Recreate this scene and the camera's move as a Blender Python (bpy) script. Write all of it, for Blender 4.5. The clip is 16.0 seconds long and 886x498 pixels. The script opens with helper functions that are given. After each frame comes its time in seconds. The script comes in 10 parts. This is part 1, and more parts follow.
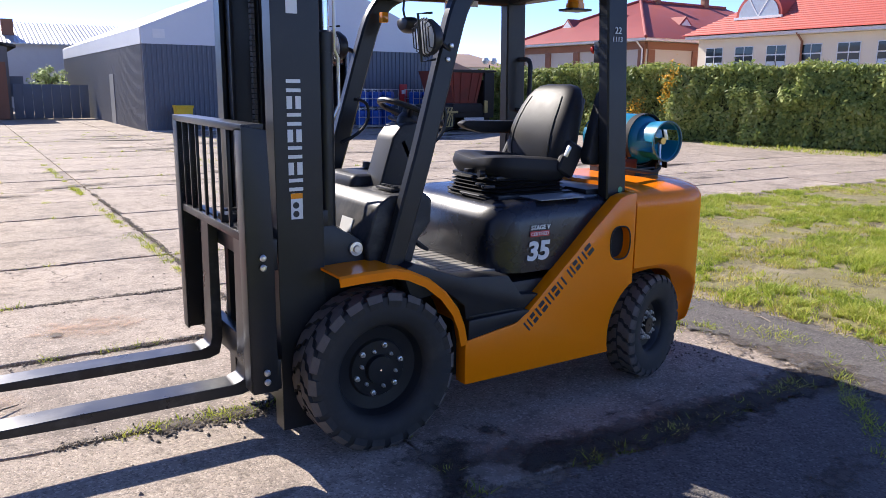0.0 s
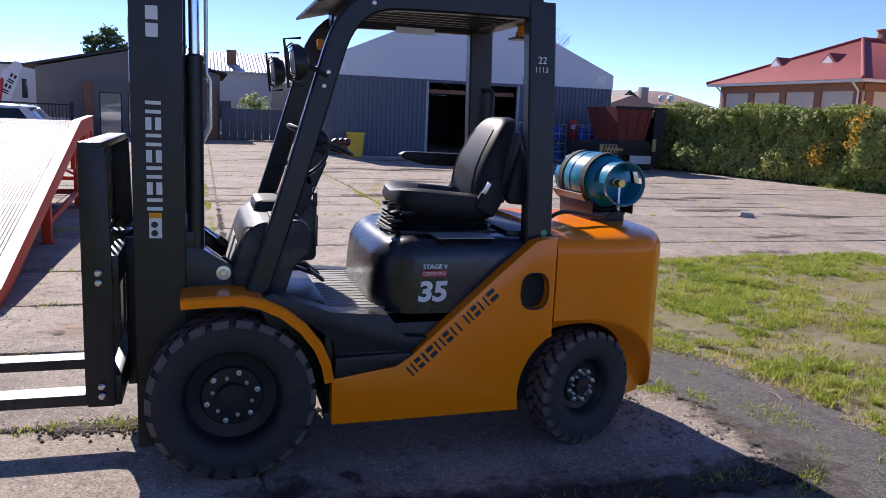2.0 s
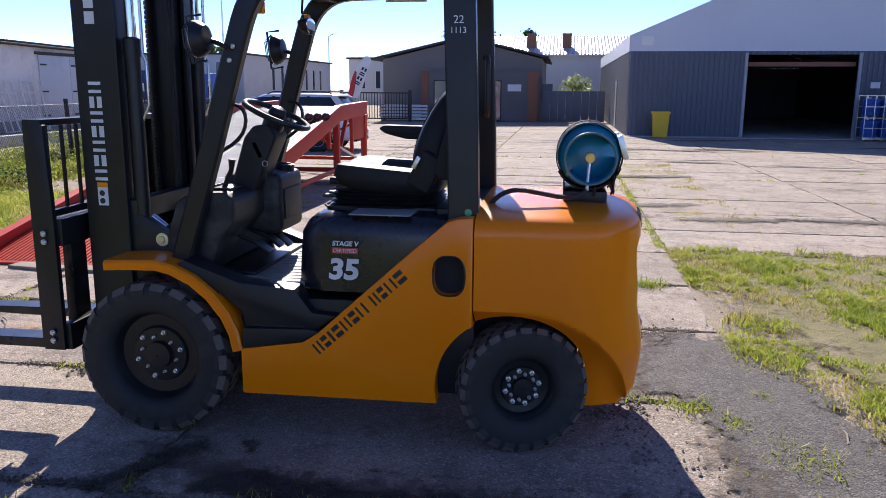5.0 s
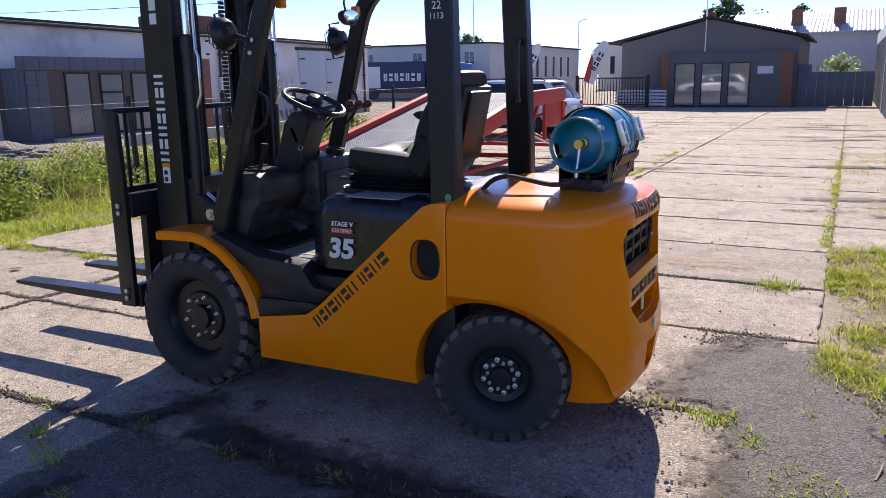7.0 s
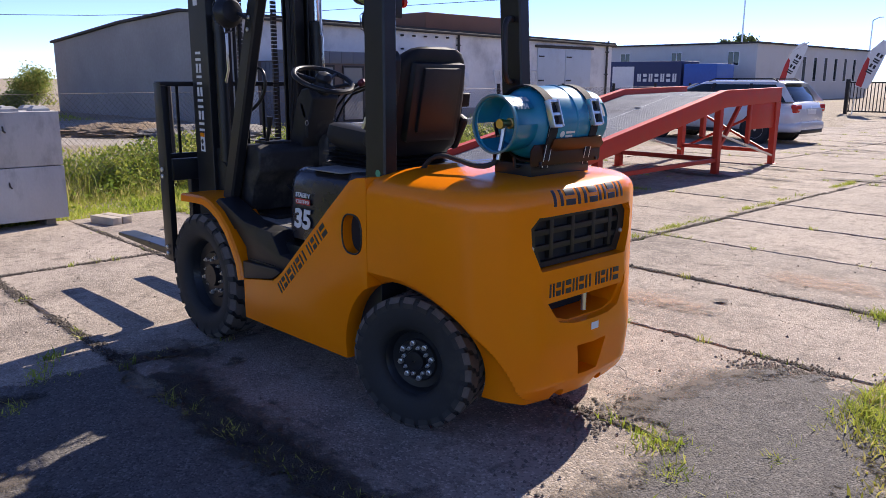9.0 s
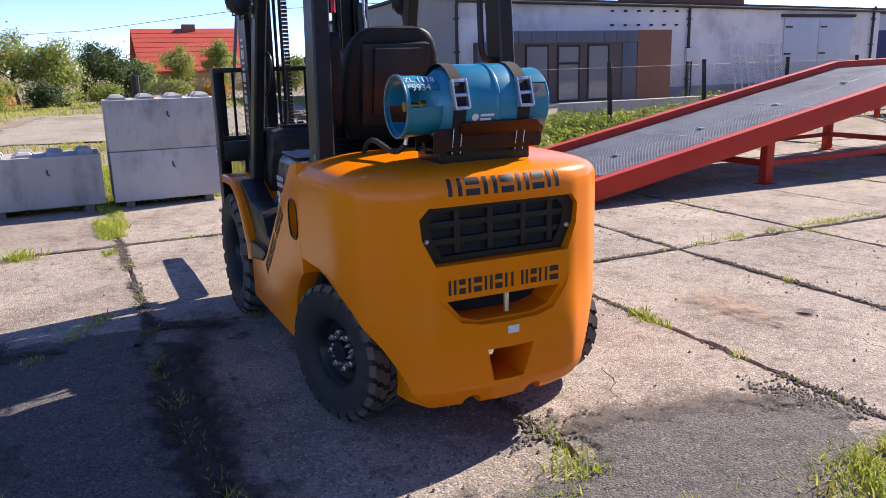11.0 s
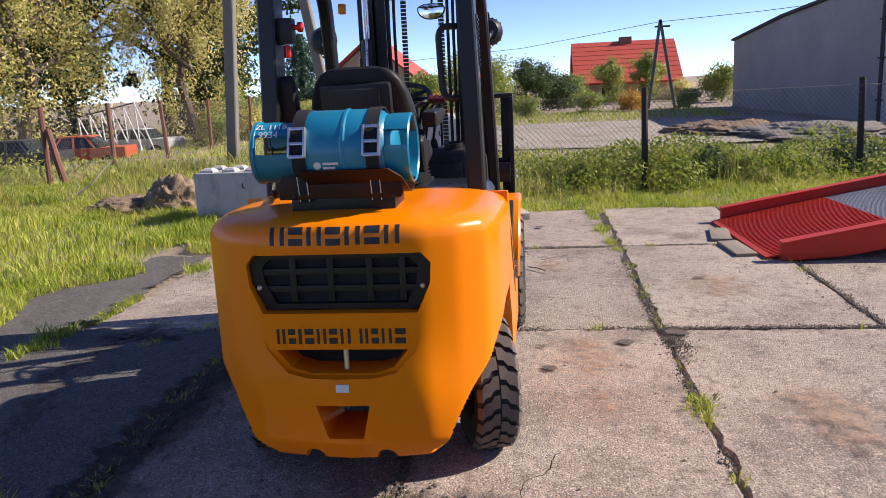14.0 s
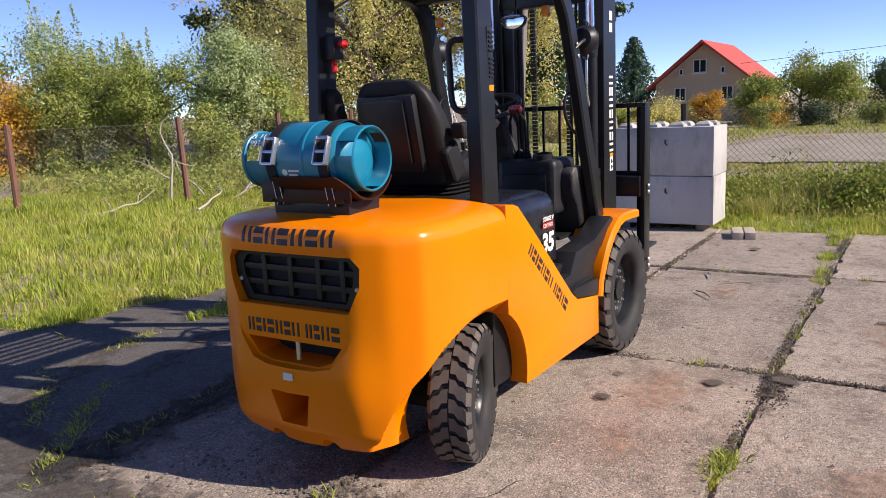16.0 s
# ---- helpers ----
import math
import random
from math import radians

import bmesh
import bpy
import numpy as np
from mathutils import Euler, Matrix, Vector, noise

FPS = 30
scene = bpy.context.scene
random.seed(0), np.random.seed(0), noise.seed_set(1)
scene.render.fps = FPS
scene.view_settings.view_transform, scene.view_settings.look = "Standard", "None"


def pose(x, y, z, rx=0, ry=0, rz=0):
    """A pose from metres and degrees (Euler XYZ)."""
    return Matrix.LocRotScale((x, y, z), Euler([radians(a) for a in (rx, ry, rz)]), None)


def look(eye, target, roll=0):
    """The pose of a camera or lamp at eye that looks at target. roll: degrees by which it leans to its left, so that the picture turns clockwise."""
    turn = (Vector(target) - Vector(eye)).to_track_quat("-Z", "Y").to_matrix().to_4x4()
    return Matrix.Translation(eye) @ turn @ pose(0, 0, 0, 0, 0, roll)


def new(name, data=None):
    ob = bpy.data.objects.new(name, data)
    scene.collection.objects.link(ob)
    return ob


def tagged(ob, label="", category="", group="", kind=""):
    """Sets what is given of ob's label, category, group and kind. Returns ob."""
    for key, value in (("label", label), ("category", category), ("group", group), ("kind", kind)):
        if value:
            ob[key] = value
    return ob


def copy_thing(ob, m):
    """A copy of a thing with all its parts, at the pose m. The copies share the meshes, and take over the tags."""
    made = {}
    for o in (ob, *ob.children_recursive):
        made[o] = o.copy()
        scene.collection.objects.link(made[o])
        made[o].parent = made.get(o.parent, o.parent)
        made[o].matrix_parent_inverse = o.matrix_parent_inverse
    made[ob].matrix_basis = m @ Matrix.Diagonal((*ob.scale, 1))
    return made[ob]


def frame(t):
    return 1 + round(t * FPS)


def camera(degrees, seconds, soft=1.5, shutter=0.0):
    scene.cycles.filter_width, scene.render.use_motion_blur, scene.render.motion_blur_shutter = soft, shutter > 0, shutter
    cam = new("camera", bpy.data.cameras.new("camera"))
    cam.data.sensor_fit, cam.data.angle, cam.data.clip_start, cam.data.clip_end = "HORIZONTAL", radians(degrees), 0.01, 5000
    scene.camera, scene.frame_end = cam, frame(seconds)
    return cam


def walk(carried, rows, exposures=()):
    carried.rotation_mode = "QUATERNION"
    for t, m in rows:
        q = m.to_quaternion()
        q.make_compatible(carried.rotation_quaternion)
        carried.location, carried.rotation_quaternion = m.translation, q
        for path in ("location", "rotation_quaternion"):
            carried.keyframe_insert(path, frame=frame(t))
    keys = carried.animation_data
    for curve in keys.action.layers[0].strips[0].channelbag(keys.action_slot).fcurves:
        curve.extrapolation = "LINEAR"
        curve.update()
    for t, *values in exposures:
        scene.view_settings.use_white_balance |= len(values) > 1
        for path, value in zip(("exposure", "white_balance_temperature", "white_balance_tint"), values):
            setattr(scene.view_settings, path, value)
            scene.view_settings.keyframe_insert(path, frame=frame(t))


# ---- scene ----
cam = camera(59.0, 16.0, soft=0.85)
PATH = [
    (0, (-1.512, -3.513, 1.601), (-0.483, -1.847, 1.195), 0.5),
    (0.5, (-1.162, -3.718, 1.627), (-0.302, -1.95, 1.259), 3.3),
    (1, (-0.816, -3.786, 1.6), (-0.006, -1.992, 1.242), 2.9),
    (1.5, (-0.474, -3.809, 1.625), (0.264, -1.982, 1.281), 2.6),
    (2, (-0.122, -3.928, 1.614), (0.464, -2.046, 1.279), 2.4),
    (2.5, (0.186, -3.964, 1.595), (0.614, -2.039, 1.261), 1.7),
    (3, (0.516, -3.919, 1.599), (0.838, -1.974, 1.265), 1.4),
    (3.5, (0.87, -3.946, 1.588), (1.015, -1.979, 1.252), 0.8),
    (4, (1.209, -3.967, 1.618), (1.232, -2.002, 1.244), 1.2),
    (4.2, (1.334, -3.945, 1.604), (1.304, -1.983, 1.218), 1.0),
    (6.3, (2.597, -3.639, 1.599), (1.954, -1.792, 1.179), 0.1),
    (6.5, (2.693, -3.596, 1.616), (2.014, -1.763, 1.189), -0.0),
    (7, (2.981, -3.519, 1.591), (2.089, -1.781, 1.162), -0.9),
    (7.5, (3.28, -3.386, 1.584), (2.241, -1.737, 1.133), -1.4),
    (8, (3.51, -3.123, 1.514), (2.375, -1.535, 1.081), -0.2),
    (8.5, (3.766, -2.871, 1.511), (2.501, -1.381, 1.088), -0.3),
    (8.7, (3.902, -2.774, 1.478), (2.572, -1.341, 1.056), 0.0),
    (10.8, (4.668, -1.576, 1.474), (2.951, -0.662, 1.01), -1.4),
    (11, (4.698, -1.429, 1.463), (2.939, -0.599, 0.997), -1.4),
    (11.5, (4.751, -1.08, 1.512), (2.928, -0.406, 1.041), -1.9),
    (12, (4.891, -0.708, 1.486), (2.999, -0.237, 1.042), -0.6),
    (12.5, (4.957, -0.351, 1.474), (3.021, -0.099, 1.037), -1.5),
    (13, (4.877, 0.01, 1.462), (2.926, 0.119, 1.038), -1.4),
    (13.5, (4.867, 0.391, 1.465), (2.91, 0.331, 1.057), -2.1),
    (14, (4.852, 0.725, 1.518), (2.91, 0.476, 1.112), -2.7),
    (14.5, (4.746, 1.035, 1.498), (2.84, 0.571, 1.109), -3.4),
    (15, (4.657, 1.371, 1.525), (2.793, 0.758, 1.142), -4.3),
    (15.5, (4.582, 1.802, 1.519), (2.803, 0.964, 1.155), -2.7),
    (16, (4.414, 2.109, 1.492), (2.751, 1.058, 1.132), -2.6),
]
walk(cam, [(t, look(eye, target, roll)) for t, eye, target, roll in PATH],
     [(0, 1.13, 6400, 13), (0.6, 0.80, 6350, 15), (2, 0.64, 6300, 16), (3.2, 0.64, 6250, 17), (4, 0.71, 6300, 16), (6.5, 0.92, 6550, 14), (7.5, 0.92, 6600, 14), (8.5, 0.78, 6600, 15), (11, 1.02, 6650, 15), (13, 0.83, 6700, 15), (16, 0.51, 6750, 15)])

# ---- world, sun ----
SHADOW = Vector((0.33, -1.42, -1.0))          # the way the sunlight travels
sun = new("sun", bpy.data.lights.new("sun", "SUN"))
sun.data.energy, sun.data.angle, sun.data.color = 4.7, radians(0.53), (1.0, 0.93, 0.83)
sun.matrix_world = look(-SHADOW * 30, (0, 0, 0))
world = bpy.data.worlds.new("sky")
scene.world = world
world.use_nodes = True
wn = world.node_tree.nodes
sky = wn.new("ShaderNodeTexSky")
sky.sky_type, sky.sun_disc = "NISHITA", False
sky.sun_elevation = math.atan2(1.0, math.hypot(SHADOW.x, SHADOW.y))
sky.sun_rotation = math.atan2(-SHADOW.x, -SHADOW.y)
sky.altitude, sky.air_density, sky.dust_density, sky.ozone_density = 2600.0, 0.6, 0.0, 4.0
haze = wn.new("ShaderNodeHueSaturation")
haze.inputs["Hue"].default_value, haze.inputs["Saturation"].default_value, haze.inputs["Value"].default_value = 0.512, 1.03, 1.0
world.node_tree.links.new(sky.outputs[0], haze.inputs["Color"])
world.node_tree.links.new(haze.outputs[0], wn["Background"].inputs[0])
wn["Background"].inputs[1].default_value = 0.15


# ---- materials ----
def surface(name, a, b=None, rough=0.6, metal=0.0, scale=6.0, fine=60.0, bump=0.15, depth=0.004, coat=0.0,
            dirt=None, dirt_amount=0.0, dirt_scale=1.5, vary=0.0, space="Object", stretch=(1, 1, 1), spec=0.5, speckle=0.0, cracks=0.0, pits=0.0):
    """Two base colours mixed by coarse and fine noise, optional dirt blotches, fine relief."""
    m = bpy.data.materials.new(name)
    m.use_nodes = True
    n, l = m.node_tree.nodes, m.node_tree.links
    p = n["Principled BSDF"]
    b = b or tuple(c * 0.8 for c in a)
    tc = n.new("ShaderNodeTexCoord")
    src = tc.outputs["Object"]
    if space == "World":
        src = n.new("ShaderNodeNewGeometry").outputs["Position"]
    mp = n.new("ShaderNodeMapping")
    mp.inputs["Scale"].default_value = stretch
    l.new(src, mp.inputs["Vector"])
    if vary:
        info = n.new("ShaderNodeObjectInfo")
        off = n.new("ShaderNodeVectorMath")
        off.operation = "SCALE"
        off.inputs[0].default_value = (37.0, 53.0, 71.0)
        l.new(info.outputs["Random"], off.inputs["Scale"])
        l.new(off.outputs[0], mp.inputs["Location"])
    n1, n2 = n.new("ShaderNodeTexNoise"), n.new("ShaderNodeTexNoise")
    n1.inputs["Scale"].default_value, n1.inputs["Detail"].default_value = scale, 5.0
    n2.inputs["Scale"].default_value, n2.inputs["Detail"].default_value = fine, 4.0
    for k in (n1, n2):
        l.new(mp.outputs[0], k.inputs["Vector"])
    mixf = n.new("ShaderNodeMath")
    mixf.operation = "MULTIPLY_ADD"
    l.new(n2.outputs["Fac"], mixf.inputs[0])
    mixf.inputs[1].default_value = 0.5
    half = n.new("ShaderNodeMath")
    half.operation = "MULTIPLY_ADD"
    l.new(n1.outputs["Fac"], half.inputs[0])
    half.inputs[1].default_value, half.inputs[2].default_value = 1.4, -0.45
    l.new(half.outputs[0], mixf.inputs[2])
    mixf.use_clamp = True
    mix = n.new("ShaderNodeMix")
    mix.data_type = "RGBA"
    l.new(mixf.outputs[0], mix.inputs["Factor"])
    mix.inputs["A"].default_value, mix.inputs["B"].default_value = (*b, 1), (*a, 1)
    col = mix.outputs["Result"]
    if dirt:
        n3 = n.new("ShaderNodeTexNoise")
        n3.inputs["Scale"].default_value, n3.inputs["Detail"].default_value = dirt_scale, 7.0
        n3.inputs["Roughness"].default_value = 0.65
        l.new(mp.outputs[0], n3.inputs["Vector"])
        ramp = n.new("ShaderNodeValToRGB")
        ramp.color_ramp.elements[0].position, ramp.color_ramp.elements[1].position = 0.5, 0.72
        l.new(n3.outputs["Fac"], ramp.inputs[0])
        amt = n.new("ShaderNodeMath")
        amt.operation = "MULTIPLY"
        amt.inputs[1].default_value = dirt_amount
        l.new(ramp.outputs[0], amt.inputs[0])
        dm = n.new("ShaderNodeMix")
        dm.data_type = "RGBA"
        l.new(amt.outputs[0], dm.inputs["Factor"])
        l.new(col, dm.inputs["A"])
        dm.inputs["B"].default_value = (*dirt, 1)
        col = dm.outputs["Result"]
    if vary:
        hsv = n.new("ShaderNodeHueSaturation")
        vm = n.new("ShaderNodeMapRange")
        vm.inputs["To Min"].default_value, vm.inputs["To Max"].default_value = 1 - vary, 1 + vary
        l.new(info.outputs["Random"], vm.inputs["Value"])
        l.new(vm.outputs[0], hsv.inputs["Value"])
        l.new(col, hsv.inputs["Color"])
        col = hsv.outputs[0]
    height = mixf.outputs[0]

    def darken(col, mask, colour):
        k = n.new("ShaderNodeMix")
        k.data_type = "RGBA"
        l.new(mask, k.inputs["Factor"])
        l.new(col, k.inputs["A"])
        k.inputs["B"].default_value = (*colour, 1)
        return k.outputs["Result"]
    if speckle:
        sp = n.new("ShaderNodeTexVoronoi")
        sp.inputs["Scale"].default_value = 105.0
        l.new(mp.outputs[0], sp.inputs["Vector"])
        pick = n.new("ShaderNodeSeparateColor")
        l.new(sp.outputs["Color"], pick.inputs[0])
        for chan, thr, colour in (("Red", 0.80, tuple(c * 0.38 for c in b)), ("Green", 0.86, tuple(min(0.8, c * 1.45) for c in a))):
            gt = n.new("ShaderNodeMath")
            gt.operation = "GREATER_THAN"
            gt.inputs[1].default_value = thr
            l.new(pick.outputs[chan], gt.inputs[0])
            ml = n.new("ShaderNodeMath")
            ml.operation = "MULTIPLY"
            ml.inputs[1].default_value = speckle
            l.new(gt.outputs[0], ml.inputs[0])
            col = darken(col, ml.outputs[0], colour)
        add = n.new("ShaderNodeMath")
        add.operation = "MULTIPLY_ADD"
        l.new(sp.outputs["Distance"], add.inputs[0])
        add.inputs[1].default_value = -0.5
        l.new(height, add.inputs[2])
        height = add.outputs[0]
    if pits:
        # spalled, crumbled skin: rough islands of darker aggregate between smooth float-finished areas
        pn = n.new("ShaderNodeTexNoise")
        pn.inputs["Scale"].default_value, pn.inputs["Detail"].default_value, pn.inputs["Roughness"].default_value = 9.0, 8.0, 0.72
        l.new(mp.outputs[0], pn.inputs["Vector"])
        pg = n.new("ShaderNodeMapRange")
        pg.inputs["From Min"].default_value, pg.inputs["From Max"].default_value = 0.52, 0.66
        pg.inputs["To Min"].default_value, pg.inputs["To Max"].default_value = 0.0, pits
        l.new(pn.outputs["Fac"], pg.inputs["Value"])
        col = darken(col, pg.outputs[0], tuple(c * 0.55 for c in b))
        ps = n.new("ShaderNodeMath")
        ps.operation = "MULTIPLY_ADD"
        l.new(pn.outputs["Fac"], ps.inputs[0])
        ps.inputs[1].default_value = -1.6
        l.new(height, ps.inputs[2])
        height = ps.outputs[0]
    if cracks:
        wob = n.new("ShaderNodeTexNoise")
        wob.inputs["Scale"].default_value, wob.inputs["Detail"].default_value = 2.2, 6.0
        l.new(mp.outputs[0], wob.inputs["Vector"])
        vadd = n.new("ShaderNodeVectorMath")
        vadd.operation = "MULTIPLY_ADD"
        l.new(wob.outputs["Color"], vadd.inputs[0])
        vadd.inputs[1].default_value = (0.7, 0.7, 0.7)
        l.new(mp.outputs[0], vadd.inputs[2])
        vo = n.new("ShaderNodeTexVoronoi")
        vo.feature = "DISTANCE_TO_EDGE"
        vo.inputs["Scale"].default_value = 0.55
        l.new(vadd.outputs[0], vo.inputs["Vector"])
        lt = n.new("ShaderNodeMapRange")
        lt.inputs["From Min"].default_value, lt.inputs["From Max"].default_value = 0.0, 0.0035
        lt.inputs["To Min"].default_value, lt.inputs["To Max"].default_value = cracks, 0.0
        l.new(vo.outputs["Distance"], lt.inputs["Value"])
        gate = n.new("ShaderNodeMapRange")
        gate.inputs["From Min"].default_value, gate.inputs["From Max"].default_value = 0.56, 0.60
        l.new(n1.outputs["Fac"], gate.inputs["Value"])
        both = n.new("ShaderNodeMath")
        both.operation = "MULTIPLY"
        l.new(lt.outputs[0], both.inputs[0])
        l.new(gate.outputs[0], both.inputs[1])
        col = darken(col, both.outputs[0], (0.045, 0.04, 0.033))
        sub_ = n.new("ShaderNodeMath")
        sub_.operation = "MULTIPLY_ADD"
        l.new(both.outputs[0], sub_.inputs[0])
        sub_.inputs[1].default_value = -2.0
        l.new(height, sub_.inputs[2])
        height = sub_.outputs[0]
    l.new(col, p.inputs["Base Color"])
    rr = n.new("ShaderNodeMapRange")
    rr.inputs["To Min"].default_value, rr.inputs["To Max"].default_value = max(0.02, rough - 0.08), min(1, rough + 0.08)
    l.new(n1.outputs["Fac"], rr.inputs["Value"])
    l.new(rr.outputs[0], p.inputs["Roughness"])
    p.inputs["Metallic"].default_value = metal
    p.inputs["Coat Weight"].default_value = coat
    p.inputs["Coat Roughness"].default_value = 0.08
    p.inputs["Specular IOR Level"].default_value = spec
    if bump:
        bn = n.new("ShaderNodeBump")
        bn.inputs["Strength"].default_value, bn.inputs["Distance"].default_value = bump, depth
        l.new(height, bn.inputs["Height"])
        l.new(bn.outputs[0], p.inputs["Normal"])
    return m


def frayed(m, scale=7.0, lo=0.42, hi=0.62):
    """Lets a ground sheet fade out in ragged flecks towards its rim, by the mesh's rim attribute and noise."""
    n, l = m.node_tree.nodes, m.node_tree.links
    at = n.new("ShaderNodeAttribute")
    at.attribute_name = "rim"
    pos = n.new("ShaderNodeNewGeometry")
    n1 = n.new("ShaderNodeTexNoise")
    n1.inputs["Scale"].default_value, n1.inputs["Detail"].default_value, n1.inputs["Roughness"].default_value = scale, 9.0, 0.72
    l.new(pos.outputs["Position"], n1.inputs["Vector"])
    add = n.new("ShaderNodeMath")
    add.operation = "MULTIPLY_ADD"
    l.new(at.outputs["Fac"], add.inputs[0])
    add.inputs[1].default_value = 0.75
    off = n.new("ShaderNodeMath")
    off.operation = "MULTIPLY_ADD"
    l.new(n1.outputs["Fac"], off.inputs[0])
    off.inputs[1].default_value, off.inputs[2].default_value = 1.5, -0.65
    l.new(off.outputs[0], add.inputs[2])
    ed = n.new("ShaderNodeMapRange")
    ed.interpolation_type = "SMOOTHSTEP"
    ed.inputs["From Min"].default_value, ed.inputs["From Max"].default_value = lo, hi
    l.new(add.outputs[0], ed.inputs["Value"])
    l.new(ed.outputs[0], n["Principled BSDF"].inputs["Alpha"])
    return m


def leafy(name, colours, rough=0.55, trans=0.35, patchy=1.6):
    """Foliage: each leaf or blade takes one of the colours at random."""
    m = bpy.data.materials.new(name)
    m.use_nodes = True
    n, l = m.node_tree.nodes, m.node_tree.links
    p = n["Principled BSDF"]
    geo = n.new("ShaderNodeNewGeometry")
    ramp = n.new("ShaderNodeValToRGB")
    els = ramp.color_ramp.elements
    while len(els) < len(colours):
        els.new(0.5)
    for i, c in enumerate(colours):
        els[i].position, els[i].color = i / max(1, len(colours) - 1), (*c, 1)
    # neighbouring plants share a tint, single leaves differ
    drift = n.new("ShaderNodeTexNoise")
    drift.inputs["Scale"].default_value, drift.inputs["Detail"].default_value = patchy, 3.0
    l.new(geo.outputs["Position"], drift.inputs["Vector"])
    wide = n.new("ShaderNodeMapRange")
    wide.inputs["From Min"].default_value, wide.inputs["From Max"].default_value = 0.3, 0.7
    l.new(drift.outputs["Fac"], wide.inputs["Value"])
    pick = n.new("ShaderNodeMix")
    pick.inputs[0].default_value = 0.42
    l.new(geo.outputs["Random Per Island"], pick.inputs[2])
    l.new(wide.outputs[0], pick.inputs[3])
    l.new(pick.outputs[0], ramp.inputs[0])
    l.new(ramp.outputs[0], p.inputs["Base Color"])
    p.inputs["Roughness"].default_value = rough
    p.inputs["Specular IOR Level"].default_value = 0.25
    tr = n.new("ShaderNodeBsdfTranslucent")
    l.new(ramp.outputs[0], tr.inputs[0])
    mx = n.new("ShaderNodeMixShader")
    mx.inputs[0].default_value = trans
    l.new(p.outputs[0], mx.inputs[1])
    l.new(tr.outputs[0], mx.inputs[2])
    l.new(mx.outputs[0], n["Material Output"].inputs[0])
    return m


def glassy(name, tint=(0.02, 0.03, 0.035), rough=0.03):
    m = bpy.data.materials.new(name)
    m.use_nodes = True
    p = m.node_tree.nodes["Principled BSDF"]
    p.inputs["Base Color"].default_value = (*tint, 1)
    p.inputs["Roughness"].default_value = rough
    p.inputs["IOR"].default_value = 1.5
    return m


ORANGE = surface("orange paint", (0.93, 0.238, 0.001), (0.88, 0.220, 0.001), rough=0.24, scale=3, fine=140, bump=0.03, depth=0.001, coat=0.0,
                 dirt=(0.66, 0.20, 0.01), dirt_amount=0.12, dirt_scale=5, spec=0.32)
BLACK = surface("black paint", (0.017, 0.018, 0.020), (0.011, 0.012, 0.013), rough=0.34, scale=5, fine=160, bump=0.06, depth=0.001,
                dirt=(0.08, 0.07, 0.06), dirt_amount=0.10, dirt_scale=9, spec=0.34)
PLASTIC = surface("black grained plastic", (0.019, 0.020, 0.022), (0.012, 0.012, 0.014), rough=0.42, scale=8, fine=320, bump=0.22, depth=0.001,
                  dirt=(0.09, 0.08, 0.07), dirt_amount=0.12, dirt_scale=6, spec=0.36)
VINYL = surface("black vinyl", (0.024, 0.023, 0.023), (0.014, 0.014, 0.015), rough=0.5, scale=12, fine=260, bump=0.15, depth=0.001, spec=0.2)
RUBBER = surface("tyre rubber", (0.024, 0.023, 0.022), (0.014, 0.014, 0.014), rough=0.72, scale=9, fine=120, bump=0.3, depth=0.002,
                 dirt=(0.075, 0.065, 0.055), dirt_amount=0.4, dirt_scale=6)
DUSTYTREAD = surface("dusty tread rubber", (0.15, 0.125, 0.105), (0.07, 0.06, 0.052), rough=0.85, scale=14, fine=120, bump=0.3, depth=0.002)
STEEL = surface("zinc steel", (0.74, 0.73, 0.70), (0.56, 0.55, 0.53), rough=0.3, metal=0.85, scale=20, fine=200, bump=0.08, depth=0.001)
CHROME = surface("polished rod", (0.75, 0.75, 0.74), (0.6, 0.6, 0.6), rough=0.12, metal=1.0, scale=10, fine=90, bump=0.02, depth=0.0005)
TEAL = surface("teal enamel", (0.004, 0.225, 0.36), (0.003, 0.19, 0.31), rough=0.34, scale=6, fine=90, bump=0.06, depth=0.001, coat=0.3,
               dirt=(0.06, 0.20, 0.25), dirt_amount=0.3, dirt_scale=14)
WHITE = surface("white print", (0.78, 0.78, 0.76), (0.68, 0.68, 0.66), rough=0.5, bump=0.02)
REDP = surface("red print", (0.55, 0.035, 0.03), rough=0.45, bump=0.02)
INK = surface("black print", (0.02, 0.02, 0.022), rough=0.5, bump=0.02)
AMBER = surface("amber lens", (0.9, 0.33, 0.02), (0.8, 0.25, 0.01), rough=0.15, bump=0.05)
REDLENS = surface("red lens", (0.6, 0.02, 0.015), rough=0.15, bump=0.05)
MIRROR = surface("mirror", (0.85, 0.87, 0.88), (0.83, 0.85, 0.86), rough=0.03, metal=1.0, bump=0.0)
LAMPGLASS = glassy("lamp glass", (0.55, 0.57, 0.58), 0.08)
BROWNP = surface("brown cradle paint", (0.050, 0.014, 0.005), (0.026, 0.008, 0.004), rough=0.45, scale=6, bump=0.08, spec=0.25)
STRAP = surface("dark webbing", (0.012, 0.012, 0.018), (0.007, 0.007, 0.010), rough=0.8, fine=300, bump=0.3)
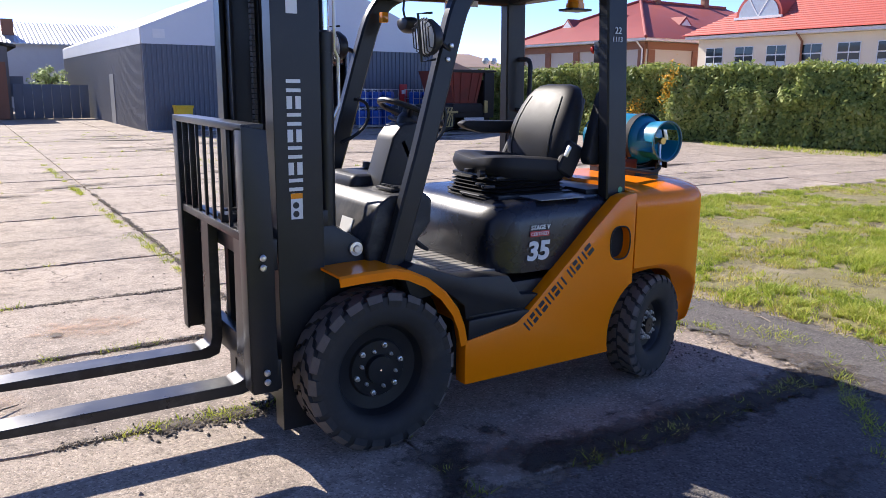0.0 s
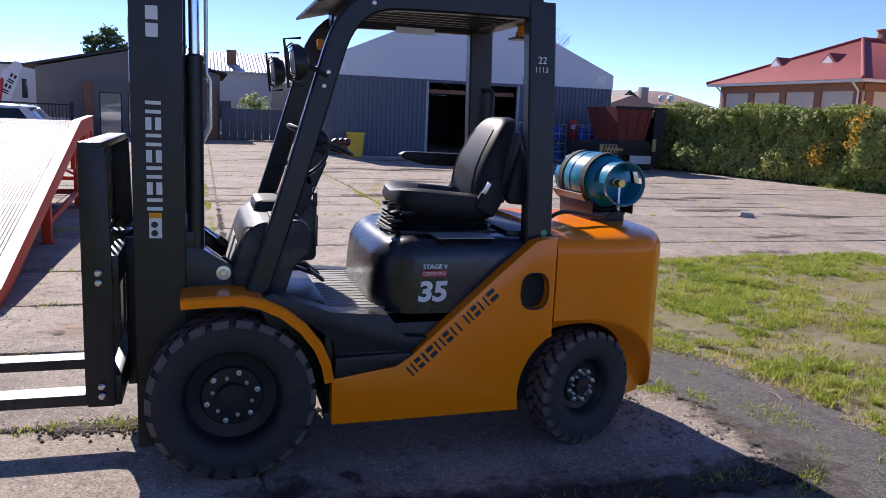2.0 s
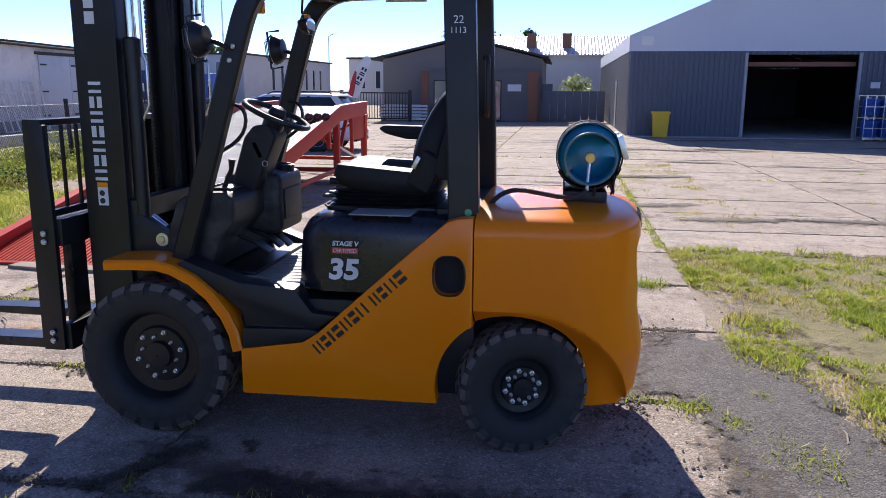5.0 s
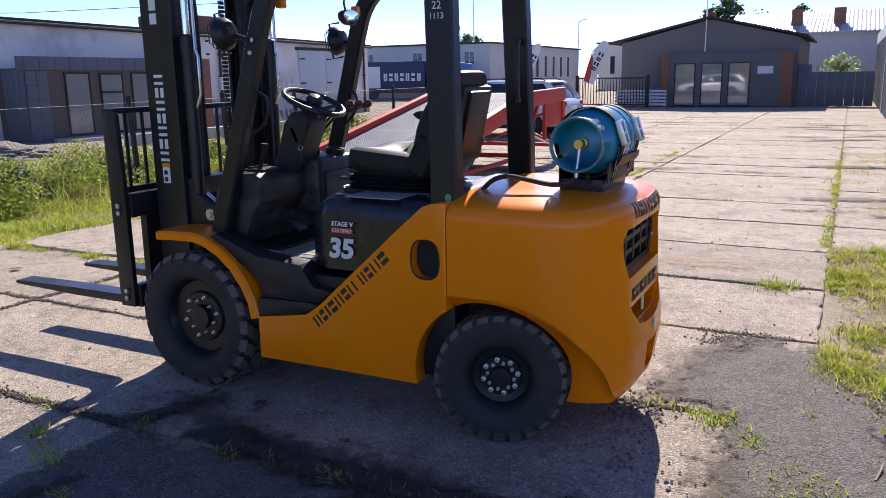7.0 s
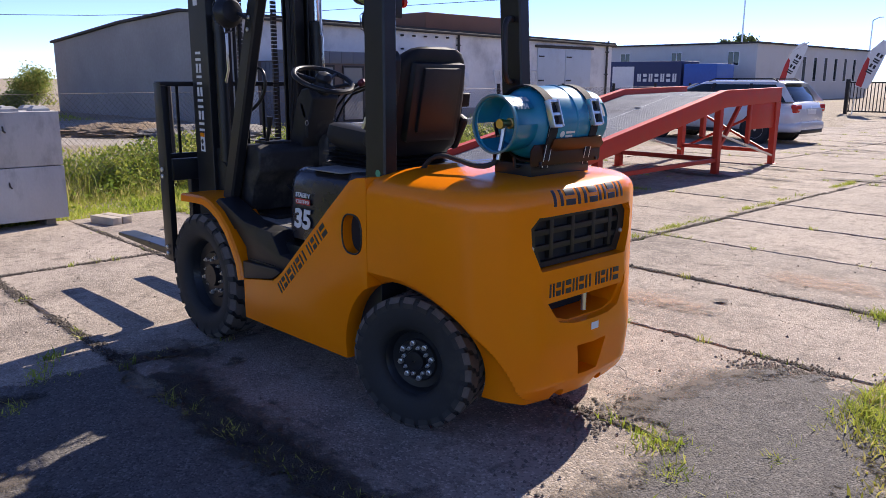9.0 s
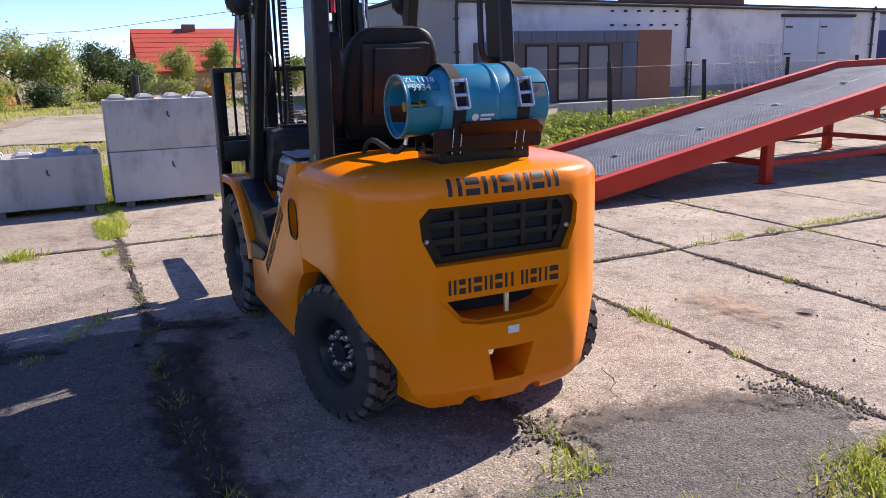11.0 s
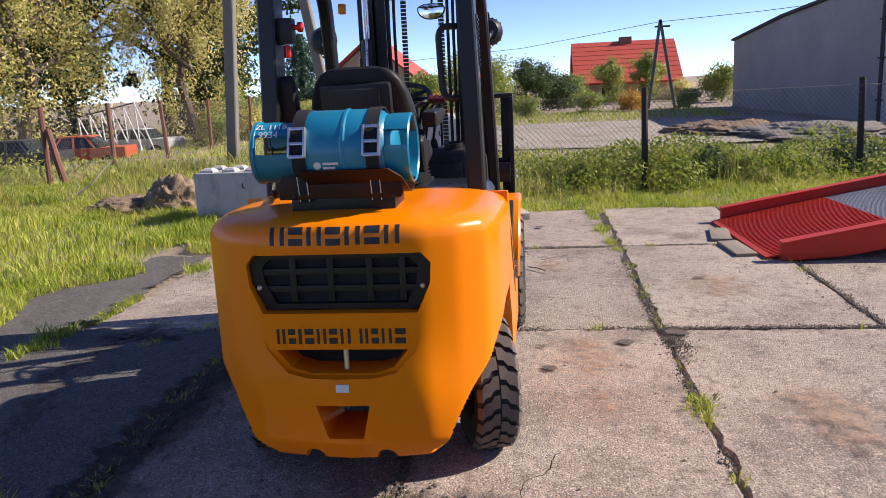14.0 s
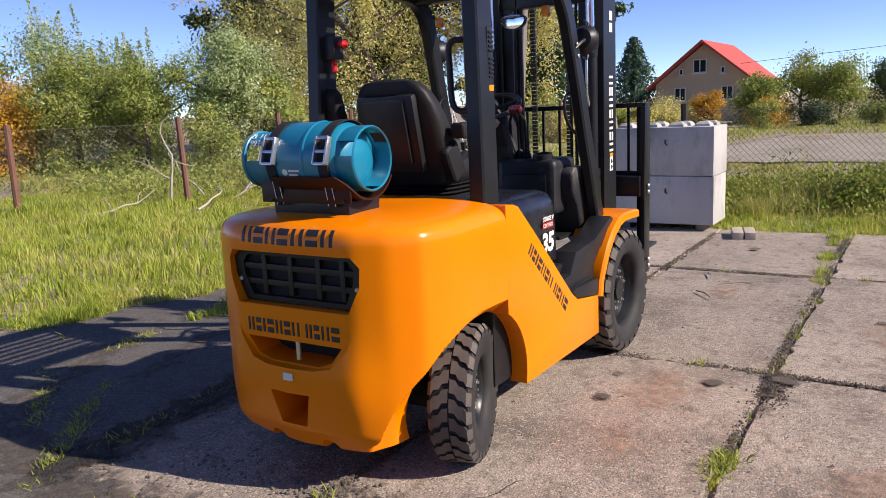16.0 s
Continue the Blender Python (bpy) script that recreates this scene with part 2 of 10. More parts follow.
CONCRETE = surface("old slab concrete", (0.455, 0.376, 0.302), (0.26, 0.213, 0.169), rough=0.92, scale=1.3, fine=80, bump=0.85, depth=0.008,
                   dirt=(0.155, 0.123, 0.098), dirt_amount=0.9, dirt_scale=1.9, vary=0.12, space="World", speckle=0.48, cracks=0.8, pits=0.75)
SOIL = surface("trodden soil", (0.42, 0.34, 0.25), (0.24, 0.195, 0.14), rough=0.95, scale=1.2, fine=35, bump=0.8, depth=0.02,
               dirt=(0.17, 0.15, 0.07), dirt_amount=0.6, dirt_scale=0.9, space="World", speckle=0.4)
ASPHALT = frayed(surface("old asphalt", (0.17, 0.152, 0.135), (0.070, 0.063, 0.057), rough=0.92, scale=2.6, fine=90, bump=0.9, depth=0.009,
                  dirt=(0.065, 0.058, 0.052), dirt_amount=0.8, dirt_scale=2.6, space="World", speckle=0.55, pits=0.5), 6.0, 0.36, 0.56)
OILED = surface("dark gritty dirt", (0.13, 0.105, 0.082), (0.07, 0.058, 0.047), rough=0.9, scale=4, fine=60, bump=0.7, depth=0.008,
                dirt=(0.20, 0.165, 0.13), dirt_amount=0.6, dirt_scale=3.5, space="World", speckle=0.35)
TURF = frayed(surface("short turf", (0.27, 0.245, 0.09), (0.20, 0.165, 0.09), rough=0.95, scale=2.4, fine=110, bump=1.0, depth=0.02,
                      dirt=(0.36, 0.29, 0.20), dirt_amount=0.9, dirt_scale=2.0, space="World", pits=0.6), 2.2, 0.52, 0.80)
DIRTFILM = frayed(surface("dark dirt film", (0.14, 0.112, 0.088), (0.075, 0.062, 0.05), rough=0.9, scale=5, fine=70, bump=0.8, depth=0.006, space="World", speckle=0.3), 9.0, 0.40, 0.78)
WETSOIL = frayed(surface("damp black soil", (0.048, 0.040, 0.032), (0.022, 0.019, 0.016), rough=0.95, scale=7, fine=60, bump=1.0, depth=0.02, space="World", speckle=0.4), 8.0, 0.36, 0.72)
RUSTFILM = frayed(surface("reddish stain", (0.46, 0.31, 0.215), (0.40, 0.265, 0.18), rough=0.9, scale=5, fine=70, bump=0.5, depth=0.005, space="World", speckle=0.3), 8.0, 0.5, 1.3)
BLOCKC = surface("cast concrete", (0.52, 0.505, 0.48), (0.38, 0.368, 0.35), rough=0.85, scale=2.5, fine=70, bump=0.3, depth=0.004,
                 dirt=(0.19, 0.18, 0.165), dirt_amount=0.8, dirt_scale=3.2, vary=0.07, stretch=(1, 1, 0.45))
GRIT = surface("loose grit", (0.26, 0.215, 0.17), (0.13, 0.105, 0.085), rough=0.9, fine=90, bump=0.3, space="World")
RAMPRED = surface("red ramp paint", (0.56, 0.050, 0.026), (0.46, 0.040, 0.022), spec=0.25, rough=0.5, scale=4, fine=80, bump=0.1, depth=0.002,
                  dirt=(0.30, 0.10, 0.06), dirt_amount=0.3, dirt_scale=6)
DECK = surface("worn deck steel", (0.36, 0.37, 0.385), (0.25, 0.257, 0.27), rough=0.62, metal=0.1, scale=2.2, fine=60, bump=0.1, dirt=(0.09, 0.085, 0.08), dirt_amount=0.5, dirt_scale=1.2)
WOOD = surface("weathered timber", (0.30, 0.25, 0.19), (0.19, 0.155, 0.115), rough=0.85, scale=3, fine=70, bump=0.5, stretch=(1, 6, 1))
PALEWOOD = surface("pale sawn timber", (0.52, 0.45, 0.36), (0.38, 0.32, 0.25), rough=0.85, scale=3, fine=70, bump=0.5, stretch=(1, 6, 1))
MAROON = surface("maroon knob plastic", (0.13, 0.014, 0.020), (0.10, 0.011, 0.016), rough=0.35, bump=0.02)
COWL = surface("dusty black plastic", (0.022, 0.023, 0.025), (0.014, 0.014, 0.016), rough=0.5, scale=8, fine=320, bump=0.22, depth=0.001,
               dirt=(0.20, 0.18, 0.155), dirt_amount=0.5, dirt_scale=3.5, spec=0.36)
POSTWOOD = surface("reddish brown fence post", (0.24, 0.105, 0.068), (0.12, 0.062, 0.045), rough=0.85, scale=4, fine=60, bump=0.5, stretch=(6, 6, 1))
POLE = surface("pole concrete", (0.24, 0.215, 0.185), (0.15, 0.135, 0.115), rough=0.85, scale=2, fine=60, bump=0.3)
WIRE = surface("rusty wire", (0.26, 0.23, 0.20), (0.14, 0.115, 0.10), rough=0.7, metal=0.5, bump=0.0)
GRASS = leafy("grass", [(0.10, 0.16, 0.020), (0.26, 0.35, 0.040), (0.42, 0.48, 0.070), (0.54, 0.53, 0.12), (0.68, 0.56, 0.28)], trans=0.42, patchy=1.1)
DRYGRASS = leafy("sparse drying grass", [(0.16, 0.19, 0.03), (0.33, 0.33, 0.05), (0.49, 0.43, 0.11), (0.58, 0.49, 0.21), (0.52, 0.40, 0.22)], trans=0.42, patchy=1.4)
MEADOW = leafy("tall grass", [(0.12, 0.20, 0.03), (0.24, 0.32, 0.05), (0.40, 0.42, 0.09), (0.57, 0.47, 0.20), (0.64, 0.50, 0.27)], trans=0.42, patchy=0.8)
WEED = leafy("weeds", [(0.09, 0.15, 0.025), (0.20, 0.28, 0.04), (0.36, 0.38, 0.07), (0.50, 0.43, 0.13)], trans=0.42)
THUJA = leafy("hedge leaves", [(0.12, 0.17, 0.045), (0.22, 0.28, 0.070), (0.36, 0.40, 0.11), (0.50, 0.50, 0.20)], trans=0.35, patchy=0.9)
AUTUMN = leafy("yellow leaves", [(0.60, 0.40, 0.04), (0.62, 0.32, 0.04), (0.42, 0.38, 0.07)], trans=0.42)
WILLOW = leafy("willow leaves", [(0.22, 0.25, 0.07), (0.44, 0.43, 0.13), (0.64, 0.57, 0.20), (0.76, 0.67, 0.30), (0.82, 0.77, 0.50)], trans=0.45, patchy=0.45)
DARKLEAF = leafy("dark green leaves", [(0.030, 0.060, 0.024), (0.065, 0.105, 0.035), (0.13, 0.17, 0.055)], trans=0.30, patchy=0.5)
MIDLEAF = leafy("mid green leaves", [(0.12, 0.20, 0.04), (0.24, 0.32, 0.07), (0.40, 0.42, 0.11), (0.54, 0.47, 0.15)], trans=0.42, patchy=0.8)
PALELEAF = leafy("pale green leaves", [(0.10, 0.17, 0.04), (0.24, 0.33, 0.10), (0.52, 0.58, 0.30), (0.74, 0.77, 0.56)], trans=0.40, patchy=0.8)
NEEDLE = leafy("spruce needles", [(0.05, 0.11, 0.07), (0.09, 0.16, 0.10), (0.13, 0.21, 0.14)], trans=0.2)
BARK = surface("bark", (0.16, 0.125, 0.095), (0.08, 0.06, 0.045), rough=0.9, scale=5, fine=50, bump=0.7, depth=0.02, stretch=(2, 2, 0.5))
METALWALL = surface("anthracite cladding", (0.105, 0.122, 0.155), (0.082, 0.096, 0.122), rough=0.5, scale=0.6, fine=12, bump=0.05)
FABRIC = surface("grey tent fabric", (0.62, 0.65, 0.68), (0.55, 0.58, 0.61), rough=0.6, scale=0.5, fine=6, bump=0.1, depth=0.02)
DARKBRICK = surface("dark grey render", (0.16, 0.15, 0.148), (0.12, 0.114, 0.112), rough=0.8, scale=0.8, fine=20, bump=0.2)
RUSTPANEL = surface("rust brown panel", (0.27, 0.12, 0.065), (0.20, 0.085, 0.045), rough=0.7, scale=0.9, fine=14, bump=0.1)
OLDRENDER = surface("stained grey render", (0.42, 0.40, 0.37), (0.25, 0.24, 0.222), rough=0.9, scale=0.35, fine=9, bump=0.3, depth=0.02,
                    dirt=(0.28, 0.265, 0.25), dirt_amount=0.55, dirt_scale=0.5)
WHITEWASH = surface("stained white render", (0.87, 0.85, 0.82), (0.66, 0.64, 0.61), rough=0.9, scale=0.45, fine=7, bump=0.3, depth=0.02,
                    dirt=(0.36, 0.345, 0.33), dirt_amount=0.9, dirt_scale=0.38)
PALERENDER = surface("off-white render", (0.62, 0.61, 0.58), (0.54, 0.53, 0.50), rough=0.85, scale=0.4, fine=10, bump=0.1,
                     dirt=(0.40, 0.38, 0.35), dirt_amount=0.4, dirt_scale=0.4)
CREAM = surface("cream render", (0.56, 0.47, 0.32), (0.48, 0.40, 0.27), rough=0.85, scale=0.5, fine=10, bump=0.1)
REDROOF = surface("red tile roof", (0.58, 0.10, 0.06), (0.47, 0.075, 0.045), rough=0.55, scale=0.9, fine=10, bump=0.1)
DARKREDROOF = surface("dark red tile roof", (0.33, 0.07, 0.055), (0.25, 0.052, 0.042), rough=0.6, scale=0.9, fine=10, bump=0.1)
DEADWOOD = surface("bleached dead wood", (0.50, 0.44, 0.36), (0.34, 0.29, 0.23), rough=0.85, scale=6, fine=60, bump=0.4)
PALEROOF = surface("corrugated pale roof", (0.55, 0.55, 0.53), (0.46, 0.46, 0.44), rough=0.4, metal=0.3, scale=0.5, fine=8, bump=0.1)
TARROOF = surface("tar roof", (0.06, 0.055, 0.05), rough=0.9, bump=0.2)
UMBER = surface("dark umber cladding", (0.115, 0.085, 0.072), (0.080, 0.060, 0.052), rough=0.6, scale=0.8, fine=14, bump=0.08)
DARKPOST = surface("dark creosoted post", (0.035, 0.030, 0.027), (0.018, 0.016, 0.015), rough=0.8, scale=5, fine=60, bump=0.4, stretch=(6, 6, 1))
PANE = glassy("window pane")
# pale base colour and raised IOR stand in for bright sky reflections
DOORGLASS = glassy("sky-toned door glass", (0.22, 0.23, 0.23), 0.04)
DOORGLASS.node_tree.nodes["Principled BSDF"].inputs["IOR"].default_value = 2.2
FRAMEW = surface("white window frame", (0.75, 0.75, 0.73), rough=0.5, bump=0.02)
BLUEP = surface("blue plastic", (0.02, 0.10, 0.42), (0.015, 0.075, 0.33), rough=0.4, bump=0.05)
NAVY = surface("navy tarpaulin", (0.022, 0.035, 0.11), (0.016, 0.026, 0.085), rough=0.55, scale=1, bump=0.1)
YELLOWP = surface("yellow plastic", (0.72, 0.50, 0.02), (0.62, 0.42, 0.02), rough=0.45, bump=0.05)
CARWHITE = surface("pearl car paint", (0.66, 0.67, 0.68), (0.62, 0.63, 0.64), rough=0.25, bump=0.0, coat=0.8)
# near-black colour standing in for the shade inside openings and under bodies
SHADEFILL = surface("painted shade of openings", (0.02, 0.02, 0.021), rough=0.9, bump=0.0)
EARTHDARK = surface("churned dark soil", (0.21, 0.175, 0.14), (0.095, 0.08, 0.066), rough=0.95, scale=9, fine=90, bump=0.6, depth=0.004, space="World", speckle=0.3)
EARTH = surface("dug earth", (0.36, 0.26, 0.165), (0.17, 0.12, 0.075), rough=0.95, scale=6, fine=45, bump=0.9, depth=0.02, speckle=0.5)
ROADGREY = frayed(surface("gravel road", (0.46, 0.40, 0.33), (0.30, 0.26, 0.21), rough=0.95, scale=0.9, fine=22, bump=0.7, depth=0.02, dirt=(0.20, 0.20, 0.09), dirt_amount=0.8, dirt_scale=0.7, space="World", speckle=0.3), 0.8, 0.46, 0.62)


# ---- mesh tools ----
def finish(bm, angle=32.0):
    """Smooth shading with edges kept sharp above the angle."""
    bm.normal_update()
    limit = radians(angle)
    for f in bm.faces:
        f.smooth = True
    for e in bm.edges:
        e.smooth = len(e.link_faces) == 2 and e.calc_face_angle(3.0) < limit


def mesh_of(name, bm, material, angle=32.0):
    finish(bm, angle)
    me = bpy.data.meshes.new(name)
    bm.to_mesh(me)
    bm.free()
    me.materials.append(material)
    return me


def part(name, bm, material, parent, label="", angle=32.0):
    """One mesh object under a thing or a part; the mesh is in world metres."""
    ob = new(name, mesh_of(name, bm, material, angle))
    if parent is not None:
        ob.parent = parent
        ob.matrix_parent_inverse = parent.matrix_basis.inverted()
    if label:
        ob["label"] = label
    return ob


def thing(name, label, category, at=(0, 0, 0), group="", kind=""):
    ob = new(name)
    ob.empty_display_size = 0.2
    ob.matrix_basis = pose(*at)
    return tagged(ob, label, category, group, kind)


def solid(name, bm, material, label, category="", kind="", group="", angle=32.0):
    return tagged(part(name, bm, material, None, "", angle), label, category, group, kind)


def B():
    return bmesh.new()


def box(bm, x0, x1, y0, y1, z0, z1, bevel=0.0, m=None, seg=2):
    r = bmesh.ops.create_cube(bm, size=1.0)
    vs = r["verts"]
    t = Matrix.Translation(((x0 + x1) / 2, (y0 + y1) / 2, (z0 + z1) / 2)) @ Matrix.Diagonal((abs(x1 - x0), abs(y1 - y0), abs(z1 - z0), 1))
    bmesh.ops.transform(bm, matrix=(m @ t) if m else t, verts=vs)
    if bevel:
        es = list({e for v in vs for e in v.link_edges})
        bmesh.ops.bevel(bm, geom=es, offset=bevel, segments=seg, profile=0.6, affect="EDGES")
    return bm


def prism(bm, poly, axis, a, b, bevel=0.0, seg=2):
    """A polygon of 2D points pushed from a to b along the axis; points are the other two coordinates in x, y, z order."""
    def put(p, h):
        return {"x": (h, p[0], p[1]), "y": (p[0], h, p[1]), "z": (p[0], p[1], h)}[axis]
    lo = [bm.verts.new(put(p, a)) for p in poly]
    hi = [bm.verts.new(put(p, b)) for p in poly]
    n = len(poly)
    fs = [bm.faces.new(lo), bm.faces.new(hi)]
    for i in range(n):
        fs.append(bm.faces.new((lo[i], lo[(i + 1) % n], hi[(i + 1) % n], hi[i])))
    bmesh.ops.recalc_face_normals(bm, faces=fs)
    if bevel:
        es = list({e for f in fs for e in f.edges})
        bmesh.ops.bevel(bm, geom=es, offset=bevel, segments=seg, profile=0.6, affect="EDGES")
    return bm


def frame_of(d):
    d = Vector(d).normalized()
    u = d.cross(Vector((0, 0, 1)))
    if u.length < 1e-4:
        u = Vector((1, 0, 0))
    u.normalize()
    return u, d.cross(u).normalized() * -1.0


def loft(bm, rings, closed=True, caps=True):
    vs = [[bm.verts.new(p) for p in r] for r in rings]
    n = len(rings[0])
    fs = []
    for a, b in zip(vs, vs[1:]):
        for i in range(n if closed else n - 1):
            fs.append(bm.faces.new((a[i], a[(i + 1) % n], b[(i + 1) % n], b[i])))
    if caps:
        fs += [bm.faces.new(vs[0]), bm.faces.new(vs[-1])]
    bmesh.ops.recalc_face_normals(bm, faces=fs)
    return bm


def tube(bm, pts, r, seg=10, caps=True):
    """A round bar along points; r is one radius or one for each point."""
    pts = [Vector(p) for p in pts]
    rs = r if isinstance(r, (list, tuple)) else [r] * len(pts)
    rings = []
    d0 = (pts[1] - pts[0]).normalized()
    u, w = frame_of(d0)
    for i, p in enumerate(pts):
        d = (pts[min(i + 1, len(pts) - 1)] - pts[max(i - 1, 0)]).normalized()
        u = (u - d * u.dot(d)).normalized()
        w = d.cross(u)
        rings.append([p + (u * math.cos(2 * math.pi * k / seg) + w * math.sin(2 * math.pi * k / seg)) * rs[i] for k in range(seg)])
    return loft(bm, rings, True, caps)


def bar(bm, pts, side, wide, thick, bevel=0.0):
    """A flat or square bar along points; side is the way of its width."""
    pts, side = [Vector(p) for p in pts], Vector(side).normalized()
    rings = []
    c = bevel
    for i, p in enumerate(pts):
        d = (pts[min(i + 1, len(pts) - 1)] - pts[max(i - 1, 0)]).normalized()
        nrm = d.cross(side).normalized()
        a, b = wide / 2, thick / 2
        if c:
            cs = [(-a, -b + c), (-a + c, -b), (a - c, -b), (a, -b + c), (a, b - c), (a - c, b), (-a + c, b), (-a, b - c)]
        else:
            cs = [(-a, -b), (a, -b), (a, b), (-a, b)]
        rings.append([p + side * s + nrm * t for s, t in cs])
    return loft(bm, rings)


def lathe(bm, profile, origin, axis, seg=40, caps=True):
    """Turns (radius, height) points round an axis."""
    o, d = Vector(origin), Vector(axis).normalized()
    u, w = frame_of(d)
    rings = []
    for rad, h in profile:
        rad = max(rad, 1e-4)
        rings.append([o + d * h + (u * math.cos(2 * math.pi * k / seg) + w * math.sin(2 * math.pi * k / seg)) * rad for k in range(seg)])
    return loft(bm, rings, True, caps)


def arc(p0, p1, p2, n=8):
    """Points of a soft bend from p0 by p1 to p2."""
    p0, p1, p2 = Vector(p0), Vector(p1), Vector(p2)
    return [p0 * (1 - t) ** 2 + p1 * 2 * t * (1 - t) + p2 * t * t for t in (i / n for i in range(n + 1))]


def cut(ob, cutters):
    """Takes the cutters' volumes out of the object's mesh, once and for all."""
    tmp = []
    for bm in cutters:
        bmesh.ops.recalc_face_normals(bm, faces=bm.faces[:])
        me = bpy.data.meshes.new("cutter")
        bm.to_mesh(me)
        bm.free()
        c = new("cutter", me)
        tmp.append(c)
        mod = ob.modifiers.new("cut", "BOOLEAN")
        mod.operation, mod.object, mod.solver = "DIFFERENCE", c, "EXACT"
    bpy.context.view_layer.update()
    dg = bpy.context.evaluated_depsgraph_get()
    me = bpy.data.meshes.new_from_object(ob.evaluated_get(dg))
    ob.modifiers.clear()
    bm = bmesh.new()
    bm.from_mesh(me)
    bmesh.ops.remove_doubles(bm, verts=bm.verts[:], dist=0.0004)
    finish(bm, 26.0)
    bm.to_mesh(me)
    bm.free()
    ob.data = me
    for c in tmp:
        bpy.data.objects.remove(c)
    return ob


def raw(name, verts, faces, material, smooth=False):
    me = bpy.data.meshes.new(name)
    me.from_pydata(verts, [], faces)
    me.materials.append(material)
    if smooth:
        me.polygons.foreach_set("use_smooth", [True] * len(me.polygons))
    return me


def cards(name, centres, sizes, rng, material, flat=0.0, ratio=0.55, out=None):
    """Many small diamond leaves at the given centres, turned at random, or roughly facing the ways given by out."""
    n = len(centres)
    u = rng.normal(size=(n, 3))
    u /= np.linalg.norm(u, axis=1)[:, None]
    w = rng.normal(size=(n, 3))
    w[:, 2] *= 1 - flat
    w -= (w * u).sum(1)[:, None] * u
    w /= np.linalg.norm(w, axis=1)[:, None]
    if out is not None:
        face = out / (np.linalg.norm(out, axis=1)[:, None] + 1e-6) + rng.normal(0, 0.42, (n, 3))
        face /= np.linalg.norm(face, axis=1)[:, None]
        u -= (u * face).sum(1)[:, None] * face
        u /= np.linalg.norm(u, axis=1)[:, None]
        w = np.cross(face, u)
    s = np.asarray(sizes)[:, None]
    v = np.stack([centres - u * s, centres + w * s * ratio, centres + u * s, centres - w * s * ratio], 1).reshape(-1, 3)
    return numpy_quads(name, v, material)


def numpy_quads(name, v, material):
    """A mesh of separate quads from rows of four corners each."""
    n = len(v) // 4
    me = bpy.data.meshes.new(name)
    me.vertices.add(len(v))
    me.vertices.foreach_set("co", v.astype(np.float32).ravel())
    me.loops.add(4 * n)
    me.loops.foreach_set("vertex_index", np.arange(4 * n, dtype=np.int32))
    me.polygons.add(n)
    me.polygons.foreach_set("loop_start", np.arange(0, 4 * n, 4, dtype=np.int32))
    me.update(calc_edges=True)
    me.materials.append(material)
    return me


def blades(name, x, y, z, h, rng, material, width=0.006, lean=0.45):
    """Grass: one bent blade of two quads at each place."""
    n = len(x)
    a = rng.uniform(0, 2 * np.pi, n)
    side = np.stack([np.cos(a), np.sin(a), np.zeros(n)], 1)
    b = rng.uniform(0, 2 * np.pi, n)
    k = rng.uniform(0.1, lean, n) * h
    out = np.stack([np.cos(b) * k, np.sin(b) * k, np.zeros(n)], 1)
    p = np.stack([x, y, z], 1)
    up = np.stack([np.zeros(n), np.zeros(n), h], 1)
    wd = (width * rng.uniform(0.6, 1.5, n))[:, None]
    p1 = p + up * 0.55 + out * 0.35
    p2 = p + up * rng.uniform(0.75, 1.0, n)[:, None] + out * 1.1
    v = np.stack([p - side * wd, p + side * wd, p1 + side * wd * 0.8, p1 - side * wd * 0.8, p2], 1).reshape(-1, 3)
    me = bpy.data.meshes.new(name)
    me.vertices.add(len(v))
    me.vertices.foreach_set("co", v.astype(np.float32).ravel())
    base = np.arange(n, dtype=np.int32)[:, None] * 5
    idx = np.concatenate([base + np.array([0, 1, 2, 3]), base + np.array([3, 2, 4])], 1).ravel()
    me.loops.add(7 * n)
    me.loops.foreach_set("vertex_index", idx)
    me.polygons.add(2 * n)
    me.polygons.foreach_set("loop_start", (np.arange(n, dtype=np.int32)[:, None] * 7 + np.array([0, 4], dtype=np.int32)).ravel())
    me.update(calc_edges=True)
    me.materials.append(material)
    return me


def lettering(bm_name, text, size, material, parent, m, label="", thick=0.0015, bold=0.0, slant=0.0):
    """Readable words in the built-in font, as a mesh; m places its baseline's left end, x along, y up."""
    cu = bpy.data.curves.new(bm_name, "FONT")
    cu.body, cu.size, cu.extrude, cu.offset, cu.shear = text, size, thick, bold, slant
    tmp = new(bm_name, cu)
    bpy.context.view_layer.update()
    me = bpy.data.meshes.new_from_object(tmp.evaluated_get(bpy.context.evaluated_depsgraph_get()))
    bpy.data.objects.remove(tmp)
    me.transform(m)
    me.materials.clear()
    me.materials.append(material)
    ob = new(bm_name, me)
    if parent is not None:
        ob.parent = parent
        ob.matrix_parent_inverse = parent.matrix_basis.inverted()
    if label:
        ob["label"] = label
    return ob


def sign_bars(bm, widths, height, m, gap=0.22, stroke=0.24):
    """Unlettered mark: for each character a pair of plain bars of its size."""
    x = 0.0
    for i, w in enumerate(widths):
        if w > 0 and i % 2 == 0:
            for k in (0.0, w - min(w / 2, height * stroke)):
                box(bm, x + k, x + k + min(w / 2, height * stroke), 0, height, -0.001, 0.0012, 0, m)
        elif w > 0:
            for k in (0.0, height * 0.62):
                box(bm, x, x + w, k, k + height * 0.38, -0.001, 0.0012, 0, m)
        x += abs(w) + height * gap
    return bm


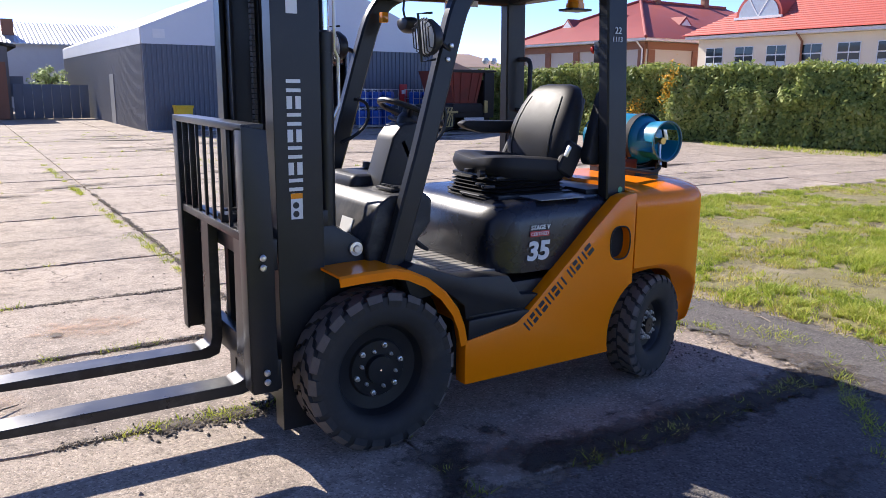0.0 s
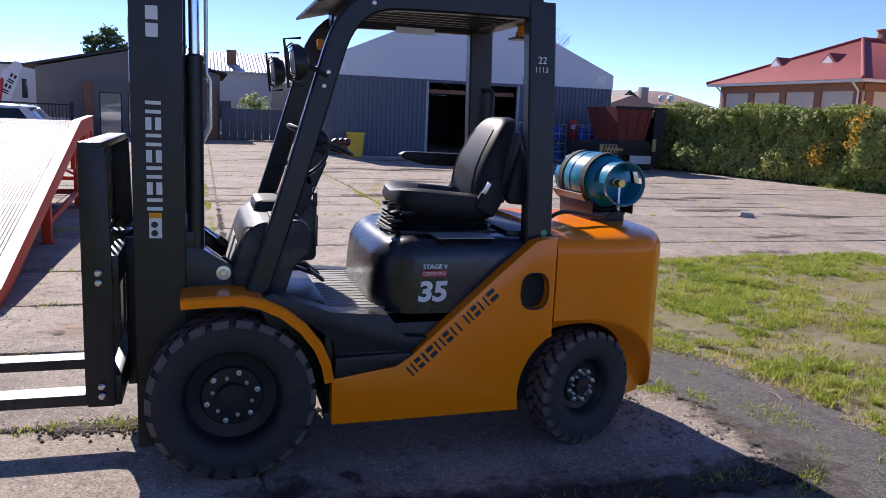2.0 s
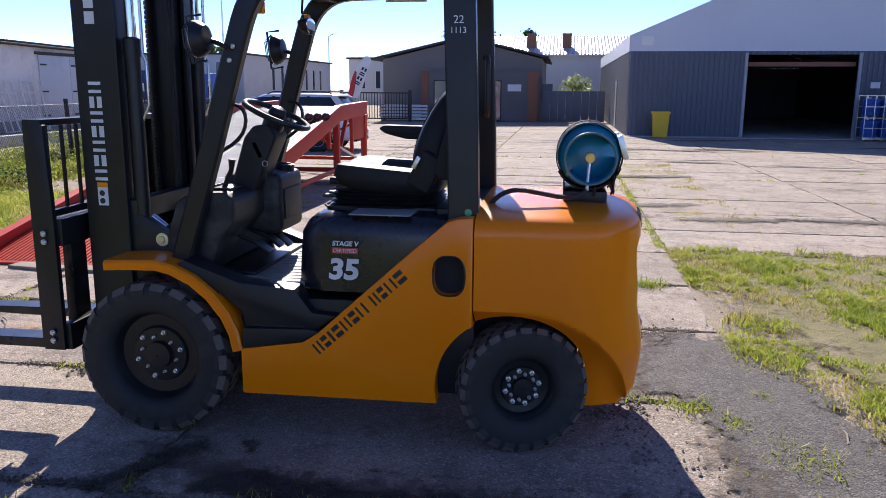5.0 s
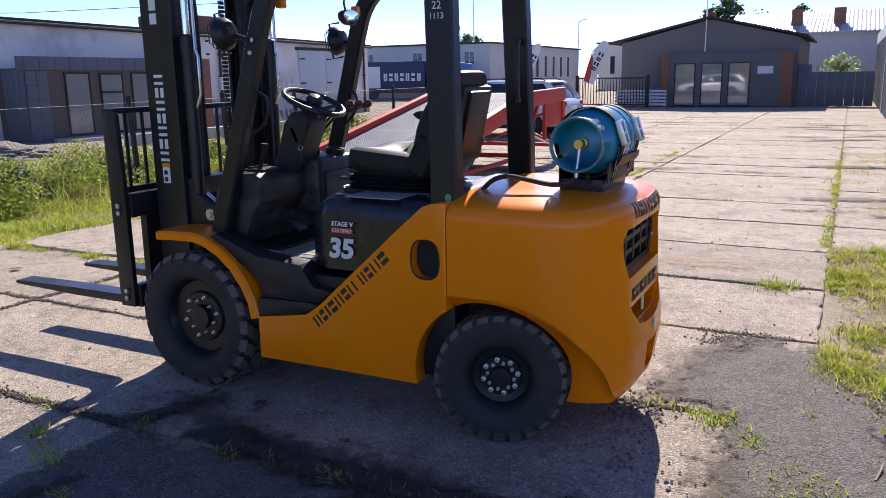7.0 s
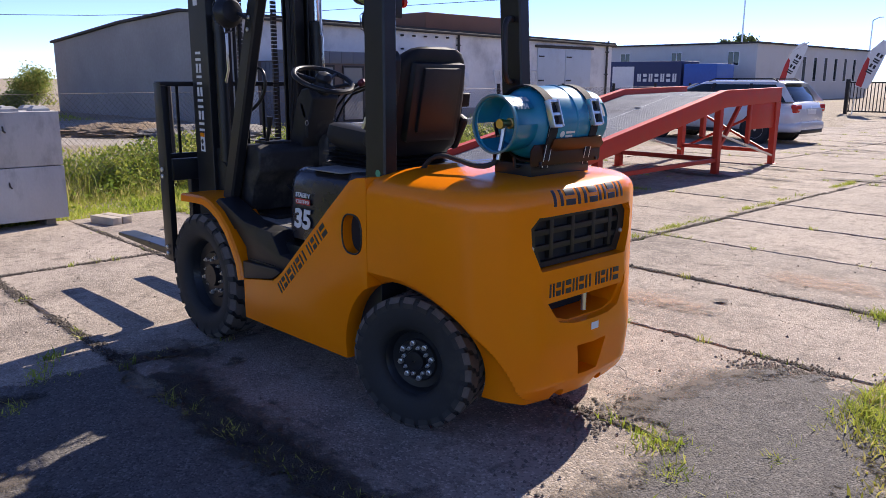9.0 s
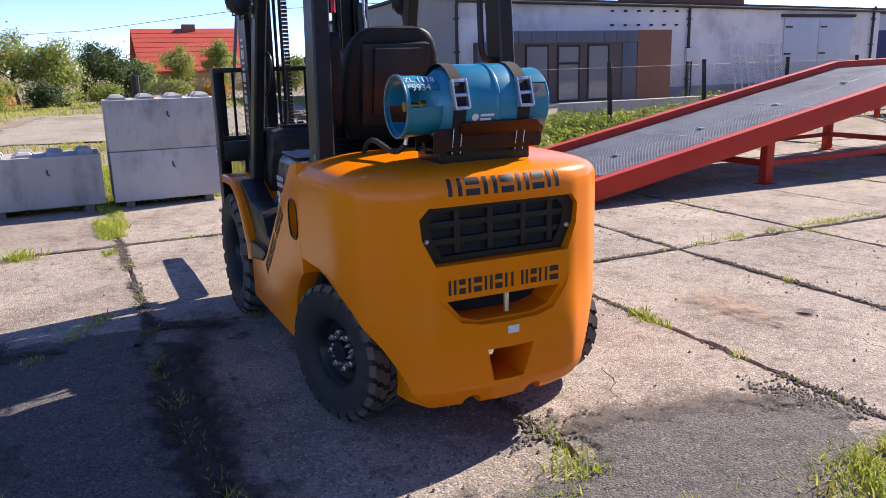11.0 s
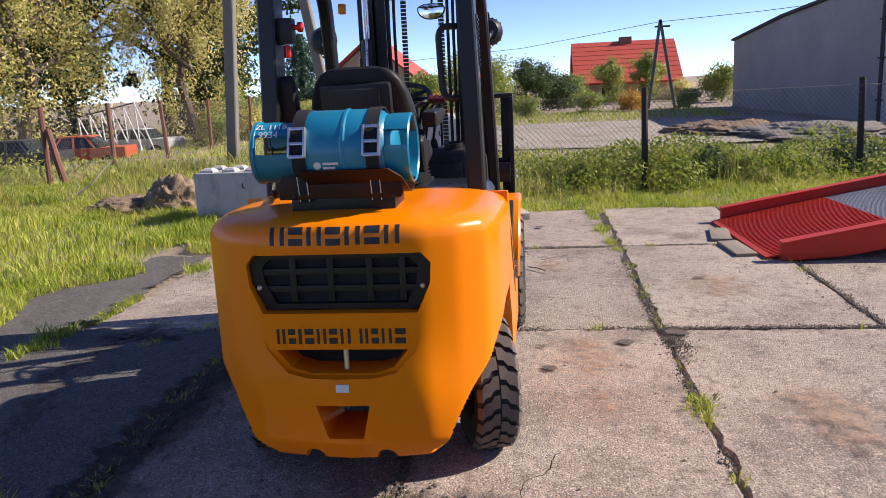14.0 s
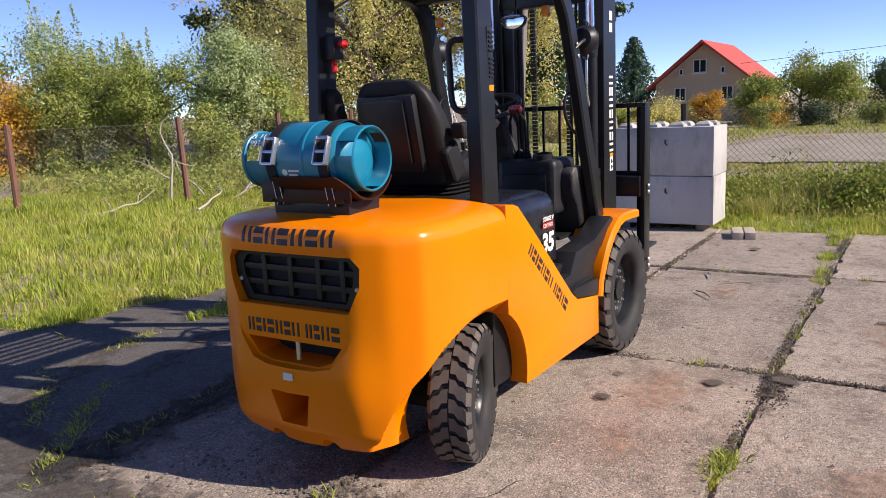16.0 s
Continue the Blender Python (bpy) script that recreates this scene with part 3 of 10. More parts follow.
# ---- ground ----
def hump(x, y):
    """Height of the open ground: flat under the yard, uneven beyond it."""
    out = max(0.0, -4.6 - x, -3.6 - y if x < 2.2 else -7.0 - y)
    return -0.022 + min(out, 1.5) * 0.05 * (noise.noise((x * 0.45, y * 0.45, 3.1)) + 0.35)


def ground():
    xs = [-900, -300, -120, -60, -40] + [-30 + 0.8 * k for k in range(94)] + [60, 120, 300, 900]
    ys = [-900, -300, -120, -60] + [-40 + 0.8 * k for k in range(126)] + [75, 120, 300, 900]
    vs, fs = [], []
    for y in ys:
        for x in xs:
            vs.append((x, y, hump(x, y)))
    w = len(xs)
    for j in range(len(ys) - 1):
        for i in range(w - 1):
            fs.append((j * w + i, j * w + i + 1, (j + 1) * w + i + 1, (j + 1) * w + i))
    return tagged(new("ground", raw("ground", vs, fs, SOIL, True)), "trodden brown soil with thin grass", "ground", kind="structure")


ground()


def patch(name, pts, z, material, label, seed=1, soft=0.25, cell=0.07):
    """A thin ground sheet on a fine grid; its rim attribute falls from 1 inside to 0 outside the outline."""
    xs, ys = [p[0] for p in pts], [p[1] for p in pts]
    nx = max(3, int((max(xs) - min(xs) + 2 * soft) / cell))
    ny = max(3, int((max(ys) - min(ys) + 2 * soft) / cell))
    gx, gy = np.meshgrid(np.linspace(min(xs) - soft, max(xs) + soft, nx), np.linspace(min(ys) - soft, max(ys) + soft, ny))
    gx, gy = gx.ravel(), gy.ravel()
    dist = np.full(len(gx), 1e9)
    odd = np.zeros(len(gx), bool)
    for (x0, y0), (x1, y1) in zip(pts, pts[1:] + pts[:1]):
        dx, dy = x1 - x0, y1 - y0
        f = np.clip(((gx - x0) * dx + (gy - y0) * dy) / (dx * dx + dy * dy), 0, 1)
        dist = np.minimum(dist, np.hypot(gx - x0 - f * dx, gy - y0 - f * dy))
        odd ^= ((y0 > gy) != (y1 > gy)) & (gx < dx * (gy - y0) / (dy + 1e-9) + x0)
    rim = np.clip(np.where(odd, dist, -dist) / soft * 0.5 + 0.5, 0, 1)
    keep, vs = {}, []
    fs = []
    for j in range(ny - 1):
        for i in range(nx - 1):
            q = (j * nx + i, j * nx + i + 1, (j + 1) * nx + i + 1, (j + 1) * nx + i)
            if max(rim[k] for k in q) > 0.0:
                for k in q:
                    if k not in keep:
                        keep[k] = len(vs)
                        vs.append((gx[k], gy[k], z))
                fs.append(tuple(keep[k] for k in q))
    me = raw(name, vs, fs, material, True)
    at = me.attributes.new("rim", "FLOAT", "POINT")
    at.data.foreach_set("value", [float(rim[k]) for k in keep])
    return tagged(new(name, me), label, "ground", kind="structure")


def band(line, wide):
    """The outline of a strip along a line."""
    left, right = [], []
    for i, p in enumerate(line):
        a, b = Vector(line[max(0, i - 1)]), Vector(line[min(len(line) - 1, i + 1)])
        d = (b - a).normalized() * wide
        left.append((p[0] - d.y, p[1] + d.x))
        right.append((p[0] + d.y, p[1] - d.x))
    return left + right[::-1]


patch("asphalt_patch", [(2.30, 0.42), (2.40, 1.05), (2.65, 1.35), (3.05, 1.15), (3.25, 0.5), (3.4, -0.6), (3.35, -1.5), (2.85, -2.3), (2.5, -1.5), (2.65, -0.6), (2.6, 0.1)], 0.012, ASPHALT, "worn grey asphalt beside the slabs", 5, 0.22)
patch("asphalt_patch", [(2.9, -1.15), (2.8, -2.0), (2.2, -2.9), (1.6, -3.5), (0.2, -3.7), (-1.2, -3.45), (-2.3, -3.0), (-2.25, -2.48), (-0.6, -2.48), (0.06, -2.42), (0.08, -1.2), (1.2, -1.2)], 0.008, ASPHALT, "worn grey asphalt beside the slabs", 6, 0.12)
for line, wide, soft in (([(0.0, -0.75), (0.6, -0.98), (1.2, -1.03), (1.9, -1.05), (2.5, -0.95)], 0.10, 0.16), ([(2.25, 0.2), (2.32, 0.8), (2.45, 1.2)], 0.10, 0.16), ([(2.6, -0.3), (2.75, -1.0), (2.3, -2.0), (1.2, -2.5)], 0.10, 0.18),
                         ([(-0.85, 0.12), (-0.2, 0.12)], 0.05, 0.08), ([(0.05, 1.47), (0.75, 1.5)], 0.03, 0.07), ([(0.14, 0.9), (0.16, 1.4), (0.2, 1.9)], 0.02, 0.07), ([(-0.1, -1.9), (0.9, -2.05), (1.7, -1.75)], 0.07, 0.15),
                         ([(-2.36, -2.3), (-2.36, 1.3)], 0.008, 0.04), ([(-4.3, 0.15), (-0.9, 0.15)], 0.008, 0.04), ([(-4.3, 1.44), (2.7, 1.46)], 0.008, 0.04), ([(0.12, 2.3), (0.12, 9)], 0.008, 0.05), ([(-1.5, 2.75), (2.8, 2.75)], 0.008, 0.05),
                         ([(-4.3, -1.13), (0.1, -1.13)], 0.025, 0.06), ([(-3.0, 4.14), (3.0, 4.14)], 0.025, 0.07), ([(3.0, 4.25), (14, 4.3)], 0.05, 0.12), ([(1.3, 1.9), (1.9, 2.0)], 0.02, 0.06)):
    patch("dirt_stain", band(line, wide), 0.0125, DIRTFILM, "dark dirt worn into the concrete", 7, soft, 0.04)
for line, wide, soft in (([(0.42, -1.03), (0.9, -1.10), (1.5, -1.13), (2.1, -1.12), (2.7, -1.05)], 0.11, 0.14), ([(0.0, -1.16), (0.14, -0.95), (0.25, -0.70)], 0.07, 0.14), ([(0.26, -1.6), (0.25, -2.15)], 0.05, 0.12),
                         ([(0.72, -1.0), (0.60, -0.86), (0.42, -0.55)], 0.025, 0.07), ([(1.08, -0.86), (1.55, -0.86)], 0.010, 0.04), ([(1.8, -0.88), (2.15, -0.90)], 0.012, 0.04)):
    patch("soil_strip", band(line, wide), 0.0168, WETSOIL, "damp black soil along the slab joint", 7, soft, 0.035)
rnd_dirt = random.Random(8)
for k in range(70):
    x, y, r = rnd_dirt.uniform(-4, 14), rnd_dirt.uniform(4.2, 24), rnd_dirt.uniform(0.10, 0.42)
    a = rnd_dirt.uniform(-0.3, 0.3)
    patch("dirt_stain", [(x + 2.6 * r * math.cos(q * 0.7) * math.cos(a) - 0.6 * r * math.sin(q * 0.7) * math.sin(a), y + 2.6 * r * math.cos(q * 0.7) * math.sin(a) + 0.6 * r * math.sin(q * 0.7)) for q in range(9)], 0.0125, DIRTFILM, "dark dirt worn into the concrete", 7, 0.22, 0.06)
for x, y, r in ((0.83, 0.76, 0.045), (0.40, 1.20, 0.05), (0.47, 0.72, 0.04), (0.22, 1.52, 0.07), (1.7, 2.3, 0.05), (-1.1, 1.9, 0.05), (-3.4, 0.7, 0.05)):
    patch("oil_spot", [(x + r * math.cos(k * 0.7), y + r * 1.2 * math.sin(k * 0.7)) for k in range(9)], 0.013, DIRTFILM, "small dark oil spot on the slab", 7, 0.04, 0.02)
for x, y, r in ((0.6, 1.0, 0.28), (1.3, 1.0, 0.22), (1.4, 2.0, 0.3), (-0.9, 2.0, 0.3), (2.0, 3.3, 0.35), (-1.6, 0.8, 0.25)):
    patch("rusty_stain", [(x + 1.6 * r * math.cos(k * 0.7), y + r * math.sin(k * 0.7)) for k in range(9)], 0.0115, RUSTFILM, "faint reddish stain on the slab", 7, 0.22, 0.05)
patch("turf", [(3.15, 1.2), (3.0, 4.35), (17, 4.4), (17, -9), (2.2, -9), (2.4, -4.6), (3.3, -2.4), (3.5, 0.4)], 0.006, TURF, "short patchy turf with bare earth", 9, 0.35, 0.12)


# ---- buildings and far setting ----


def window(parent, face, at, w, h, frame_mat=None, bars=1, deep=0.06, name="window"):
    """face: 'y-' looks to -y, 'x+' looks to +x, and so on. at: middle of the lower edge on the wall."""
    fm = frame_mat or FRAMEW
    def span(u0, u1, z0, z1, d0, d1):
        x, y, z = at
        s = 1 if face[1] == "+" else -1
        if face[0] == "y":
            return (x + u0, x + u1, y + s * d0, y + s * d1, z + z0, z + z1)
        return (x + s * d0, x + s * d1, y + u0, y + u1, z + z0, z + z1)
    f = B()
    t = 0.05
    box(f, *span(-w / 2, w / 2, 0, t, -deep, 0.03))
    box(f, *span(-w / 2, w / 2, h - t, h, -deep, 0.03))
    box(f, *span(-w / 2, -w / 2 + t, t, h - t, -deep, 0.03))
    box(f, *span(w / 2 - t, w / 2, t, h - t, -deep, 0.03))
    for k in range(bars):
        u = -w / 2 + w * (k + 1) / (bars + 1)
        box(f, *span(u - 0.025, u + 0.025, t, h - t, -deep, 0.025))
    ob = part(name, f, fm, parent)
    part("pane", box(B(), *span(-w / 2 + 0.02, w / 2 - 0.02, 0.02, h - 0.02, -deep - 0.01, 0.012)), (DOORGLASS if name == 'glass_door' else PANE), ob, "dark reflecting pane")
    return ob


def hall():
    h = thing("storage_hall", "dark ribbed metal hall with grey fabric gable and open doorway", "hall", (10, 25.2, 0))
    y0, y1, x0, x1 = 25.2, 47.0, 4.15, 15.85
    zt, ze, za, xm = 2.95, 3.5, 6.0, 10.0

    def ribbed(a, b, zb, ztop, along):
        bm = B()
        n = int(abs(b - a) / 0.17)
        pts = []
        for k in range(n):
            u = a + (b - a) * k / n
            s = (b - a) / n
            pts += [(u, 0.0), (u + s * 0.55, 0.0), (u + s * 0.65, 0.035), (u + s * 0.9, 0.035)]
        pts.append((b, 0.0))
        if along == "x":
            poly = [(u, y0 - d) for u, d in pts] + [(b, y0 + 0.1), (a, y0 + 0.1)]
        else:
            poly = [(x0 - d, u) for u, d in pts] + [(x0 + 0.1, b), (x0 + 0.1, a)]
        prism(bm, poly, "z", zb, ztop)
        return bm
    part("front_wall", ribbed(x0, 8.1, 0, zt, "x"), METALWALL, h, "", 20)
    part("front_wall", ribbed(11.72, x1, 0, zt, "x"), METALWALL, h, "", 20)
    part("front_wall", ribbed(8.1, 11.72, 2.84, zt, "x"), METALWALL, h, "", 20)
    # this wall's grey is paler than the front's cladding
    part("side_wall", ribbed(y0 + 0.1, y1, 0, zt, "y"), surface("paler side cladding", (0.20, 0.205, 0.21), (0.16, 0.165, 0.17), rough=0.55, scale=0.6, fine=12, bump=0.05), h, "", 20)
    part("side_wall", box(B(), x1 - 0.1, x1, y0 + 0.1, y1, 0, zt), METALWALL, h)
    part("back_wall", box(B(), x0 + 0.1, x1 - 0.1, y1 - 0.1, y1, 0, zt), METALWALL, h)
    part("gable", prism(B(), [(x0 - 0.02, zt + 0.003), (x1 + 0.02, zt + 0.003), (x1 + 0.02, ze), (xm, za), (x0 - 0.02, ze)], "y", y0 - 0.04, y0 + 0.06), FABRIC, h, "grey fabric gable")
    part("roof", prism(B(), [(x0 - 0.05, zt + 0.003), (x0 - 0.05, ze), (xm, za + 0.03), (x1 + 0.05, ze), (x1 + 0.05, zt + 0.003), (x1 - 0.02, zt + 0.003), (x1 - 0.02, ze - 0.05), (xm, za - 0.05), (x0 + 0.02, ze - 0.05), (x0 + 0.02, zt + 0.003)], "y", y0 + 0.062, y1), FABRIC, h, "pale grey fabric roof")
    # unseen back gable, shuts out the sun; its near-black colour paints the indoor shade
    part("back_gable", prism(B(), [(x0 + 0.03, zt + 0.004), (x1 - 0.03, zt + 0.004), (x1 - 0.03, ze - 0.06), (xm, za - 0.06), (x0 + 0.03, ze - 0.06)], "y", y1 - 0.1, y1), SHADEFILL, h)
    for x in (8.06, 11.76):
        part("door_post", box(B(), x - 0.05, x + 0.05, y0 - 0.07, y0 + 0.02, 0, 2.9), surface("pale steel", (0.35, 0.36, 0.37), rough=0.45, bump=0.05), h)
    for x in (4.7, 15.3):
        part("sign_plate", box(B(), x - 0.2, x + 0.2, y0 - 0.06, y0 - 0.045, 3.15, 3.45), WHITE, h, "small white sign")
    part("sign_plate", box(B(), 12.15, 12.45, y0 - 0.06, y0 - 0.04, 1.72, 1.92), WHITE, h, "small white sign")
    part("side_door", box(B(), x0 - 0.06, x0 - 0.03, 31.0, 31.9, 0, 2.0), surface("grey door", (0.26, 0.27, 0.28), rough=0.5, bump=0.05), h)
    part("hall_floor", box(B(), x0, x1, y0 - 0.6, y1, -0.04, 0.02), BLOCKC, h)
    part("door_lintel", box(B(), 8.1, 11.72, y0 + 0.3, y0 + 0.34, 2.45, 2.60), RUSTPANEL, h)
    return h


hall()


def office():
    o = thing("office_building", "dark grey gabled office with three tall glass doors", "building", (-3.3, 37, 0))
    x0, x1, y0, y1 = -7.45, 0.75, 37.0, 47.0
    part("wall", prism(B(), [(x0, 0), (x1, 0), (x1, 3.15), (-3.2, 4.1), (x0, 3.1)], "y", y0, y1), surface("grey-brown render", (0.19, 0.175, 0.165), (0.155, 0.145, 0.135), rough=0.85, scale=0.6, fine=14, bump=0.15), o)
    part("roof", prism(B(), [(x0 - 0.6, 3.06), (-3.2, 4.14), (x1 + 0.35, 3.14), (x1 + 0.35, 3.24), (-3.2, 4.25), (x0 - 0.6, 3.17)], "y", y0 - 0.25, y1), TARROOF, o)
    part("porch", box(B(), -5.3, 0.55, 36.4, 36.995, 0.02, 2.5), DARKBRICK, o)
    part("corner_panel", box(B(), 0.08, 0.60, 36.36, 36.399, 0.02, 2.5), RUSTPANEL, o)
    part("corner_panel", box(B(), -5.33, -4.95, 36.36, 36.399, 0.02, 2.5), RUSTPANEL, o)
    for x in (-4.2, -2.95, -1.72):
        window(o, "y-", (x, 36.4, 0.04), 0.98, 2.02, PLASTIC, 0, 0.0, "glass_door")
    part("sign_plate", box(B(), -0.92, -0.24, 36.37, 36.398, 1.52, 1.86), WHITE, o, "white nameplate")
    part("chimney", box(B(), -3.6, -3.2, 38, 38.4, 3.9, 4.5), RUSTPANEL, o)
    part("antenna", tube(B(), [(-3.4, 36.9, 2.6), (-3.4, 36.9, 5.6)], 0.03, 6), STEEL, o)
    part("boiler_box", box(B(), 0.76, 1.3, 37.3, 38.2, 1.0, 1.9), METALWALL, o)
    fence = thing("yard_fence", "dark grey solid metal fence beside the office", "fence", (2.3, 37, 0))
    for k in range(8):
        part("panel", box(B(), 0.82 + k * 0.39, 1.20 + k * 0.39, 36.9, 36.94, 0.02, 1.55, 0.005), METALWALL, fence)
    wb = thing("white_building", "white two-storey building with a pale corrugated roof", "building", (4, 55, 0))
    part("wall", box(B(), -4.5, 16.0, 55.0, 66.0, 0, 4.15), PALERENDER, wb)
    rf = B()
    pts = []
    n = 170
    for k in range(n + 1):
        pts.append(-5.0 + 21.6 * k / n)
    rows = []
    for y, z in ((54.6, 4.1), (60.5, 5.75)):
        rows.append([(x, y, z + (0.03 if i % 2 else 0.0)) for i, x in enumerate(pts)] + [(x, y, z - 0.08) for x in reversed(pts)])
    loft(rf, rows)
    part("roof", rf, PALEROOF, wb, "", 10)
    part("roof_back", box(B(), -5.0, 16.6, 60.5, 66.2, 4.1, 5.6), PALEROOF, wb)
    for x in (-0.6, 2.0):
        part("chimney", box(B(), x - 0.35, x + 0.35, 56.5, 57.1, 4.5, 5.7), RUSTPANEL, wb)
    for x in (3.4, 4.9, 6.6):
        window(wb, "y-", (x, 55.0, 1.6), 0.45, 0.55, FRAMEW, 0, 0.0)
    return o


office()


def left_sheds():
    b = thing("long_workshop", "long low off-white workshop with small windows", "building", (-22, 52, 0))
    part("wall", box(B(), -46, -21.3, 52, 74, 0, 4.0), PALERENDER, b)
    part("roof", box(B(), -46.3, -21.1, 51.8, 74.2, 4.0, 4.12), TARROOF, b)
    for k in range(7):
        window(b, "x+", (-21.3, 58.0 + k * 2.1, 1.4), 0.7, 1.9, FRAMEW, 0, 0.0)
    for k in range(5):
        window(b, "y-", (-23.0 - k * 4.5, 52.0, 2.5), 0.9, 1.0, FRAMEW, 1, 0.0)
    b2 = thing("long_workshop", "pale workshop wing with a row of narrow windows", "building", (-9, 58, 0))
    part("wall", box(B(), -21.0, -6.5, 80, 92, 0, 4.7), PALERENDER, b2)
    part("roof", box(B(), -21.2, -6.2, 79.7, 92, 4.7, 4.9), TARROOF, b2)
    for k in range(6):
        window(b2, "y-", (-19.5 + k * 1.7, 80.0, 1.6), 0.6, 1.9, FRAMEW, 0, 0.0)
    tr = thing("covered_trailer", "navy blue tarpaulin trailer with white panel", "trailer", (-26, 48, 0))
    part("tarpaulin", box(B(), -31.2, -24.2, 47.0, 49.4, 0.75, 2.75, 0.04), NAVY, tr)
    part("tarpaulin", box(B(), -24.0, -21.6, 47.0, 49.4, 0.75, 2.55, 0.04), BLUEP, tr)
    part("picture_panel", box(B(), -29.7, -27.9, 46.95, 46.992, 0.85, 2.4), WHITE, tr, "white picture panel")
    mk = B()
    sign_bars(mk, [0.3] * 7, 0.55, Matrix.Translation((-27.6, 46.96, 1.35)) @ Matrix.Rotation(radians(90), 4, "X"), 0.3)
    part("name_mark", mk, WHITE, tr, "white name drawn as plain bars")
    for x in (-30, -28.8, -23):
        part("tyre", lathe(B(), [(0.45, -0.15), (0.5, -0.1), (0.5, 0.1), (0.45, 0.15)], (x, 47.3, 0.48), (0, 1, 0), 20), RUBBER, tr)
    part("chassis", box(B(), -31, -21.8, 47.4, 49.0, 0.5, 0.75), BLACK, tr)
    for x, tilt in ((-12.3, 1.3), (-8.85, 1.0)):
        fl = thing("feather_flag", "red and white feather banner on a bent pole", "flag", (x, 35, 0))
        part("pole", tube(B(), [(x, 35, 0), (x + 0.1, 35, 1.5), (x + 0.45, 35, 2.7), (x + tilt, 35, 3.2)], 0.025, 8), STEEL, fl)
        sail = B()
        rows = []
        for z, a, w in ((1.25, 0.02, 0.5), (1.6, 0.10, 0.62), (2.2, 0.28, 0.66), (2.8, 0.55, 0.60), (3.1, 0.85, 0.42), (3.2, 1.1, 0.12)):
            rows.append([(x + a, 35.0, z), (x + a, 34.985, z), (x + a + w, 34.985, z - 0.12), (x + a + w, 35.0, z - 0.12)])
        loft(sail, rows)
        sl = part("banner", sail, WHITE, fl, "white banner with red lower half")
        part("red_field", loft(B(), [[(x + a, 34.98, z), (x + a, 34.975, z), (x + a + w * 0.75, 34.975, z - 0.1), (x + a + w * 0.75, 34.98, z - 0.1)] for z, a, w in ((1.3, 0.04, 0.34), (1.6, 0.11, 0.36), (2.2, 0.29, 0.26), (2.5, 0.42, 0.12))]), REDP, sl)
        mk = B()
        sign_bars(mk, [0.16] * 4, 0.26, Matrix.Translation((x + 0.62, 34.97, 1.75)) @ Matrix.Rotation(radians(90), 4, "X") @ Matrix.Rotation(radians(62), 4, "Z"), 0.35)
        part("name_mark", mk, INK, sl)
    gt = thing("yard_gate", "open black barred steel gate", "gate", (-7.5, 35.2, 0))
    part("frame", box(B(), -9.1, -5.8, 35.2, 35.25, 0.12, 0.18), BLACK, gt)
    part("frame", box(B(), -9.1, -5.8, 35.2, 35.25, 1.38, 1.44), BLACK, gt)
    for k in range(24):
        part("bar", box(B(), -9.08 + k * 0.142, -9.05 + k * 0.142, 35.205, 35.245, 0.181, 1.379), BLACK, gt)
    for x in (-9.2, -5.7):
        part("post", box(B(), x - 0.07, x + 0.07, 35.15, 35.3, 0, 1.55), BLACK, gt)
    pl = thing("pallet", "white-painted stacked pallets against the wall", "pallet", (-5.2, 36, 0))
    for k in range(5):
        part("board", box(B(), -7.4, -4.9, 35.7, 35.75, 0.08 + k * 0.16, 0.18 + k * 0.16), WHITE, pl)
        part("board", box(B(), -7.4, -4.9, 36.5, 36.55, 0.08 + k * 0.16, 0.18 + k * 0.16), WHITE, pl)
    for x in (-7.3, -6.1, -5.0):
        part("block", box(B(), x, x + 0.1, 35.751, 36.499, 0.0, 0.83), WOOD, pl)
    for x, y, h in ((-22.0, 76, 6.8), (-25.4, 58, 9)):
        lp = thing("street_lamp", "slim grey lamp post behind the roofs", "lamp post", (x, y, 0))
        part("pole", tube(B(), [(x, y, 0), (x, y, h)], [0.09, 0.05], 8), STEEL, lp)
        part("lamp_head", tube(B(), [(x, y, h), (x + 0.5, y, h + 0.25), (x + 0.9, y, h + 0.25)], 0.04, 6), STEEL, lp)


left_sheds()


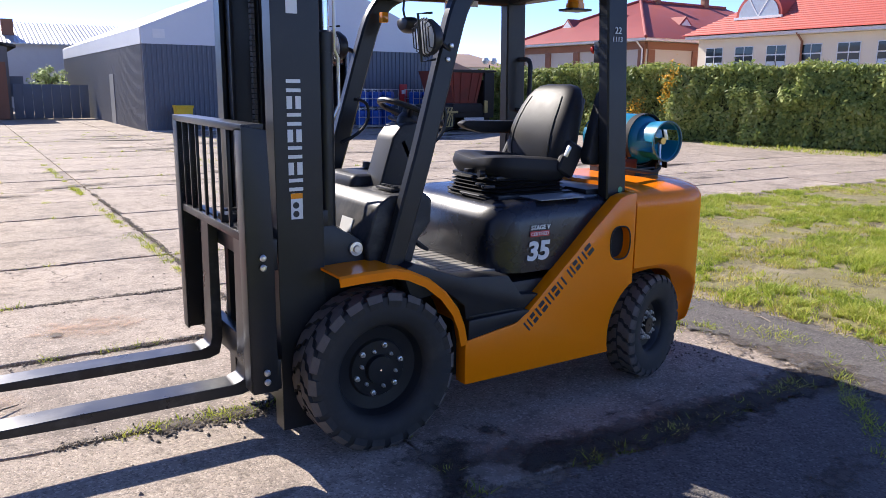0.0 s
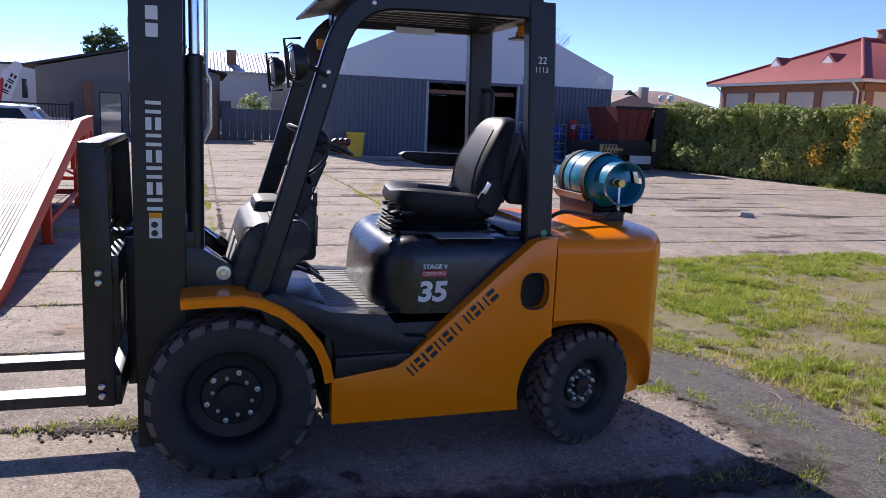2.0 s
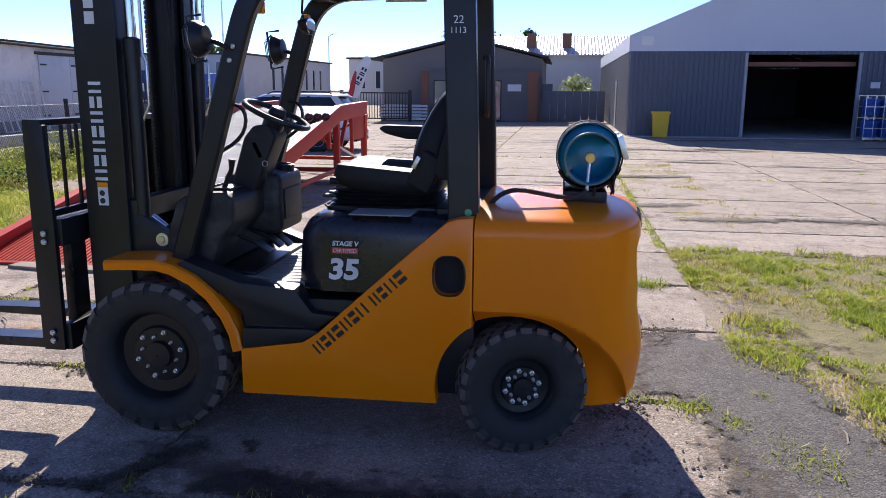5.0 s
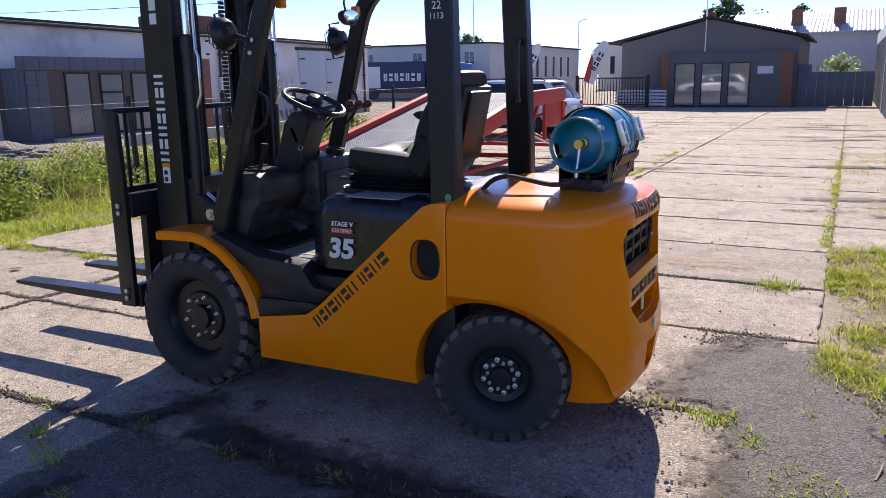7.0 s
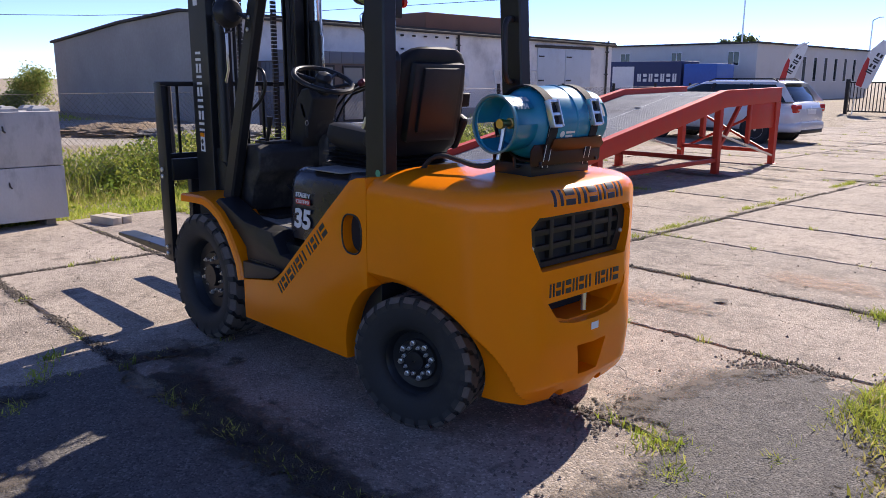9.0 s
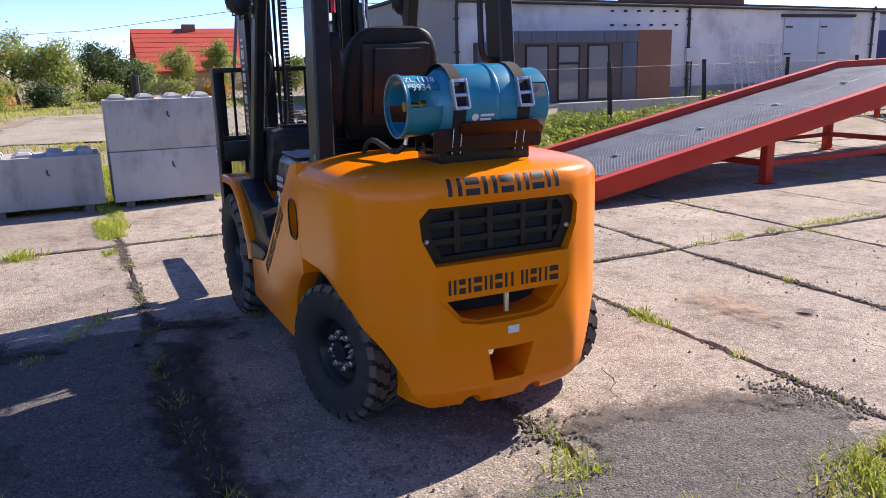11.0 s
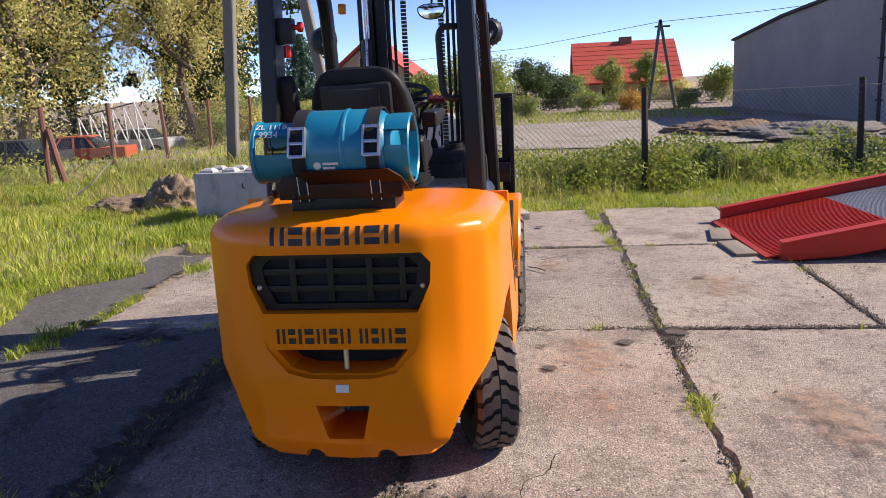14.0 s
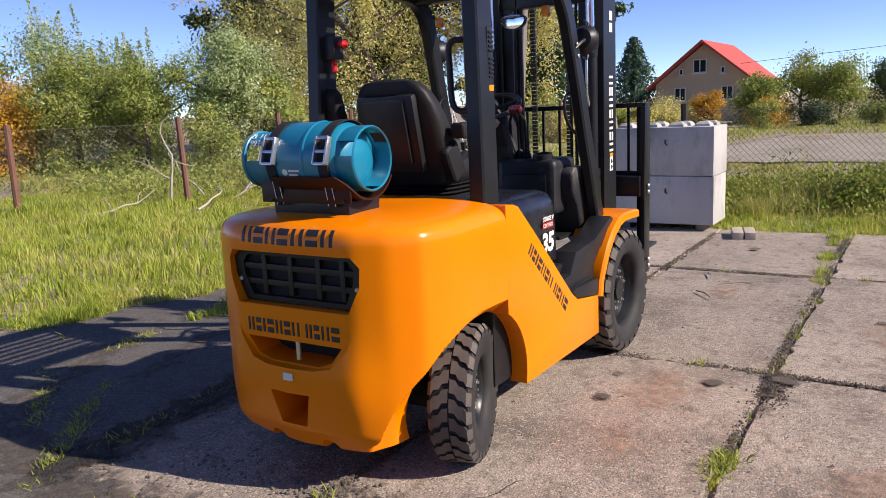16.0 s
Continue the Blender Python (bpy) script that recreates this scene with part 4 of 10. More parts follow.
def warehouse():
    w = thing("warehouse", "long grey stained rendered warehouse with dark clad entrance", "building", (-18, 10, 0))
    xf, xe = -17.7, -16.4

    def falling(bm):
        """The eaves sink a little towards the far end."""
        for v in bm.verts:
            if v.co.z > 2.5:
                v.co.z -= 0.012 * (v.co.y - 9.8)
        return bm
    part("wall", falling(prism(B(), [(xf, -0.1), (xf, 3.28), (-21.5, 3.62), (-26.5, 3.45), (-34.0, 2.95), (-34.0, -0.1)], "y", 9.8, 29.2)), OLDRENDER, w, "stained grey cement render", 12)
    part("roof_edge", falling(prism(B(), [(xf + 0.12, 3.29), (xf + 0.12, 3.38), (-21.5, 3.72), (-26.5, 3.55), (-34.1, 3.05), (-34.1, 2.96), (-26.5, 3.46), (-21.5, 3.63)], "y", 9.68, 29.35)), TARROOF, w, "", 12)
    part("gutter", falling(tube(B(), [(xf + 0.16, 9.7, 3.25), (xf + 0.16, 29.3, 3.25)], 0.05, 8)), TARROOF, w)
    part("long_wall", falling(box(B(), xf - 0.05, xf + 0.006, 9.82, 29.19, -0.05, 3.24)), WHITEWASH, w, "pale stained rendered long wall")
    part("plinth", box(B(), xf + 0.007, xf + 0.05, 17.4, 29.15, -0.05, 0.38, 0.01), OLDRENDER, w, "grey cement plinth")
    for y, r in ((9.74, 0.055), (19.0, 0.05), (28.7, 0.05)):
        pipe = part("drainpipe", tube(B(), [(xf + 0.09, y, 0), (xf + 0.09, y, 3.1), (xf + 0.16, y, 3.2)], r, 8), TARROOF, w)
        for z in (0.6, 1.7, 2.7):
            part("pipe_clamp", box(B(), xf - 0.02, xf + 0.15, y - r - 0.02, y + r + 0.02, z, z + 0.05, 0.004), TARROOF, pipe)
    # dark clad entrance: a low block with a proud band of square panels and a panelled corner
    part("entrance", box(B(), xf + 0.003, xe, 10.35, 17.15, 0.0, 1.99), UMBER, w, "dark umber entrance block")
    part("fascia", box(B(), xe - 0.32, xe + 0.02, 10.28, 17.12, 1.93, 2.30, 0.008), METALWALL, w, "blue-grey band over the entrance")
    for k in range(15):
        part("clad_panel", box(B(), xe + 0.022, xe + 0.042, 10.29 + k * 0.455, 10.735 + k * 0.455, 1.94, 2.29, 0.006), METALWALL, w)
    for k in range(4):
        part("clad_panel", box(B(), xe - 0.31 - k * 0.235, xe - 0.085 - k * 0.235, 10.325, 10.345, 0.03, 1.96, 0.006), METALWALL, w)
    for j in range(5):
        for k in range(2):
            part("clad_panel", box(B(), xe + 0.004, xe + 0.03, 10.29 + k * 0.325, 10.605 + k * 0.325, 0.03 + j * 0.38, 0.40 + j * 0.38, 0.006), METALWALL, w)
    part("blue_panel", box(B(), xe + 0.004, xe + 0.03, 15.12, 15.70, 0.03, 1.92, 0.006), METALWALL, w, "blue-grey panel")
    part("brown_panel", box(B(), xe + 0.004, xe + 0.045, 15.72, 17.12, 0.03, 2.31, 0.008), RUSTPANEL, w, "rust-brown panel")
    for y, ww, hh in ((11.88, 0.84, 1.74), (13.04, 0.84, 1.72), (14.18, 0.84, 1.74)):
        window(w, "x+", (xe + 0.002, y, 0.14), ww, hh, PLASTIC, 0, 0.0, "glass_door")
    part("door_rail", box(B(), xe + 0.04, xe + 0.06, 12.66, 13.42, 1.28, 1.34, 0.004), PLASTIC, w)
    part("threshold", box(B(), xe + 0.003, xe + 0.9, 10.9, 15.2, -0.05, 0.10, 0.015), BLOCKC, w, "concrete doorstep")
    # big pale double doors
    dp = surface("pale blue-grey steel door", (0.56, 0.60, 0.63), (0.48, 0.52, 0.55), rough=0.5, scale=0.7, bump=0.05, dirt=(0.34, 0.33, 0.31), dirt_amount=0.4, dirt_scale=1.5)
    for y0, y1 in ((23.75, 25.62), (25.65, 27.5)):
        leaf = part("door_leaf", box(B(), xf + 0.01, xf + 0.06, y0, y1, 0.10, 2.78, 0.01), dp, w)
        for z in (0.5, 1.4, 2.4):
            part("hinge", box(B(), xf + 0.061, xf + 0.09, y0 + 0.05, y0 + 0.4, z, z + 0.06, 0.004), TARROOF, leaf)
    part("door_frame", box(B(), xf + 0.008, xf + 0.10, 23.58, 27.66, 2.79, 2.90, 0.01), TARROOF, w)
    rack = surface("galvanised rack", (0.78, 0.77, 0.74), rough=0.5, bump=0.05)
    for y0, tilt in ((20.9, 0.0), (22.2, 0.25)):
        ld = thing("steel_frame", "pale steel lattice frame leaning on the warehouse wall", "frame", (xf + 0.4, y0, 0.1), "frames leaning on the wall")
        for dy in (0.0, 0.35, 0.7, 1.05):
            part("upright", tube(B(), [(xf + 0.62, y0 + dy, 0.02), (xf + 0.14, y0 + dy + tilt, 1.85)], 0.035, 6), rack, ld)
        for f in (0.02, 0.25, 0.5, 0.75, 0.98):
            part("rung", tube(B(), [(xf + 0.66 - 0.48 * f, y0 + tilt * f, 0.02 + 1.83 * f), (xf + 0.66 - 0.48 * f, y0 + 1.05 + tilt * f, 0.02 + 1.83 * f)], 0.028, 6), rack, ld)
    part("meter_box", box(B(), xf + 0.007, xf + 0.16, 18.9, 19.5, 1.25, 1.72, 0.015), FRAMEW, w, "white box on the wall")
    part("meter_pipe", tube(B(), [(xf + 0.06, 19.2, 1.25), (xf + 0.06, 19.2, 0.0)], 0.025, 6), TARROOF, w)
    for z in (2.98, 2.52):
        for k in range(7):
            part("wall_bracket", box(B(), xf + 0.007, xf + 0.13, 15.6 + k * 0.56, 15.66 + k * 0.56, z - 0.03, z + 0.03), TARROOF, w)
    part("roof_unit", box(B(), xf - 3.0, xf - 0.9, 18.2, 22.6, 3.3, 3.95, 0.03), RUSTPANEL, w)
    return w


warehouse()


def house(name, label, x, y0, y1, depth, zw, zr, ridge, wall_mat, roof_over=0.5):
    """ridge 'y': the long eave faces the yard; 'x': the gable does."""
    h = thing("house", label, "house", (x, (y0 + y1) / 2, 0))
    if ridge == "y":
        part("wall", prism(B(), [(x, -0.5), (x, zw), (x - depth / 2, zr - 0.15), (x - depth, zw), (x - depth, -0.5)], "y", y0, y1), wall_mat, h)
        for sgn in (0, 1):
            xe, xo = (x + roof_over, x - depth / 2) if sgn == 0 else (x - depth - roof_over, x - depth / 2)
            rf = B()
            loft(rf, [[(xe, yy, zw - 0.22), (xe, yy, zw - 0.08), (xo, yy, zr + 0.14), (xo, yy, zr)] for yy in (y0 - 0.35, y1 + 0.35)])
            rp = part("roof", rf, REDROOF, h, "red metal tile roof")
            if sgn == 0:
                for k in range(9):
                    f = k / 9
                    part("tile_course", box(B(), 0, 0.03, y0 - 0.34, y1 + 0.34, 0, 0.005, 0, Matrix.Translation((xe + (xo - xe) * f, 0, zw - 0.075 + (zr + 0.14 - zw + 0.08) * f))), REDROOF, rp)
    else:
        ym = (y0 + y1) / 2 - 0.0
        part("wall", prism(B(), [(y0, -0.5), (y0, zw), (ym, zr - 0.1), (y1, zw), (y1, -0.5)], "x", x - depth, x), wall_mat, h)
        for sgn in (-1, 1):
            ye = y0 - 0.4 if sgn < 0 else y1 + 0.4
            zl = zw - 0.30
            rf = B()
            loft(rf, [[(xx, ye, zl), (xx, ye, zl + 0.14), (xx, ym, zr + 0.14), (xx, ym, zr)] for xx in (x + 0.5, x - depth - 0.4)])
            part("roof", rf, REDROOF, h, "red tile roof")
    return h


def houses():
    h = house("house", "cream house with a red metal roof behind the meadow", -48.0, 3.4, 9.6, 7.0, 1.35, 3.85, "y", CREAM)
    window(h, "x+", (-47.98, 5.1, 0.3), 0.6, 0.7, FRAMEW, 1, 0.0)
    window(h, "x+", (-47.98, 7.8, 0.3), 0.6, 0.7, FRAMEW, 1, 0.0)
    part("chimney", box(B(), -51.9, -51.2, 6.3, 7.1, 3.6, 4.25), RUSTPANEL, h)
    h = house("house", "yellow-brown gabled house with a red roof and balcony", -40.0, -11.35, -6.2, 7.0, 2.1, 4.2, "x", CREAM)
    for y, z, ww, hh in ((-10.0, 1.15, 0.62, 0.72), (-7.5, 1.15, 0.62, 0.72), (-8.95, 2.62, 0.72, 0.72), (-9.95, 2.55, 0.22, 0.34), (-7.75, 2.55, 0.22, 0.34)):
        wi = window(h, "x+", (-39.98, y, z), ww, hh, FRAMEW, 1 if ww > 0.3 else 0, 0.0)
        part("sill", box(B(), -39.978, -39.86, y - ww / 2 - 0.06, y + ww / 2 + 0.06, z - 0.06, z - 0.003), FRAMEW, wi)
    part("annex", box(B(), -44.0, -40.6, -6.19, -5.0, -0.5, 1.7), CREAM, h)
    bal = part("balcony", box(B(), -42.5, -40.2, -5.9, -4.6, 0.62, 0.72), REDROOF, h, "red balcony slab")
    for k in range(8):
        part("baluster", box(B(), -40.24, -40.2, -5.85 + k * 0.17, -5.80 + k * 0.17, 0.721, 1.1), REDROOF, bal)
    # low roofs beyond the hedge
    slate = surface("dark slate roof", (0.075, 0.078, 0.095), (0.055, 0.058, 0.072), rough=0.7, scale=0.8, fine=10, bump=0.2)
    clay = surface("old brown tile roof", (0.36, 0.255, 0.20), (0.27, 0.19, 0.15), rough=0.75, scale=0.8, fine=10, bump=0.2)
    far = thing("house", "far white house with a dark slate roof", "house", (38, 60, 0))
    part("wall", prism(B(), [(34.2, 0.0), (34.2, 2.4), (36.6, 4.35), (39.6, 2.4), (39.6, 0.0)], "y", 60.0, 69.0), PALERENDER, far)
    for xa, xb in ((33.9, 36.6), (40.0, 36.6)):
        rf = B()
        loft(rf, [[(xa, y, 2.25), (xa, y, 2.40), (xb, y, 4.62), (xb, y, 4.46)] for y in (59.7 if xa > 36 else 59.6, 69.2)])
        part("roof", rf, slate, far, "dark slate roof")
    part("chimney", box(B(), 38.9, 39.6, 61.5, 62.2, 3.2, 5.0, 0.02), OLDRENDER, far)
    far = thing("house", "far house with a brown tiled roof", "house", (43, 64, 0))
    part("wall", box(B(), 39.7, 47.0, 62.5, 72.0, 0, 3.5), PALERENDER, far)
    part("roof", loft(B(), [[(39.4, 62.0, 3.5), (47.4, 62.0, 3.5), (47.4, 72.4, 3.5), (39.4, 72.4, 3.5)], [(42.0, 66.9, 4.95), (45.0, 66.9, 4.95), (45.0, 67.4, 4.95), (42.0, 67.4, 4.95)]]), clay, far, "old brown tile roof")
    far = thing("house", "low far house with a weathered brown roof", "house", (27, 44, 0))
    part("wall", box(B(), 23.4, 27.2, 40.0, 47.0, 0, 2.6), PALERENDER, far)
    part("roof", prism(B(), [(23.0, 2.55), (25.2, 3.35), (27.6, 2.55)], "y", 39.6, 47.4), clay, far)
    # large red-roofed building behind the hedge
    b = thing("public_building", "cream building with brown piers and a large red hipped roof", "building", (48, 45, 0))
    x = 45.0
    ya, yb, yr = 41.9, 58.0, 50.2
    wallm = surface("beige render panel", (0.60, 0.55, 0.47), (0.50, 0.46, 0.39), rough=0.85, scale=0.4, fine=9, bump=0.1)
    part("wall", box(B(), x, x + 22, ya, yb, 0, 5.2), wallm, b)
    for k in range(5):
        y = ya + 0.35 + k * (yb - ya - 0.7) / 4
        part("pier", box(B(), x - 0.14, x - 0.002, y - 0.35, y + 0.35, 0, 4.6), RUSTPANEL, b)
    for k in range(4):
        xx = x + 0.2 + k * 5.0
        part("pier", box(B(), xx, xx + 0.7, ya - 0.14, ya - 0.002, 0, 4.6), RUSTPANEL, b)
    part("band", box(B(), x - 0.16, x - 0.003, ya, yb, 4.62, 5.18), RUSTPANEL, b)
    part("band", box(B(), x, x + 22, ya - 0.16, ya - 0.003, 4.62, 5.18), RUSTPANEL, b)
    part("gutter", box(B(), x - 1.0, x + 22.6, ya - 0.9, yb + 0.9, 5.22, 5.42), FRAMEW, b)
    for k, (px, py) in enumerate(((x - 0.25, ya + 0.15), (x - 0.25, yb - 0.4))):
        part("downpipe", tube(B(), [(px - 0.7, py, 5.25), (px, py, 4.6), (px, py, 0)], 0.07, 8), FRAMEW, b, "pale rain pipe")
    rf = B()
    loft(rf, [[(x - 1.1, ya - 1.0, 5.42), (x + 23, ya - 1.0, 5.42), (x + 23, yb + 1.0, 5.42), (x - 1.1, yb + 1.0, 5.42)],
              [(x + 7.5, yr - 0.05, 9.3), (x + 19, yr - 0.05, 9.3), (x + 19, yr + 0.05, 9.3), (x + 7.5, yr + 0.05, 9.3)]])
    roof = part("roof", rf, DARKREDROOF, b, "dark red tile hipped roof")
    for a, c in (((x - 1.05, ya - 0.95, 5.5), (x + 7.5, yr, 9.38)), ((x + 7.5, yr, 9.38), (x + 19, yr, 9.38)), ((x - 1.05, yb + 0.95, 5.5), (x + 7.5, yr, 9.38))):
        part("ridge_tiles", tube(B(), [a, c], 0.13, 8), DARKREDROOF, roof)
    def dormer(px, py, pz, along):
        dm = B()
        if along == "x":
            prism(dm, [(py - 0.9, pz), (py + 0.9, pz), (py, pz + 0.85)], "x", px, px + 2.4)
            face = prism(B(), [(py - 0.62, pz + 0.05), (py + 0.62, pz + 0.05), (py, pz + 0.62)], "x", px - 0.05, px - 0.004)
        else:
            prism(dm, [(px - 0.9, pz), (px + 0.9, pz), (px, pz + 0.85)], "y", py, py + 2.4)
            face = prism(B(), [(px - 0.62, pz + 0.05), (px + 0.62, pz + 0.05), (px, pz + 0.62)], "y", py - 0.05, py - 0.004)
        d = part("dormer", dm, DARKREDROOF, roof, "small pointed roof dormer with a white face")
        d.data.materials.append(FRAMEW)
        part("dormer_face", face, FRAMEW, b)
    for py in (54.2, 48.2):
        dormer(x + 2.4, py, 6.95, "x")
    dormer(x + 7.0, ya + 2.4, 6.75, "y")
    for px in (x + 9.5, x + 16.0):
        part("chimney", box(B(), px - 0.28, px + 0.28, yr - 0.28, yr + 0.28, 9.0, 10.1, 0.02), RUSTPANEL, roof)
        part("chimney_cap", box(B(), px - 0.38, px + 0.38, yr - 0.38, yr + 0.38, 10.1, 10.25, 0.02), DARKREDROOF, b)
    w2 = thing("public_building", "cream wing with white windows and a red roof", "building", (44, 30, 0))
    x2 = 43.0
    cream = surface("warm cream render", (0.80, 0.70, 0.53), (0.70, 0.61, 0.46), rough=0.85, scale=0.4, fine=10, bump=0.1)
    brightred = surface("bright red metal tiles", (0.50, 0.090, 0.055), (0.40, 0.070, 0.045), rough=0.5, scale=0.9, fine=10, bump=0.1)
    part("wall", box(B(), x2, x2 + 20, 6.0, 35.0, 0, 4.9), cream, w2)
    part("gutter", box(B(), x2 - 0.7, x2 + 20.6, 5.4, 35.6, 4.92, 5.12), FRAMEW, w2)
    rows = []
    n = 32
    for k in range(n + 1):
        for q in (0.0, 0.92):
            f = min(1.0, (k + q) / (n + 0.92))
            lift = 0.05 if q == 0.0 else 0.0
            rows.append([(x2 - 0.9 + 8.4 * f, 5.0 + 8 * f, 5.12 + 5.1 * f + lift), (x2 + 21 - 8 * f, 5.0 + 8 * f, 5.12 + 5.1 * f + lift), (x2 + 21 - 8 * f, 35.9 - 7.8 * f, 5.12 + 5.1 * f + lift), (x2 - 0.9 + 8.4 * f, 35.9 - 7.8 * f, 5.12 + 5.1 * f + lift)])
    part("roof", loft(B(), rows), brightred, w2, "red metal tile roof in stepped courses", 20)
    part("downpipe", tube(B(), [(x2 - 0.7, 27.0, 5.0), (x2 - 0.1, 27.0, 4.5), (x2 - 0.1, 27.0, 0)], 0.07, 8), RUSTPANEL, w2, "brown rain pipe")
    for k in range(12):
        wy = 33.6 - k * 2.4
        wi = window(w2, "x-", (x2, wy, 2.35), 1.45, 2.0, FRAMEW, 1, 0.0)
        part("transom", box(B(), x2 - 0.028, x2 - 0.014, wy - 0.70, wy + 0.70, 3.72, 3.80), FRAMEW, wi)
        for dy in (-0.36, 0.36):
            part("curtain", box(B(), x2 - 0.0155, x2 - 0.0125, wy + dy - 0.28, wy + dy + 0.28, 2.42, 3.35), surface("pale blue-white blind", (0.55, 0.62, 0.68), rough=0.6, bump=0.02) if k == 0 and dy < 0 else bpy.data.materials["pale blue-white blind"], wi)
    for y in (30.9, 17.0):
        arch = [(y + 1.75 * math.cos(a), 6.25 + 1.55 * math.sin(a)) for a in (math.pi * (1 - k / 14) for k in range(15))]
        lun = B()
        prism(lun, arch, "x", x2 + 0.75, x2 + 4.2)
        ln = part("arched_dormer", lun, brightred, w2, "arched dormer with a half-round window")
        # the sky's reflection is painted into this pane's pale blue-grey
        part("pane", prism(B(), [(y + (p - y) * 0.86, 6.27 + (q - 6.25) * 0.84) for p, q in arch], "x", x2 + 0.70, x2 + 0.745), surface("sky-lit pane %d" % y, (0.42, 0.48, 0.52), rough=0.15, bump=0.0), ln)
        for a in (1.05, 2.09):
            part("glazing_bar", bar(B(), [(x2 + 0.69, y, 6.27), (x2 + 0.69, y + 1.5 * math.cos(a), 6.27 + 1.3 * math.sin(a))], (1, 0, 0), 0.03, 0.07), FRAMEW, ln)
        part("dormer_sill", box(B(), x2 + 0.60, x2 + 0.74, y - 1.8, y + 1.8, 6.10, 6.26), FRAMEW, ln)


houses()

# ---- slabs of the yard ----
YS = [-2.40, -1.13, 0.15, 1.45, 2.75, 4.13, 5.50] + [5.50 + 1.40 * k for k in range(1, 23)]
XS = [-7.4, -4.55, -2.36, 0.12, 2.95, 5.85, 8.75, 11.65, 14.55, 17.4]


def slab_mesh(w, d, seed):
    """A cast slab with a worn, slightly wandering edge; its top is at z = 0, its middle at the origin."""
    rnd = random.Random(seed)
    t, e = 0.06, 0.006
    rim = []
    for a, b, n in (((-w / 2, -d / 2), (w / 2, -d / 2), 30), ((w / 2, -d / 2), (w / 2, d / 2), 16), ((w / 2, d / 2), (-w / 2, d / 2), 30), ((-w / 2, d / 2), (-w / 2, -d / 2), 16)):
        for k in range(n):
            f = k / n
            x = a[0] + (b[0] - a[0]) * f
            y = a[1] + (b[1] - a[1]) * f
            rim.append((x - math.copysign(0.004 + rnd.uniform(0, 0.014) + (rnd.uniform(0.01, 0.03) if rnd.random() < 0.12 else 0), x), y - math.copysign(0.004 + rnd.uniform(0, 0.014) + (rnd.uniform(0.01, 0.03) if rnd.random() < 0.12 else 0), y)))
    vs = [(x, y, -t) for x, y in rim] + [(x, y, -e) for x, y in rim] + [(x * (1 - 0.008 / w * 2), y * (1 - 0.008 / d * 2), 0.0) for x, y in rim]
    n = len(rim)
    fs = []
    for r in range(2):
        for i in range(n):
            fs.append((r * n + i, r * n + (i + 1) % n, (r + 1) * n + (i + 1) % n, (r + 1) * n + i))
    fs.append(tuple(2 * n + i for i in range(n)))
    return raw("slab", vs, fs, CONCRETE)


def yard():
    yd = thing("pavement", "old concrete road slabs with grassy joints", "pavement", (0, 0, -0.06), kind="structure")
    rnd = random.Random(11)
    sizes = {}
    for i in range(len(XS) - 1):
        for j in range(len(YS) - 1):
            x0, x1, y0, y1 = XS[i], XS[i + 1], YS[j], YS[j + 1]
            if i == 0 and y0 < 9.0:
                continue
            if (x0 > 2.9 and y1 < 4.6) or (x0 > 0.0 and y1 < -1.0):
                continue
            key = (round(x1 - x0, 2), round(y1 - y0, 2))
            if key not in sizes:
                sizes[key] = [slab_mesh(key[0], key[1], 100 + len(sizes) * 7 + k) for k in range(4)]
            ob = new("slab", rnd.choice(sizes[key]))
            ob.parent = yd
            ob.matrix_parent_inverse = yd.matrix_basis.inverted()
            ob.matrix_basis = pose((x0 + x1) / 2, (y0 + y1) / 2, rnd.uniform(-0.007, 0.003), rnd.uniform(-0.15, 0.15), rnd.uniform(-0.10, 0.10), rnd.choice((0, 180)) + rnd.uniform(-0.25, 0.25))


yard()


# ---- the forklift truck; it faces -x, its middle line is y = 0, its front axle at x = 0 ----
ARCH_X, ARCH_Z, ARCH_R = 1.66, 0.30, 0.335


